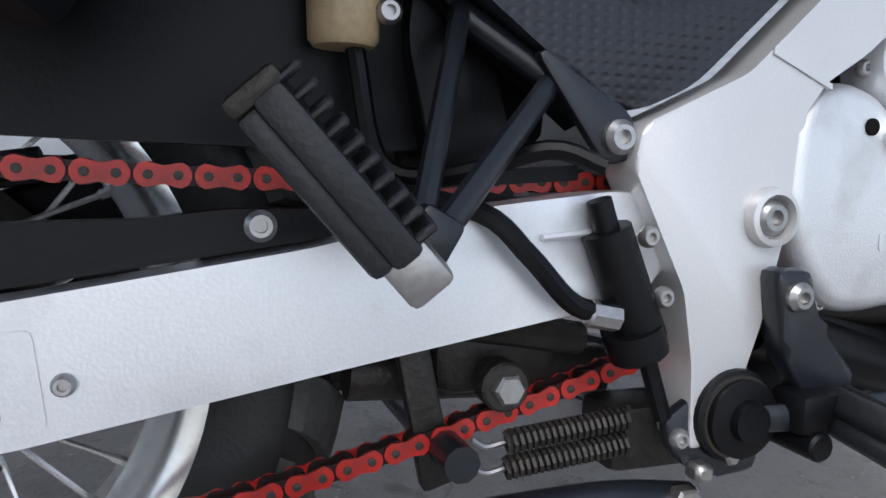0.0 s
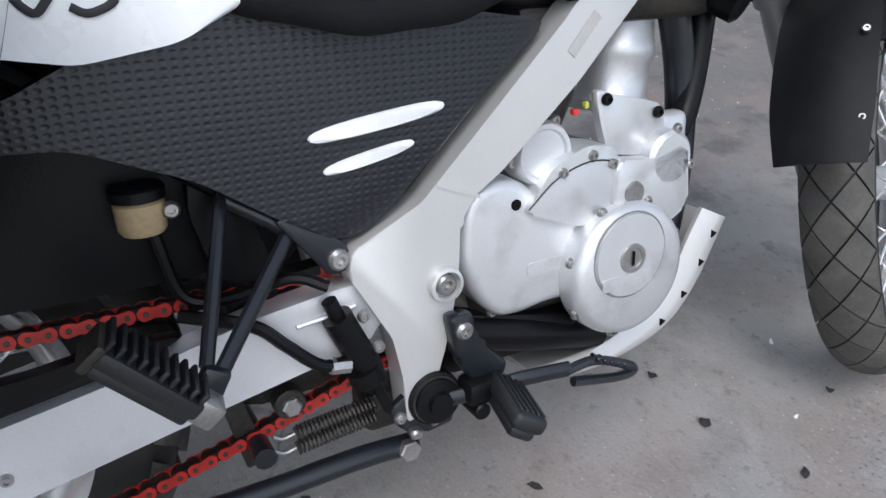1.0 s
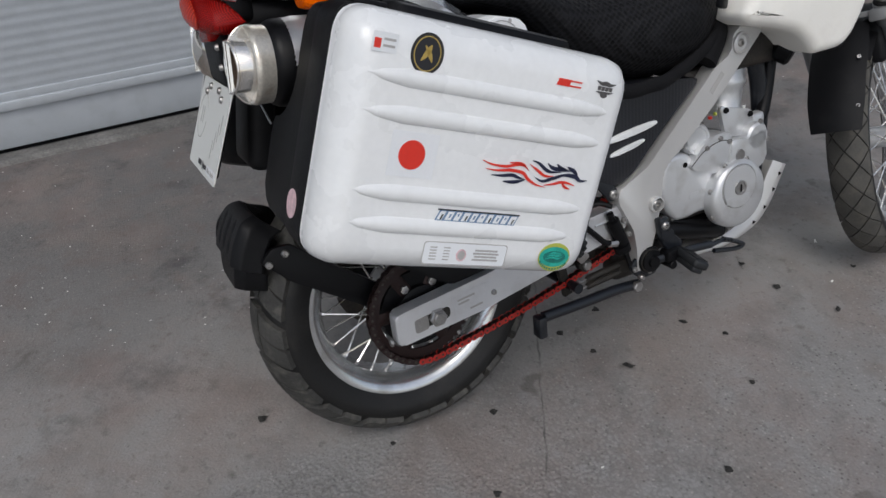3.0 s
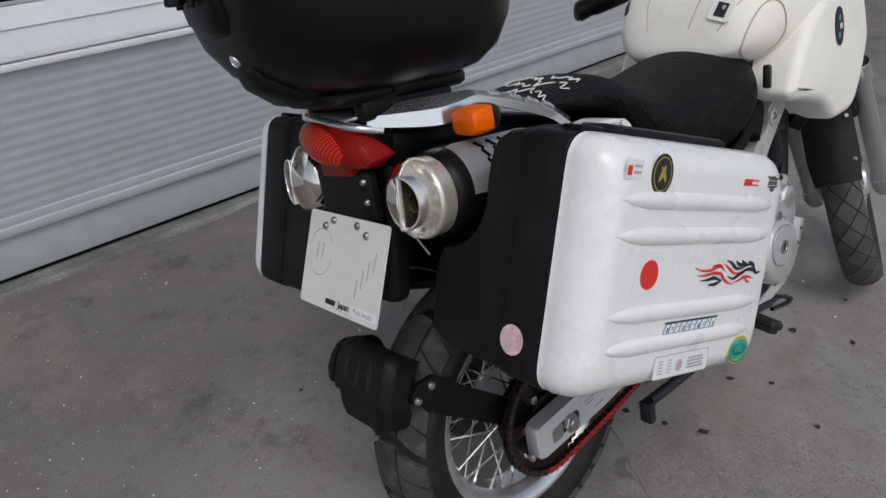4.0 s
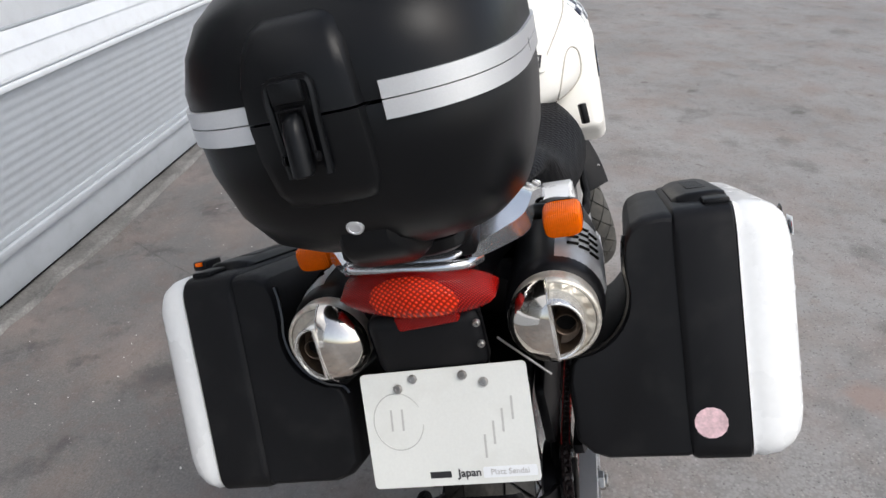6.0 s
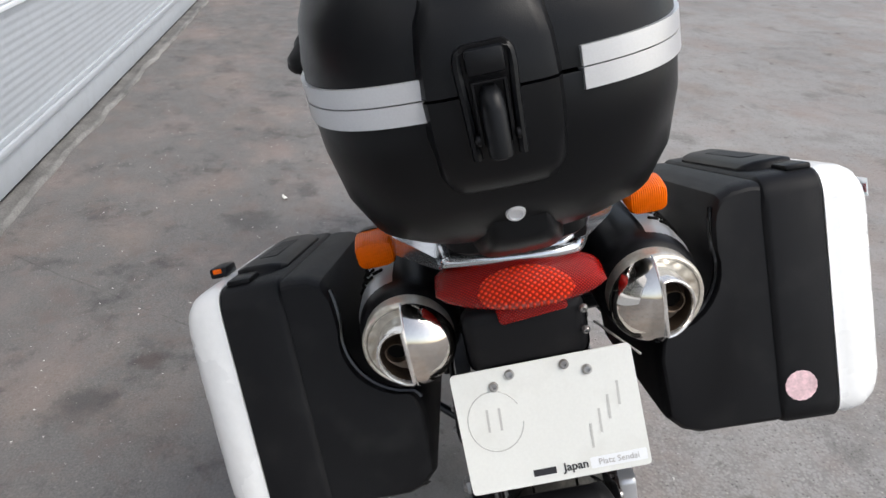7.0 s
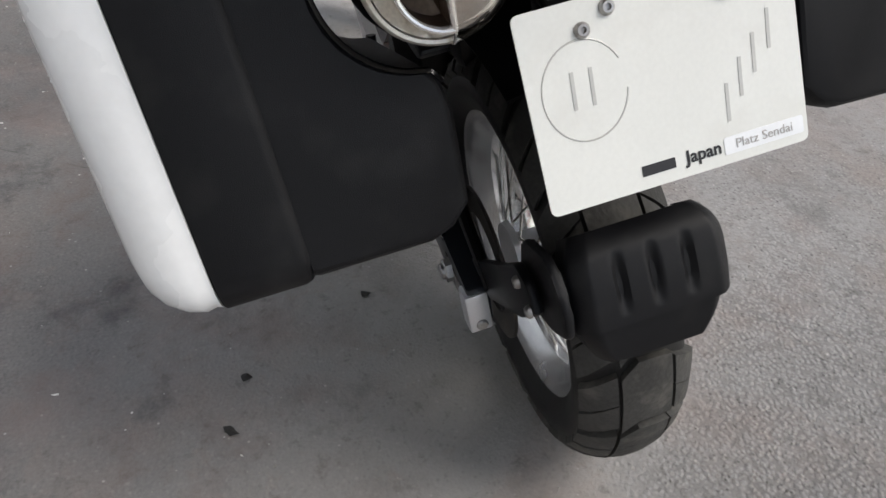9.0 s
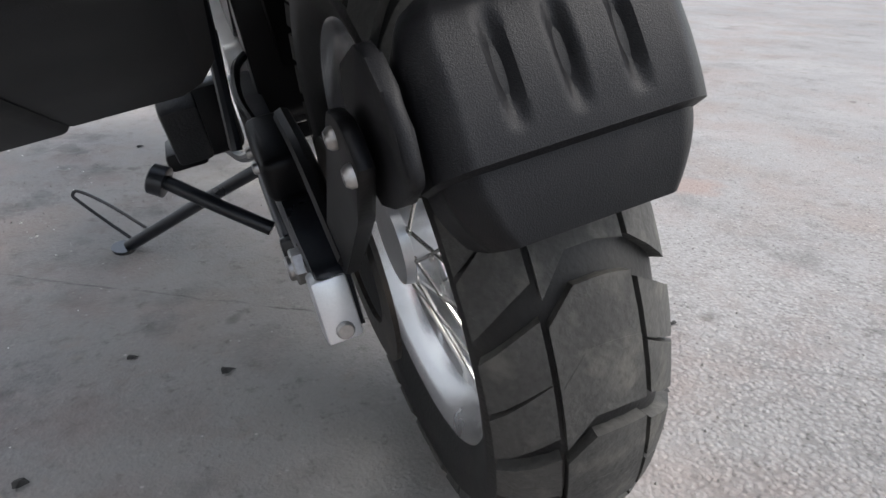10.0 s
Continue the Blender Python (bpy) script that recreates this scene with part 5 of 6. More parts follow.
    part("exhaust_pipe", tube([at + q * -.40, V((.22, .010 + side * .13, .74)), V((.34, .07 * side, .62)), V((.42, .02, .55))], .024, 12), DARK, body)

# seat
SEAT = spline([V(q) for q in ((.06, .918, .06, .010), (.10, .918, .10, .018), (.18, .912, .128, .032), (.27, .893, .138, .048), (.35, .838, .148, .075), (.43, .795, .160, .098), (.53, .782, .176, .112), (.63, .790, .182, .118), (.71, .806, .156, .106), (.755, .826, .115, .086), (.785, .845, .07, .05))], 4)
seat = part("seat", skin([oval((q[0], -.006 - .022 * q[0], q[1]), (0, q[2], 0), (0, 0, q[3]), 40, 2.05) for q in SEAT]), SEATMESH, bike, "black seat under a spacer-mesh cover", sharp=70)
hem = []
for i in range(25):
    f = i / 24
    x = .31 + .44 * f
    hem.append((x, -.160 - .028 * math.sin(math.pi * f) - .0015 * math.sin(f * 37), .765 - .088 * math.sin(math.pi * (f * .85 + .1)) + .015 * f + .0015 * math.sin(f * 29)))
part("seat_hem", tube(hem, .015, 10, steps=2, flat=.6), FABRIC, seat, "gathered black cover hem")
part("seat_hem", moved(tube(hem, .015, 10, steps=2, flat=.6), pose(0, -.03, 0) @ Matrix.Diagonal((1, -1, 1, 1))), FABRIC, seat)
part("seat_front", tube([(.70, -.165, .70), (.745, -.150, .76), (.775, -.10, .82)], .028, 10, flat=.7), FABRIC, seat)
def seat_top(x, y, lift=.0012):
    """A point on the seat's upper skin."""
    k = next(i for i in range(1, len(SEAT)) if SEAT[i][0] >= x)
    q = SEAT[k - 1].lerp(SEAT[k], (x - SEAT[k - 1][0]) / (SEAT[k][0] - SEAT[k - 1][0]))
    f = min(.97, abs(y + .006 + .022 * x) / q[2])
    return V((x, y, q[1] + q[3] * (1 - f ** 2.4) ** (1 / 2.4) + lift))


rs = random.Random(8)
for row in range(3):
    for i in range(5):
        x, y = .118 + .042 * row + rs.uniform(-.006, .006), .075 - .040 * i + rs.uniform(-.006, .006)
        pts = [seat_top(x + rs.uniform(-.015, .017), y + .015 - .009 * k + rs.uniform(-.003, .003)) for k in range(5)]
        part("seat_marking", tube(pts, .0014, 5, steps=4), PALEINK, seat, "white scrawled marking")

# side panels, white tail panels
panel = [(.20, .640), (.26, .668), (.39, .700), (.55, .690), (.690, .668), (.600, .592), (.500, .498), (.455, .478), (.40, .510), (.33, .560), (.24, .600), (.10, .61), (.08, .63)]
for side in (-1, 1):
    flip = (lambda b: b) if side < 0 else (lambda b: moved(b, pose(0, -.04, 0) @ Matrix.Diagonal((1, -1, 1, 1))))
    sp = part("side_panel", flip(prism(rounded(panel, .015, 3), -.160, -.11, .014, 3)), PANEL, bike, "black side panel with fine dimples")
    for x, z, w, h in ((.4985, .590, .140, .0165), (.4870, .558, .094, .0125)):
        part("panel_stripe", flip(joined(skin([oval((x, y, z), (w / 2 * k, 0, 0.008 * k), (0, 0, h / 2 * k), 24, 2.6) for y, k in ((-.158, 1), (-.163, .98), (-.166, .8))]))), WHITE, sp, "white raised stripe")
    wt = [(.394, .705), (.350, .740), (.295, .790), (.255, .815), (.235, .862), (.17, .878), (.08, .875), (.03, .85), (.02, .74), (.12, .69), (.257, .664), (.33, .675)]
    tp = part("tail_panel", flip(prism(rounded(wt, .012, 3), -.182, -.13, .007, 3)), WHITE, bike, "white tail side panel")
    part("panel_disc", flip(lathe([(0, .048), (.004, .047), (.005, .042), (.003, .040), (.003, .0002)], (.185, -.181, .825), (0, -1, 0), 32)), WHITE, tp, "round white relief cap")
    star = [(.185 + r * math.cos(a), .825 + r * math.sin(a)) for k in range(8) for r, a in [((.026 if k % 2 == 0 else .012), k * math.pi / 4)]]
    part("cap_star", flip(prism(star, -.1872, -.183)), WHITE, tp, "embossed star")
    part("cap_ring", flip(tube([(.185 + .0415 * math.cos(b), -.1845, .825 + .0415 * math.sin(b)) for b in [2 * math.pi * k / 32 for k in range(33)]], .0012, 5, steps=1)), STICK_GREY, tp)
    for k in range(6):
        a = k * math.pi / 3
        part("cap_screw", flip(disc(.004, .002, (.185 + .044 * math.cos(a), -.184, .825 + .044 * math.sin(a)), (0, -1, 0), 8, .0004)), STICK_GREY, tp)
    part("panel_mark", flip(tube([(.292, -.1825, .742), (.276, -.1825, .748), (.268, -.1825, .736), (.285, -.1825, .722), (.290, -.1825, .708), (.272, -.1825, .700), (.260, -.1825, .705)], .0035, 6, flat=.5)), INK, tp, "dark curved mark")
    part("panel_mark", flip(tube([(.250, -.1825, .742), (.232, -.1825, .746), (.222, -.1825, .722), (.236, -.1825, .702), (.248, -.1825, .712)], .0035, 6, flat=.5)), INK, tp)
part("subframe", joined(block((.34, .17, .22), (.22, -.005, .70), .03, 2), block((.20, .15, .14), (.40, -.01, .60), .03, 2), tube([(.44, -.12, .48), (.20, -.12, .66), (-.10, -.09, .86)], .014, 8), tube([(.44, .09, .48), (.20, .10, .66), (-.10, .10, .86)], .014, 8)), DARK, bike, "dark frame and airbox under the seat")
part("shock", joined(tube([(.36, -.01, .42), (.30, -.01, .62)], .03, 12, smooth=False), *[lathe([(0, .044), (.006, .047), (.012, .044)], (.36 - .012 * i, -.01, .43 + .035 * i), (-.3, 0, 1), 20) for i in range(5)]), GREASE_SHADE, bike)

# tank, fairing flanks
TY = -.005
TANK = spline([V(q) for q in ((.650, .902, .07, .012), (.664, .912, .13, .035), (.70, .938, .175, .078), (.76, .958, .205, .112), (.84, .968, .226, .138), (.94, .970, .238, .152), (1.04, .960, .236, .152), (1.13, .942, .21, .14), (1.21, .92, .15, .11), (1.26, .90, .07, .06))], 4)


def tank_point(x, a, lift=0.0):
    """On the tank's skin: x along it, a round it in degrees from its left side."""
    k = next(i for i in range(1, len(TANK)) if TANK[i][0] >= x)
    q = TANK[k - 1].lerp(TANK[k], (x - TANK[k - 1][0]) / (TANK[k][0] - TANK[k - 1][0]))
    ca, sa = math.cos(radians(a)), math.sin(radians(a))
    e = 2 / 2.5
    return V((x, TY + (q[2] + lift) * math.copysign(abs(ca) ** e, ca), q[1] + (q[3] + lift) * math.copysign(abs(sa) ** e, sa)))


def tank_patch(x, a, poly, lift, thick=.006):
    """A patch that follows the tank's skin round one of its points."""
    c = tank_point(x, a)
    u = (tank_point(x, a + 4) - tank_point(x, a - 4)).normalized()
    v = (tank_point(x + .01, a) - tank_point(x - .01, a)).normalized()
    n = u.cross(v).normalized()
    v = n.cross(u)
    return flat_shape(poly, c + n * (lift - thick), u, v, thick)


tank = part("tank_cover", skin([oval((q[0], TY, q[1]), (0, q[2], 0), (0, 0, q[3]), 48, 2.5) for q in TANK]), CREAM, bike, "cream leatherette tank cover", sharp=70)
flank = [(.722, .795), (.745, .772), (.80, .762), (.885, .737), (.925, .704), (.945, .680), (1.030, .682), (1.062, .705), (1.095, .76), (1.13, .85), (1.10, .96), (.98, 1.0), (.88, .975), (.81, .925), (.765, .86)]
for side in (-1, 1):
    flip = (lambda b: b) if side < 0 else (lambda b: moved(b, pose(0, 2 * TY, 0) @ Matrix.Diagonal((1, -1, 1, 1))))
    fk = part("fairing_flank", flip(pillow(rounded(flank, .03, 5), -.14, -.248, .026, 6)), CREAM, bike, "cream white fairing flank", sharp=60)
for a0 in (135, 100, 62):
    part("cover_seam", tube([tank_point(.668 + .03 * i, a0 + 5 * math.sin(i * .35), .0005) for i in range(15)], .0018, 6, steps=2), SEAM, tank, "stitched seam")

part("cover_seam", tube([tank_point(.726 + .046 * math.cos(b), 192 + 32 * math.sin(b), .0008) for b in [2 * math.pi * k / 32 for k in range(33)]], .0020, 6, steps=1), SEAM, tank, "raised oval seam")
part("flank_lamp", flat_shape(oval_poly(.020, .045, 24), (.948, -.2486, .900), (1, 0, .1), (-.1, 0, 1), .003), INK, tank, "dark patterned oval")
# flat white and blue bars draw the glints on the dark oval
for k in range(3):
    part("lamp_glint", flat_shape(bar_poly(.010, .012), (.944 + .008 * (k % 2), -.252, .880 + .020 * k), (1, 0, .1), (-.1, 0, 1), .001), STICK_WHITE if k % 2 else STICK_BLUE, tank)
part("cover_badge", tank_patch(.688, 126, rounded(bar_poly(.052, .050), .010, 3), .005), CREAM, tank, "stitched square badge")
part("badge_mark", tank_patch(.688, 126, bar_poly(.026, .032), .0065), INK, tank, "black badge centre")
# small grey bar draws a glint on the badge centre
part("badge_glint", tank_patch(.688, 126, bar_poly(.007, .009, .004, .006), .0073), STICK_GREY, tank)
part("cover_badge", tank_patch(.735, 28, rounded(bar_poly(.016, .05), .004, 3), .003), INK, tank)
part("strap", block((.028, .016, .05), (.700, -.205, .838), .004, 2, (0, 15, 20)), DARK, tank, "black strap buckle")
for i in range(4):
    for j in range(3):
        part("check_patch", tank_patch(.90 + .028 * i, 146 + 8 * j, bar_poly(.026, .027), .004), STICK_NAVY if (i + j) % 2 else STICK_WHITE, tank)
part("headlamp_cowl", skin([oval((x, TY - .02, z), (0, w, 0), (0, 0, h), 28, 2.6) for x, z, w, h in ((1.18, 1.00, .10, .08), (1.26, 1.00, .13, .11), (1.36, .97, .11, .10), (1.42, .95, .05, .05))]), WHITE, bike, "white headlamp cowl")

# handlebar with guards
bar = part("handlebar", tube([(.86, .362, 1.031), (.95, .285, 1.07), (1.0, .12, 1.11), (1.01, 0, 1.12), (1.02, -.10, 1.12), (1.08, -.24, 1.08), (1.15, -.38, 1.04)], .012, 10), DARK, bike)
part("lever_clamp", joined(block((.030, .034, .026), (.985, .216, 1.056), .006, 2, (10, 0, -30)), block((.016, .050, .012), (.972, .236, 1.048), .004, 2, (10, 0, -30))), STICK_RED, bar, "red lever clamp")
part("hand_guard", skin([oval((c[0], c[1] - .028, c[2] + .026), (w * .85, w * 1.05, 0), (0, 0, h * 1.5), 20, 2.4) for c, w, h in (((.800, .428, .975), .010, .010), ((.806, .424, .978), .024, .017), ((.842, .400, .992), .030, .020), ((.850, .395, .996), .036, .024), ((.915, .350, 1.024), .046, .032), ((.98, .300, 1.052), .044, .030), ((1.03, .262, 1.075), .028, .022))]), DARK, bike, "black plastic hand guard", sharp=50)
part("grip", tube([(.83, .410, .990), (.93, .340, 1.035)], .018, 12, smooth=False), PEGRUBBER, bar)
part("grip", tube([(1.16, -.40, 1.035), (1.09, -.26, 1.075)], .018, 12, smooth=False), PEGRUBBER, bar)
part("control_switch", block((.03, .04, .025), (.95, .215, 1.112), .005), STICK_RED, bar, "red and black switch block")

# passenger foot peg on its tubular bracket
bk = part("peg_bracket", prism(rounded([(.390, .512), (.404, .516), (.458, .478), (.464, .452), (.440, .446)], .008, 2), -.160, -.150, .003), TUBE, bike, "black tubular passenger peg bracket")
for a, b, r, k in (((.352, -.135, .536), (.304, -.222, .420), .0085, .75), ((.406, -.148, .495), (.316, -.222, .414), .0085, .75), ((.348, -.132, .538), (.410, -.146, .496), .009, 1)):
    part("bracket_tube", tube([a, b], r, 10, smooth=False, flat=k), TUBE, bk)
part("bracket_lug", block((.024, .016, .026), (.306, -.228, .410), .004, 2, (0, 30, 0)), TUBE, bk)
part("bracket_bolt", bolt((.447, -.160, .464), (0, -1, 0), .011, .008), STEEL, bk)
pa, pb = V((.290, -.243, .405)), V((.230, -.243, .472))
pd = (pb - pa).normalized()
pn = V((.78, -.2, .60)).normalized()
pn = (pn - pd * pn.dot(pd)).normalized()
ps = pd.cross(pn)
pm = Matrix((ps.to_4d(), pd.to_4d(), pn.to_4d(), ((pa + pb) / 2).to_4d())).transposed()
for r in range(3):
    pm[3][r] = 0
pm[3][3] = 1
peg = part("passenger_peg", moved(joined(block((.040, .092, .016), (0, 0, 0), .004, 2), block((.034, .088, .012), (0, 0, -.012), .004, 2)), pm), PEGRUBBER, bike, "ribbed black rubber passenger foot peg")
part("peg_ribs", moved(joined(*[block((.036, .0045, .012), (0, -.040 + .0095 * i, .012), .0015, 1) for i in range(10)]), pm), PEGRUBBER, peg)
part("peg_knuckle", moved(joined(block((.026, .026, .024), (0, -.054, -.002), .004, 2)), pm), STEEL, peg, "worn alloy peg hinge")
part("peg_end", moved(block((.038, .010, .028), (0, .048, -.004), .004, 2), pm), GREASE_SHADE, peg)

# left side bracket and peg
bk = part("peg_bracket", tube([(.335, .15, .556), (.305, .17, .365)], .0085, 8, smooth=False), TUBE, bike)
part("bracket_tube", tube([(.398, .15, .505), (.312, .17, .368)], .0085, 8, smooth=False), TUBE, bk)
part("passenger_peg", block((.03, .045, .10), (.26, .22, .42), .006, 2, (0, -35, 0)), PEGRUBBER, bike)

# brake cylinder, pedal, rider's peg, stands
mc = part("brake_cylinder", joined(tube([(.438, -.166, .408), (.468, -.166, .338)], .0155, 12, smooth=False), tube([(.432, -.166, .426), (.440, -.166, .404)], .008, 10, smooth=False), disc(.019, .02, (.460, -.166, .346), (.33, 0, -.94), 14), tube([(.468, -.166, .336), (.486, -.166, .286)], .006, 8, smooth=False)), DARK, bike, "black rear brake master cylinder")
part("brake_hose", tube([(.448, -.170, .358), (.416, -.172, .363), (.385, -.172, .393), (.357, -.162, .418), (.30, -.13, .43)], .0065, 8), DARK, mc)
part("hose_union", disc(.009, .022, (.446, -.170, .354), (-1, 0, .2), 8), STEEL, mc)
part("reservoir_hose", tube([(.430, -.176, .445), (.40, -.16, .455), (.345, -.135, .438), (.307, -.122, .446), (.292, -.118, .512)], .006, 8), DARK, mc)
res = part("brake_reservoir", lathe([(0, .018), (.004, .021), (.028, .022), (.032, .018)], (.285, -.118, .512), (0, 0, 1), 20), RESERVOIR, bike, "yellowed brake fluid reservoir")
part("reservoir_cap", disc(.024, .012, (.285, -.118, .543), (0, 0, 1), 20), DARK, res)
part("reservoir_bolt", bolt((.309, -.130, .532), (0, -1, 0), .008), STEEL, res)
hang = part("peg_hanger", joined(prism(rounded([(.550, .384), (.580, .384), (.588, .344), (.624, .312), (.616, .292), (.580, .296), (.560, .330)], .008, 2), -.188, -.168, .005)), TUBE, bike, "black foot peg hanger")
part("hanger_bolt", bolt((.567, -.188, .366), (0, -1, 0), .010, .007), STEEL, hang)
pv = part("pedal_pivot", joined(lathe([(0, .032), (.008, .031), (.010, .026), (.016, .026), (.018, .014), (.024, .013), (.024, .0002)], (.538, -.166, .285), (0, -1, 0), 28)), DARK, bike, "greasy black pedal pivot")
part("pivot_ring", lathe([(0, .0285), (.003, .028), (.003, .0245)], (.538, -.174, .285), (0, -1, 0), 28), GREASE_SHADE, pv)
part("pivot_lever", joined(prism(rounded([(.485, .284), (.496, .257), (.522, .242), (.562, .243), (.566, .297), (.530, .312)], .008, 2), -.168, -.158, .003)), TUBE, pv)
part("lever_bolt", bolt((.497, -.168, .272), (0, -1, 0), .007), STEEL, pv)
part("pinch_bolt", joined(block((.014, .016, .012), (.512, -.172, .250), .003, 1), disc(.006, .01, (.535, -.168, .258), (0, -1, 0), 6)), STEEL, pv)
part("brake_pedal", joined(tube([(.545, -.180, .285), (.585, -.188, .286), (.63, -.198, .292), (.694, -.203, .288)], .0095, 10, flat=.7), tube([(.690, -.204, .287), (.728, -.206, .290), (.770, -.208, .274), (.789, -.208, .261), (.768, -.207, .257), (.700, -.205, .270)], .006, 8),
                         *[block((.005, .016, .006), (.730 + .010 * i, -.207, .2935 - .0048 * i), .001, 1) for i in range(5)]), TUBE, bike, "black brake pedal with a serrated hollow tip")
rp_m = Matrix.Translation((.603, -.232, .290)) @ pose(0, 0, 0, 0, 30, -14)
rp = part("rider_peg", moved(joined(block((.040, .090, .020), (0, 0, 0), .007, 3), block((.030, .080, .016), (0, 0, -.014), .006, 2)), rp_m), PEGRUBBER, bike, "black rubber rider foot peg")
part("peg_ribs", moved(joined(*[block((.003, .076, .004), (-.014 + .007 * i, 0, .0105), .001, 1) for i in range(5)]), rp_m), PEGRUBBER, rp)
part("peg_hinge", joined(block((.045, .035, .030), (.588, -.185, .290), .008, 2), disc(.010, .05, (.580, -.155, .270), (0, -1, 0), 12)), DARK, bike)
part("lower_frame", joined(tube([(.56, -.125, .345), (.66, -.125, .315), (.76, -.115, .285)], .020, 10), block((.20, .05, .05), (.66, -.115, .315), .012, 2, (0, 14, 0))), DARK, bike)
cs = part("centre_stand", joined(tube([(.520, -.150, .220), (.452, -.158, .231), (.352, -.160, .231), (.25, -.162, .234)], .0125, 12), tube([(.505, .130, .243), (.455, .138, .268), (.40, .14, .262), (.25, .142, .24)], .0125, 12),
                                tube([(.355, -.150, .262), (.355, .135, .258)], .012, 10, smooth=False), block((.02, .03, .05), (.240, -.162, .214), .004, 2), block((.02, .03, .05), (.242, .142, .225), .004, 2)), TUBE, bike, "folded black tubular centre stand")
part("stand_bolt", joined(disc(.013, .012, (.507, -.160, .225), (0, -1, 0), 6)), STEEL, cs)
part("stand_bracket", block((.09, .05, .05), (.52, -.10, .255), .01, 2), GREASE_SHADE, cs), part("stand_bracket", block((.09, .05, .05), (.52, .10, .255), .01, 2), GREASE_SHADE, cs)
part("stand_strut", prism(rounded([(.322, .330), (.342, .340), (.366, .235), (.343, .228)], .004, 2), -.112, -.098, .003), GREASE_SHADE, cs)


def coil(a, b, r, wire, turns):
    a, b = V(a), V(b)
    d = (b - a).normalized()
    u = d.cross(V((0, 1, 0))).normalized()
    v = d.cross(u)
    n = turns * 8
    return tube([a.lerp(b, i / n) + u * (r * math.cos(2 * math.pi * i / 8)) + v * (r * math.sin(2 * math.pi * i / 8)) for i in range(n + 1)], wire, 5, steps=1)


for dz in (-.006, .012):
    sg = part("stand_spring", coil((.394, -.125, .252 + dz), (.486, -.128, .262 + dz), .0070, .0019, 20), GREASE_SHADE, cs, "dull rusty stand spring")
    part("spring_hook", tube([(.394, -.125, .252 + dz), (.380, -.125, .250 + dz), (.370, -.125, .256 + dz)], .002, 6), STEEL, cs)
part("stand_lever", joined(tube([(.258, .160, .262), (.285, .215, .305), (.318, .272, .350)], .010, 10), disc(.021, .022, (.317, .268, .346), (0.35, .75, .45), 16)), TUBE, cs, "black centre stand foot lever")
ss = part("side_stand", joined(tube([(.56, .115, .255), (.63, .205, .212), (.778, .417, .108)], .012, 10), tube([(.54, .10, .28), (.575, .14, .24)], .018, 10, smooth=False)), TUBE, bike, "lowered black side stand")
part("stand_foot", skin([oval((.787, .429, z), (.034, 0, 0), (0, .022, .0053), 18) for z in (.0970, .1070)]), TUBE, ss)
part("stand_loop", tube([(.770, .402, .115), (.815, .450, .168), (.840, .477, .200), (.852, .487, .214), (.850, .473, .220), (.822, .430, .188), (.774, .380, .143), (.745, .360, .128)], .0035, 6), TUBE, ss, "bent wire toe loop")
part("foot_hanger", joined(block((.07, .10, .11), (.51, .20, .37), .012, 2), block((.10, .06, .03), (.50, .24, .33), .008, 2)), DARK, bike, "black left foot rest hanger")
part("gear_shift", tube([(.55, .14, .28), (.65, .16, .25), (.74, .18, .25)], .009, 8), TUBE, bike)
part("greasy_linkage", joined(block((.10, .12, .09), (.40, -.04, .33), .02, 2), tube([(.34, -.10, .345), (.46, -.10, .325)], .012, 8, smooth=False), disc(.017, .02, (.392, -.11, .302), (0, -1, 0), 14), tube([(.30, -.06, .30), (.50, -.06, .29)], .02, 10, smooth=False)), GREASE_SHADE, bike, "greasy suspension linkage")
part("linkage_bolt", disc(.011, .01, (.392, -.128, .302), (0, -1, 0), 6), STEEL, bike)


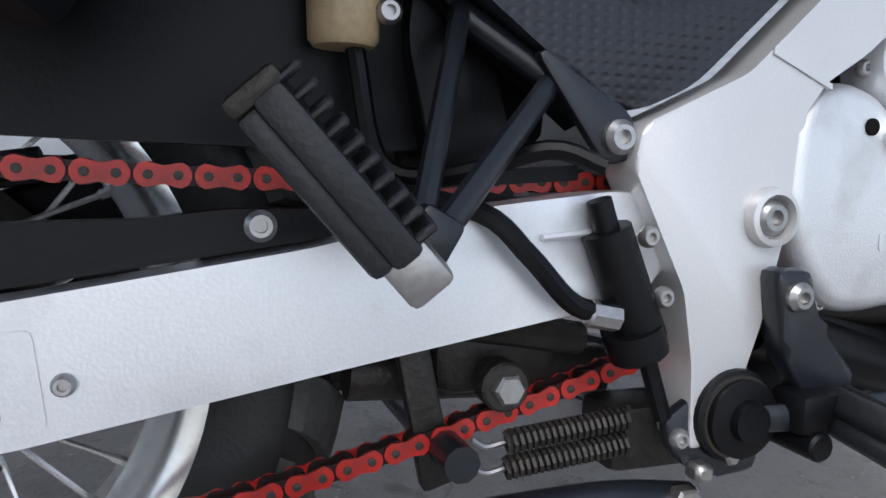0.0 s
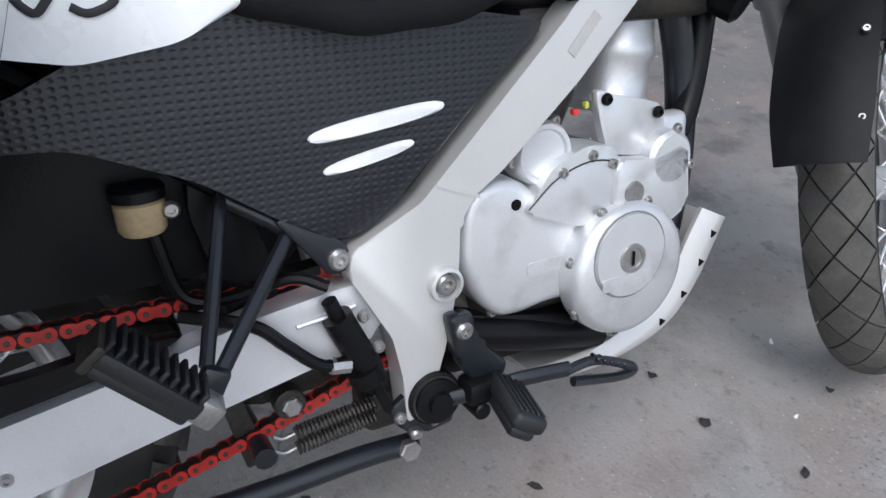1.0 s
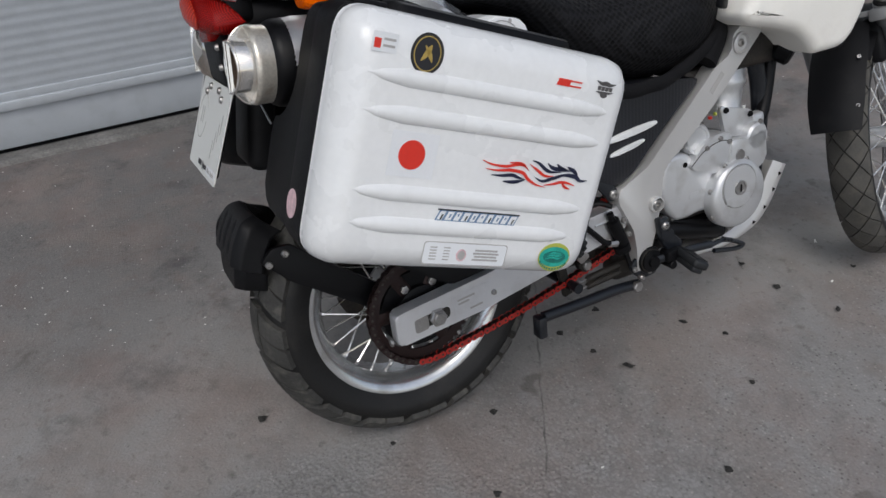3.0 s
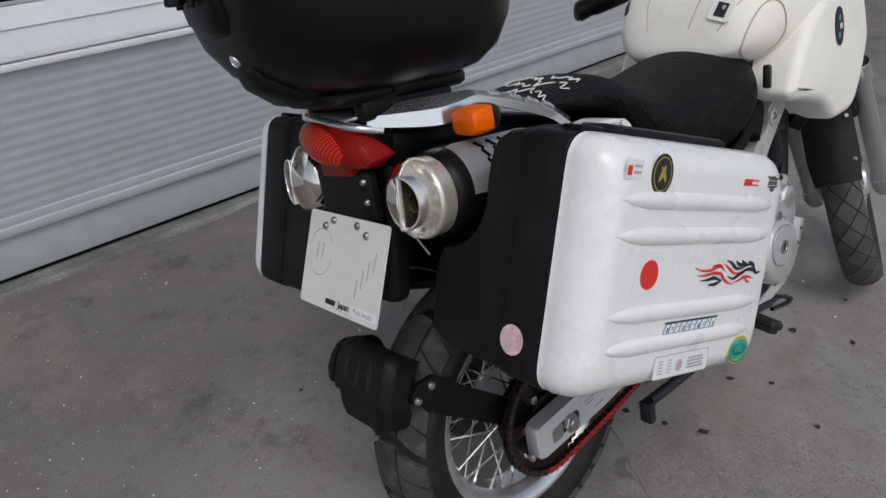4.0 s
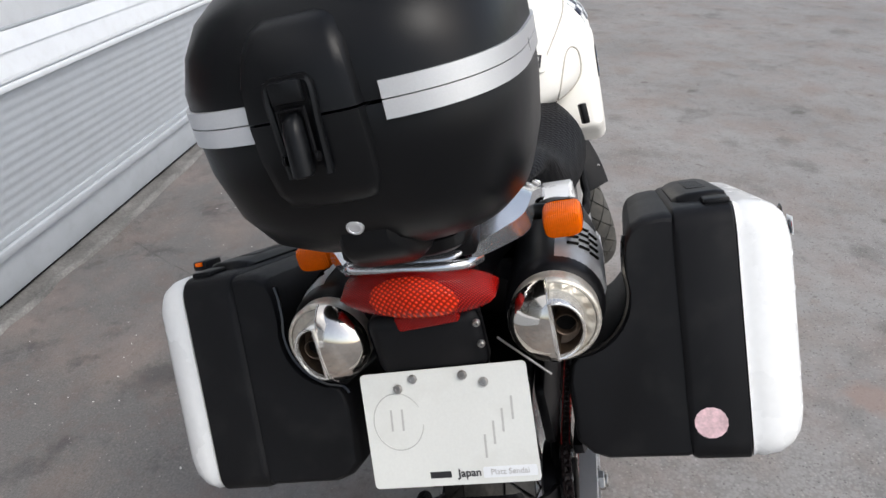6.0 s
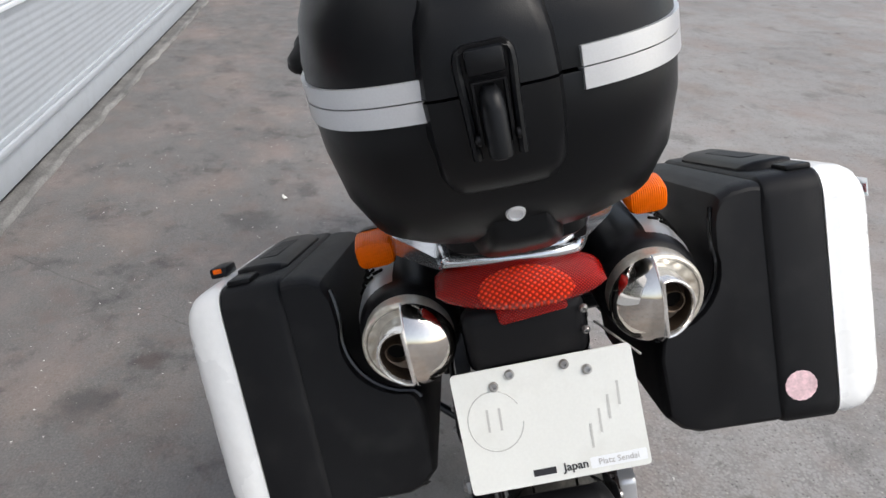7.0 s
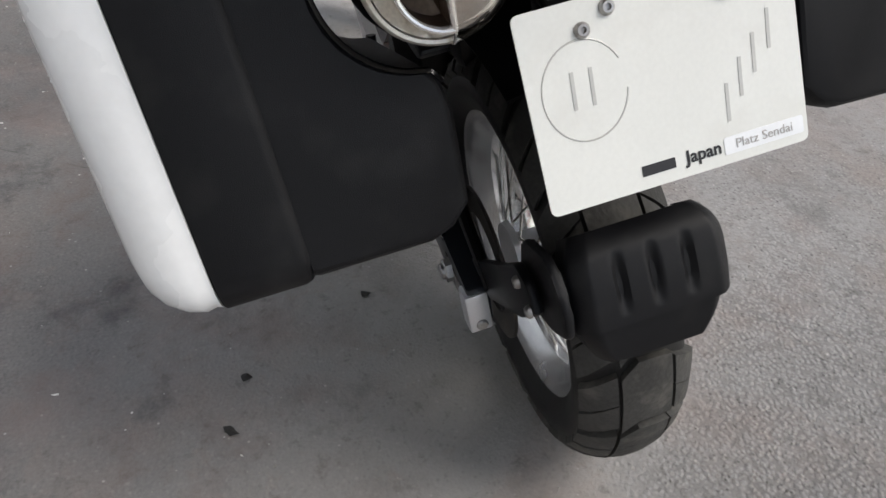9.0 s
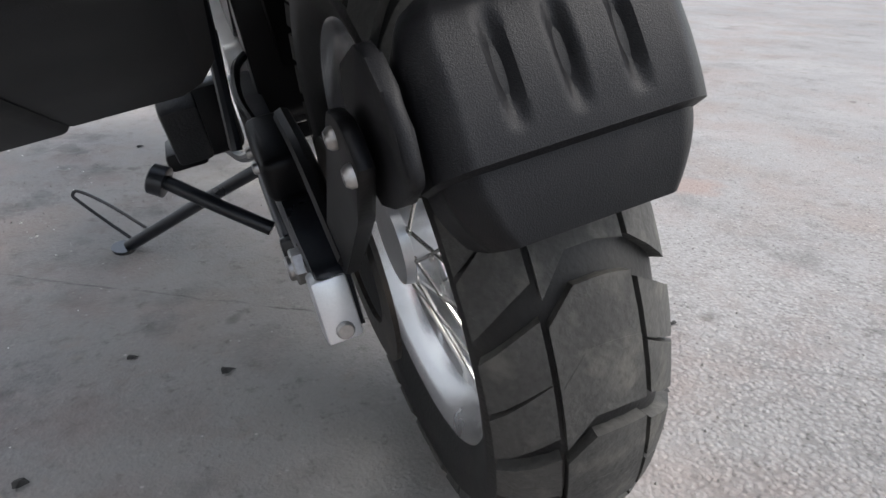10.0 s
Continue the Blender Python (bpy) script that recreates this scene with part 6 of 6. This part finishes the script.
# ---- luggage ----
def pannier_box(name, side, yc_out, seam, label):
    """Rigid case: black base with an exhaust recess, white ribbed lid; local x ahead, z up, y outward."""
    root = new(name)
    tilt_m = LEANED @ pose(-.036, 0, .725, 0, 19.5, 0)
    root.matrix_world = tilt_m @ pose(0, yc_out, 0, 2.2 if side < 0 else 0)
    tagged(root, label, "pannier")
    o = side  # outward direction in y
    A0, A1, B0, B1 = -.218, .250, -.178, .172
    L, Hh = -A0, B1
    flip = (lambda b: b) if side > 0 else mirrored
    # lid: lofted rounded rectangle, ribs across
    rings = []
    for y, k in ((-seam, 0), (.006 - seam, .0015), (.014 - seam, .0), (-.034, .0035), (-.018, .0115), (-.007, .022), (-.0015, .033), (0, .042)):
        rings.append([V((p[0], y, p[1])) for p in rounded([(A0 + k, B0 + k), (A1 - k, B0 + k), (A1 - k, B1 - k), (A0 + k, B1 - k)], .042, 6)])
    lid = part("lid", flip(skin(rings)), WHITE, root, "white painted lid with raised ribs")
    for z, x0, x1 in ((.094, -.188, .208), (.047, -.188, .210), (-.058, -.186, .206), (-.103, -.184, .196)):
        ribr = []
        for i in range(21):
            x = x0 + (x1 - x0) * i / 20
            k = min(1, i / 3, (20 - i) / 3) ** .5 + .02
            ribr.append([V((x, -.002 + (.0085 * k) * math.cos(a), z + .012 * k * math.sin(a))) for a in [radians(-90 + 180 * j / 8) for j in range(9)]] + [V((x, -.008, z + .010 * k)), V((x, -.008, z - .010 * k))])
        part("lid_rib", flip(skin(ribr)), WHITE, lid)
    rings = [[V((p[0], y, p[1])) for p in rounded([(A0 + .004, B0 + .004), (A1 - .004, B0 + .004), (A1 - .004, B1 - .004), (A0 + .004, B1 - .004)], .04, 5)] for y in (-.004 - seam, .003 - seam)]
    part("lid_seal", flip(skin(rings)), DARK, root, "black rubber seam")
    # base: outer tray, and an inner half set back and hollowed round the silencer
    rings = []
    for y, k in ((-.002 - seam, .001), (-.004 - seam, 0), (-.140, 0), (-.146, .0015), (-.150, .005), (-.150, .03)):
        rings.append([V((p[0], y, p[1])) for p in rounded([(A0 + k, B0 + k), (A1 - k, B0 + k), (A1 - k, B1 - k), (A0 + k, B1 - k)], .034, 6)])
    base = part("base", flip(skin(rings)), BLACK, root, "black textured plastic base", sharp=28)

    def section(k):
        """Outline across the inner half: depth inward and height."""
        pts = [(.148, .166), (.160, .168), (.186, .165), (.203, .156), (.211, .142), (.214, .125)]
        for i in range(9):
            a = radians(165 + 100 * i / 8)
            pts.append((.304 + .092 * math.cos(a), .068 + .092 * math.sin(a)))
        pts += [(.303, -.034), (.308, -.060), (.303, -.146), (.284, -.165), (.262, -.173), (.154, -.173), (.148, -.171)]
        c = V((.17, 0))
        return [c + (V(q) - c) * k for q in pts]
    rows = []
    for x, k in ((-L + .006, .93), (-L + .008, .955), (-L + .014, .980), (-L + .024, .996), (-L + .036, 1.0), (A1 - .03, 1.0), (A1 - .012, .985), (A1 - .002, .95)):
        rows.append([V((x, -max(.146, q.x), q.y)) for q in section(k)])
    part("inner_base", flip(skin(rows)), BLACK, root, "black inner half with a silencer recess", sharp=24)
    arc = [q for q in section(.993)[4:16]]
    part("recess_rim", flip(tube([(-L + .020, -q.x, q.y) for q in arc], .0045, 8, steps=2)), GLOSS, base, "glossy rim of the silencer recess")
    hd = part("handle", flip(skin([[V((x, y, z)) for x, z in rounded([(-.15 + k, Hh - .012), (.17 - k, Hh - .012), (.16 - k, Hh + h), (-.135 + k, Hh + h)], .006, 3)] for y, k, h in ((-.068, .02, .004), (-.072, .006, .010), (-.085, 0, .013), (-.122, 0, .012), (-.136, .008, .008), (-.142, .02, .003))])), DARK, root, "black carrying handle on the top edge", sharp=30)
    part("handle_gap", flip(block((.16, .03, .004), (.01, -.103, Hh + .0115), .002, 1)), BLACK, hd)
    part("latch", flip(block((.05, .034, .010), (-.17, -.090, Hh + .002), .004, 2)), DARK, root)
    return root, lid, flip


pan_r, lid_r, fl_r = pannier_box("pannier", -1, -.475, .071, "white-lidded black motorcycle pannier covered with stickers")
pan_l, lid_l, fl_l = pannier_box("pannier", 1, .466, .064, "white-lidded black motorcycle pannier")
clip = part("hinge_clip", fl_l(block((.050, .026, .016), (-.085, -.036, .181), .004, 2)), DARK, pan_l, "black corner clip")
part("clip_reflector", fl_l(block((.005, .012, .007), (-.1115, -.036, .184), .001, 1)), AMBER, clip, "small amber chip")


A_REAR = -.218
# stickers on the right lid: a along the case to the front, b up it
def stick(poly, mat, label="", lift=.0006, a=0, b=0):
    return part("sticker", flat_shape(poly, (a, -.0002, b), (1, 0, 0), (0, 0, 1), lift), mat, lid_r, label)


stick(rounded(bar_poly(.07, .062), .002, 2), STICK_WHITE, "white vinyl square", .0004, -.104, -.004)
stick(oval_poly(.0195, .0200, 40), STICK_RED, "round red sticker", .0012, -.106, -.004)


def flame(pts, w, mat, label=""):
    pts = spline([V((x, 0, z)) for x, z in pts], 5)
    left, right = [], []
    for i, p in enumerate(pts):
        d = (pts[min(i + 1, len(pts) - 1)] - pts[max(i - 1, 0)]).normalized()
        nrm = V((-d.z, 0, d.x))
        k = w * math.sin(math.pi * (i + .3) / (len(pts) - .4)) + .0002
        left.append(p + nrm * k), right.append(p - nrm * k)
    poly = [(p.x, p.z) for p in left + right[::-1]]
    bm = bmesh.new()
    lo = [[bm.verts.new((p.x, -.0004, p.z)) for p in row] for row in (left, right)]
    hi = [[bm.verts.new((p.x, -.0016, p.z)) for p in row] for row in (left, right)]
    for i in range(len(left) - 1):
        bm.faces.new((hi[0][i], hi[0][i + 1], hi[1][i + 1], hi[1][i]))
        for s in (0, 1):
            bm.faces.new((lo[s][i], lo[s][i + 1], hi[s][i + 1], hi[s][i]))
    return part("sticker", bm, mat, lid_r, label)


RED_STROKES = (((.006, -.001), (.022, -.006), (.043, -.007), (.060, -.003), (.071, -.004), (.079, -.010)), ((.014, -.013), (.031, -.014), (.051, -.012), (.070, -.014), (.081, -.023), (.095, -.030), (.111, -.033)),
               ((.047, -.001), (.065, -.001), (.075, -.006)), ((.078, 0), (.092, -.008), (.106, -.0155), (.120, -.015)), ((.108, -.030), (.123, -.027), (.135, -.023), (.148, -.024), (.159, -.027)), ((.137, -.024), (.143, -.030), (.152, -.033)))
NAVY_STROKES = (((.024, -.021), (.040, -.021), (.055, -.019), (.066, -.022), (.076, -.024)), ((.043, -.029), (.059, -.029), (.075, -.025)), ((.081, .0055), (.093, .002), (.105, -.006), (.115, -.009), (.131, -.008)), ((.106, .0035), (.117, -.003), (.133, -.004), (.146, -.005)),
                ((.1215, .004), (.130, -.002), (.141, -.004)), ((.140, .001), (.151, -.004), (.1595, -.010)), ((.1315, -.0135), (.144, -.012), (.157, -.013), (.166, -.0185), (.178, -.017)), ((.091, -.019), (.104, -.024), (.119, -.019), (.134, -.013), (.146, -.009)))
spread = lambda pts: [(.004 + (x - .006) * 1.12, z + .004 + .02 * (x - .09)) for x, z in pts]
for i, pts in enumerate(RED_STROKES):
    flame(spread(pts), .0022 if i == 1 else .0018, STICK_RED, "red wavy flame stripe sticker")
for i, pts in enumerate(NAVY_STROKES):
    flame(spread(pts), .0030 if i in (3, 5, 6) else .0023, STICK_NAVY, "navy spiked flame stripe sticker")
slant = lambda w, h, x, y: [(x - w / 2 - h * .2, y - h / 2), (x + w / 2 - h * .2, y - h / 2), (x + w / 2 + h * .2, y + h / 2), (x - w / 2 + h * .2, y + h / 2)]
stick(slant(.134, .015, .0185, -.0840), STICK_BLUE, "blue-grey lettered strip, illegible", .0004)
stick(slant(.138, .0020, .0205, -.0755), INK, "", .0008)
stick(slant(.136, .0030, .0160, -.0930), STICK_BLUE, "", .0008)
for i in range(10):
    stick(slant(.0085 + .0015 * (i % 2), .0125, -.0420 + .0134 * i, -.0840), STICK_WHITE, "", .0008)
    stick(slant(.0026, .0075 - .002 * (i % 3), -.0415 + .0134 * i, -.0840 + .002 * (i % 3 - 1)), STICK_BLUE if i % 3 else INK, "", .0012)
stick(rounded(bar_poly(.142, .035), .006, 3), STICK_GREY, "pale label with grey border", .0004, .0115, -.1405)
stick(rounded(bar_poly(.139, .032), .005, 3), STICK_WHITE, "", .0008, .0115, -.1405)
for x, w in ((-.043, .011), (-.021, .010)):
    for k in range(5):
        stick(bar_poly(w, .0018), STICK_GREY, "", .0012, x, -.1495 + .0045 * k)
stick(oval_poly(.0085, .0095, 20), STICK_PINK, "", .0012, .004, -.1420)
stick(oval_poly(.0060, .0070, 16), STICK_GREY, "", .0016, .004, -.1420)
for k in range(4):
    stick(bar_poly(.044 - .005 * (k % 2), .0030), STICK_GREY, "", .0012, .046, -.1480 + .0048 * k)
stick(oval_poly(.0300, .0230, 40, jag=.015), STICK_YEL, "oval teal and yellow sticker", .0004, .173, -.138)
stick(oval_poly(.0285, .0165, 40), STICK_TEAL, "", .0008, .173, -.1375)
stick(oval_poly(.0215, .0100, 30), TEAL_DARK, "", .0012, .173, -.1375)
for k in range(3):
    flame([(.155 + .003 * k, -.1415 + .004 * k), (.169, -.1385 + .004 * k), (.181, -.140 + .004 * k), (.189 - .002 * k, -.136 + .003 * k)], .0014, STICK_TEAL)
for i in range(12):
    a = radians(205 + 11.5 * i)
    stick(bar_poly(.0028, .0032), TEAL_DARK, "", .0012, .173 + .0275 * math.cos(a), -.138 + .0198 * math.sin(a))
stick(slant(.022, .010, .110, .1260), STICK_RED, "small red strip sticker", .0006)
stick(slant(.042, .0022, .120, .1295), STICK_RED, "", .0008)
stick(slant(.042, .0022, .120, .1225), STICK_RED, "", .0008)
emb = .185, .128
flame([(emb[0] - .018, emb[1] + .010), (emb[0] - .008, emb[1] + .0065), (emb[0], emb[1] + .0075), (emb[0] + .008, emb[1] + .006), (emb[0] + .018, emb[1] + .0085)], .0030, EMBLEM, "dark winged emblem sticker")
for k in range(4):
    stick(bar_poly(.0055, .0060), EMBLEM, "", .0006, emb[0] - .0105 + .007 * k, emb[1] - .0005)
flame([(emb[0] - .016, emb[1] - .0055), (emb[0] - .006, emb[1] - .0065), (emb[0] + .006, emb[1] - .0062), (emb[0] + .016, emb[1] - .0045)], .0018, EMBLEM)
stick(oval_poly(.0065, .0040, 16), EMBLEM, "", .0006, emb[0], emb[1] - .0098)
stick(bar_poly(.028, .0035), STICK_GREY, "", .0004, emb[0], emb[1] + .0005)
stick(oval_poly(.0235, .0265, 36), INK, "round black sticker with gold mark", .0006, -.112, .128)
stick(oval_poly(.0195, .0225, 32), GOLD, "", .0008, -.112, .128)
stick(oval_poly(.0180, .0210, 32), INK, "", .0010, -.112, .128)
flame([(-.120, .118), (-.112, .130), (-.108, .140)], .0035, GOLD)
flame([(-.104, .118), (-.109, .128), (-.117, .138)], .0028, GOLD)
stick(bar_poly(.034, .024), STICK_WHITE, "small pale label", .0004, -.172, .132)
stick(bar_poly(.009, .012), STICK_RED, "", .0008, -.182, .130)
for k in range(2):
    stick(bar_poly(.016, .003), STICK_GREY, "", .0008, -.166, .128 + .008 * k)
part("sticker", flat_shape(oval_poly(.021, .021, 32, jag=.035), (A_REAR - .0004, .122, -.118), (0, -1, 0), (0, 0, 1), .0008), STICK_PINK, pan_r, "round pink flower sticker")


def build_top_case():
    """Rounded top box: shell, lid, silver band, latch panel, lock."""
    root = new("top_case")
    root.matrix_world = LEANED @ pose(-.186, -.004, 1.214, 0, 4, 0)
    tagged(root, "black top case with a silver band on a rack", "top case")

    def ring(z, a, b, power=3.0, dx=0.0):
        return oval((dx, 0, z), (a, 0, 0), (0, b, 0), 72, power)
    low = [ring(z, a, b, p, dx) for z, a, b, p, dx in ((-.192, .095, .088, 2.6, .020), (-.189, .130, .112, 2.7, .018), (-.178, .168, .142, 2.9, .015), (-.152, .203, .166, 3.1, .010), (-.108, .230, .181, 3.2, .004), (-.05, .243, .188, 3.4, 0), (0, .247, .190, 3.4, 0), (.002, .246, .189, 3.4, 0))]
    body = part("shell", skin(low), TOPBLACK, root, "black plastic lower shell", sharp=60)
    hi = [ring(z, a, b, p, dx) for z, a, b, p, dx in ((.006, .246, .189, 3.4, 0), (.04, .245, .188, 3.4, 0), (.075, .234, .183, 3.2, .002), (.105, .217, .171, 3, .006), (.13, .186, .148, 2.8, .012), (.147, .141, .113, 2.6, .018), (.156, .084, .068, 2.4, .02), (.158, .03, .03, 2.2, .02))]
    lid = part("lid", skin(hi), TOPBLACK, root, "black domed lid", sharp=60)
    for z0, z1 in ((-.014, .0045), (.0058, .023)):
        pts0, pts1 = ring(z0, .2495, .1925, 3.4), ring(z1, .2495, .1925, 3.4)
        inn0, inn1 = ring(z0, .240, .183, 3.4), ring(z1, .240, .183, 3.4)
        keep = [i for i in range(72) if not (pts0[i].x < 0 and abs(pts0[i].y - .010) < .056)]
        start = next(k for k in range(len(keep)) if (keep[k] - keep[k - 1]) % 72 != 1)
        keep = keep[start:] + keep[:start]
        part("silver_band", skin([[pts0[i], pts1[i], inn1[i], inn0[i]] for i in keep]), BAND, body if z0 < 0 else lid, "silver trim band", sharp=50)
    # latch panel at the back, split at the lid's seam
    def panel(levels):
        rings = []
        for z, out, w in levels:
            out += .010
            rings.append([V((x, y, z)) for x, y in ((-.17, w + .014), (-out + .016, w + .010), (-out + .004, w + .004), (-out, w - .006), (-out - .002, .010), (-out, -w + .026), (-out + .004, -w + .016), (-out + .016, -w + .010), (-.16, -w + .006))])
        return skin(rings)
    housing = part("latch_housing", panel(((-.096, .214, .046), (-.088, .228, .052), (-.070, .240, .058), (-.03, .2475, .062), (.0035, .249, .062))), TOPBLACK, body, "raised black latch panel", sharp=35)
    part("latch_cap", panel(((.0062, .249, .062), (.040, .247, .060), (.066, .239, .055), (.086, .224, .048), (.096, .208, .040))), TOPBLACK, lid, "raised black latch cover", sharp=35)
    # bail and lever, set a little to one side on the panel
    at_l = pose(-.002, .012, -.006) @ Matrix.Diagonal((1, .82, 1, 1))
    part("latch_frame", moved(tube([(-.263, .025, -.044), (-.262, .0275, .006), (-.260, .029, .037), (-.258, .022, .046), (-.258, -.018, .046), (-.260, -.026, .037), (-.262, -.0245, .006), (-.263, -.023, -.044)], .0052, 8, steps=3), at_l), TOPBLACK, housing, "matte black latch bail")
    part("latch_recess", moved(skin([[V((x + (q[1] * -.05), q[0], q[1])) for q in rounded([(-.021, -.036), (.023, -.036), (.026, .052), (-.024, .052)], .006, 3)] for x in (-.248, -.2605)]), at_l), DARK, housing)
    part("lever_frame", moved(tube([(-.270, .0175, -.030), (-.268, .018, .022), (-.268, -.015, .022), (-.270, -.0145, -.030)], .0026, 6, smooth=False), at_l), DARK, housing)
    part("latch_lever", moved(skin([oval((x, .0015, z), (.013 * k, 0, 0), (0, .0125 * k, 0), 20, 2.6) for x, z, k in ((-.277, -.040, .80), (-.2775, -.038, .98), (-.277, -.034, 1.0), (-.273, .000, 1.0), (-.269, .012, .9), (-.265, .018, .5))]), at_l), TOPBLACK, housing, "black latch lever")
    part("latch_pad", moved(block((.010, .040, .022), (-.2655, .0015, .038), .004, 2), at_l), TOPBLACK, housing)
    for y in (-.019, .022):
        part("latch_pivot", moved(disc(.005, .006, (-.274, y - .003, -.024), (0, 1, 0), 10), at_l), DARK, housing)
    part("lock", lathe([(-.016, .0100), (.003, .0100), (.005, .0092), (.006, .0068), (.0045, .0064), (.0045, .0002)], (-.2105, .006, -.1260), (-.93, 0, -.36), 28), ALLOY, body, "round metal lock")
    part("lock_tongue", skin([oval((x, .002, z), (0, w, 0), (0, 0, h), 20, 4) for x, z, w, h in ((-.204, -.136, .026, .022), (-.196, -.144, .034, .028), (-.15, -.172, .048, .030), (-.06, -.180, .060, .028))]), TOPBLACK, body, "black lock tongue under the shell", sharp=40)
    rack = part("rack_plate", skin([oval((.02, 0, z), (a, 0, 0), (0, b, 0), 32, 5) for z, a, b in ((-.212, .135, .082), (-.206, .142, .088), (-.192, .142, .088), (-.182, .13, .080))]), DARK, root, "black plastic mounting plate", sharp=50)
    part("rack_catch", block((.085, .016, .014), (.030, -.085, -.196), .003, 2), BLACK, rack)
    for side in (-1, 1):
        part("rack_foot", block((.18, .03, .034), (.02, side * .07, -.222), .008, 2), DARK, rack)
    return root


build_top_case()


# ---- litter and grit on the yard ----
def crumb_mesh(name, seed, mat):
    rnd = random.Random(seed)
    n = 9
    bm = bmesh.new()
    rim = [bm.verts.new((math.cos(2 * math.pi * i / n) * rnd.uniform(.35, 1), math.sin(2 * math.pi * i / n) * rnd.uniform(.25, .75), rnd.uniform(.0, .25))) for i in range(n)]
    mid = bm.verts.new((0, 0, .35))
    low = bm.verts.new((0, 0, -.02))
    for i in range(n):
        bm.faces.new((rim[i], rim[(i + 1) % n], mid)), bm.faces.new((rim[(i + 1) % n], rim[i], low))
    me = bpy.data.meshes.new(name)
    bm.to_mesh(me)
    bm.free()
    me.materials.append(mat)
    return me


crumbs = [crumb_mesh("leaf_scrap", s, LITTER) for s in range(4)]
spots = [(-.339, .150, .013), (.146, -.084, .012), (.523, -.114, .014), (1.097, -.063, .013), (.273, .292, .012), (.104, .532, .012), (-.006, .565, .013), (.441, .067, .012),
         (.476, -.031, .010), (.581, .098, .013), (.759, -.051, .011), (.825, -.140, .010), (1.093, .063, .011), (1.373, -.099, .010), (1.169, -.212, .011), (.507, -.465, .012), (.036, -.281, .011), (-.100, -.058, .008),
         (.20, -.42, .008), (.75, -.30, .009), (.35, .42, .009), (-.15, .72, .008), (1.7, -.35, .012), (1.55, .42, .011), (5.15, .85, .05), (5.54, .66, .05), (5.06, .69, .06)]
for i, (x, y, r) in enumerate(spots):
    ob = new("leaf_scrap", crumbs[i % 4])
    ob.matrix_world = pose(x, y, .002, 0, 0, i * 67) @ Matrix.Diagonal((r * 1.3, r * 1.3, r, 1))
    tagged(ob, "small black dried leaf scrap lying on the asphalt", "leaf", "leaf scraps on the yard")
scrap_me = crumb_mesh("paper_scrap", 11, PAPER)
for x, y, r, a in ((1.381, .04, .019, 40), (1.258, -.12, .014, 10), (1.915, .85, .048, 20), (.272, -.331, .009, 0), (.22, .964, .010, 30), (.13, .832, .012, 80), (-.2, 1.5, .014, 50)):
    ob = new("paper_scrap", scrap_me)
    ob.matrix_world = pose(x, y, .002, 0, 0, a) @ Matrix.Diagonal((r, r * .45, r * .5, 1))
    tagged(ob, "scrap of white paper lying on the asphalt", "litter", "paper scraps on the yard")
rnd = random.Random(5)
verts, faces = [], []
for i in range(5200):
    x, y = rnd.uniform(-1.6, 4.5), rnd.uniform(-2.2, 1.8)
    r = rnd.uniform(.0009, .0030) * (1.5 if y < .1 and rnd.random() < .25 else 1)
    k = len(verts)
    a = rnd.uniform(0, 6)
    for j in range(4):
        verts.append((x + r * math.cos(a + j * 1.57), y + r * rnd.uniform(.6, 1) * math.sin(a + j * 1.57), -.002))
    verts.append((x, y, r * rnd.uniform(.5, 1)))
    faces += [(k, k + 1, k + 4), (k + 1, k + 2, k + 4), (k + 2, k + 3, k + 4), (k + 3, k, k + 4)]
me = bpy.data.meshes.new("grit")
me.from_pydata(verts, [], faces)
me.materials.append(PEBBLE)
tagged(new("grit", me), "scattered pale grit on the asphalt", "grit", kind="stuff")

rnd = random.Random(21)
verts, faces = [], []
for i in range(420):
    x, y = rnd.uniform(-1.2, 3.2), rnd.uniform(.5, 1.78)
    r = rnd.uniform(.0015, .0050)
    a, k, w = rnd.uniform(0, 6), len(verts), rnd.uniform(.3, .8)
    u, v = (math.cos(a) * r, math.sin(a) * r), (-math.sin(a) * r * w, math.cos(a) * r * w)
    for p, q in ((1, 0), (0, 1), (-1, 0), (0, -1)):
        verts.append((x + p * u[0] + q * v[0], y + p * u[1] + q * v[1], -.001))
    verts.append((x, y, r * rnd.uniform(.3, .6)))
    faces += [(k, k + 1, k + 4), (k + 1, k + 2, k + 4), (k + 2, k + 3, k + 4), (k + 3, k, k + 4)]
me = bpy.data.meshes.new("pale_chips")
me.from_pydata(verts, [], faces)
me.materials.append(CHIP)
tagged(new("pale_chips", me), "scattered pale chips on the dark strip by the wall", "chips", kind="stuff")
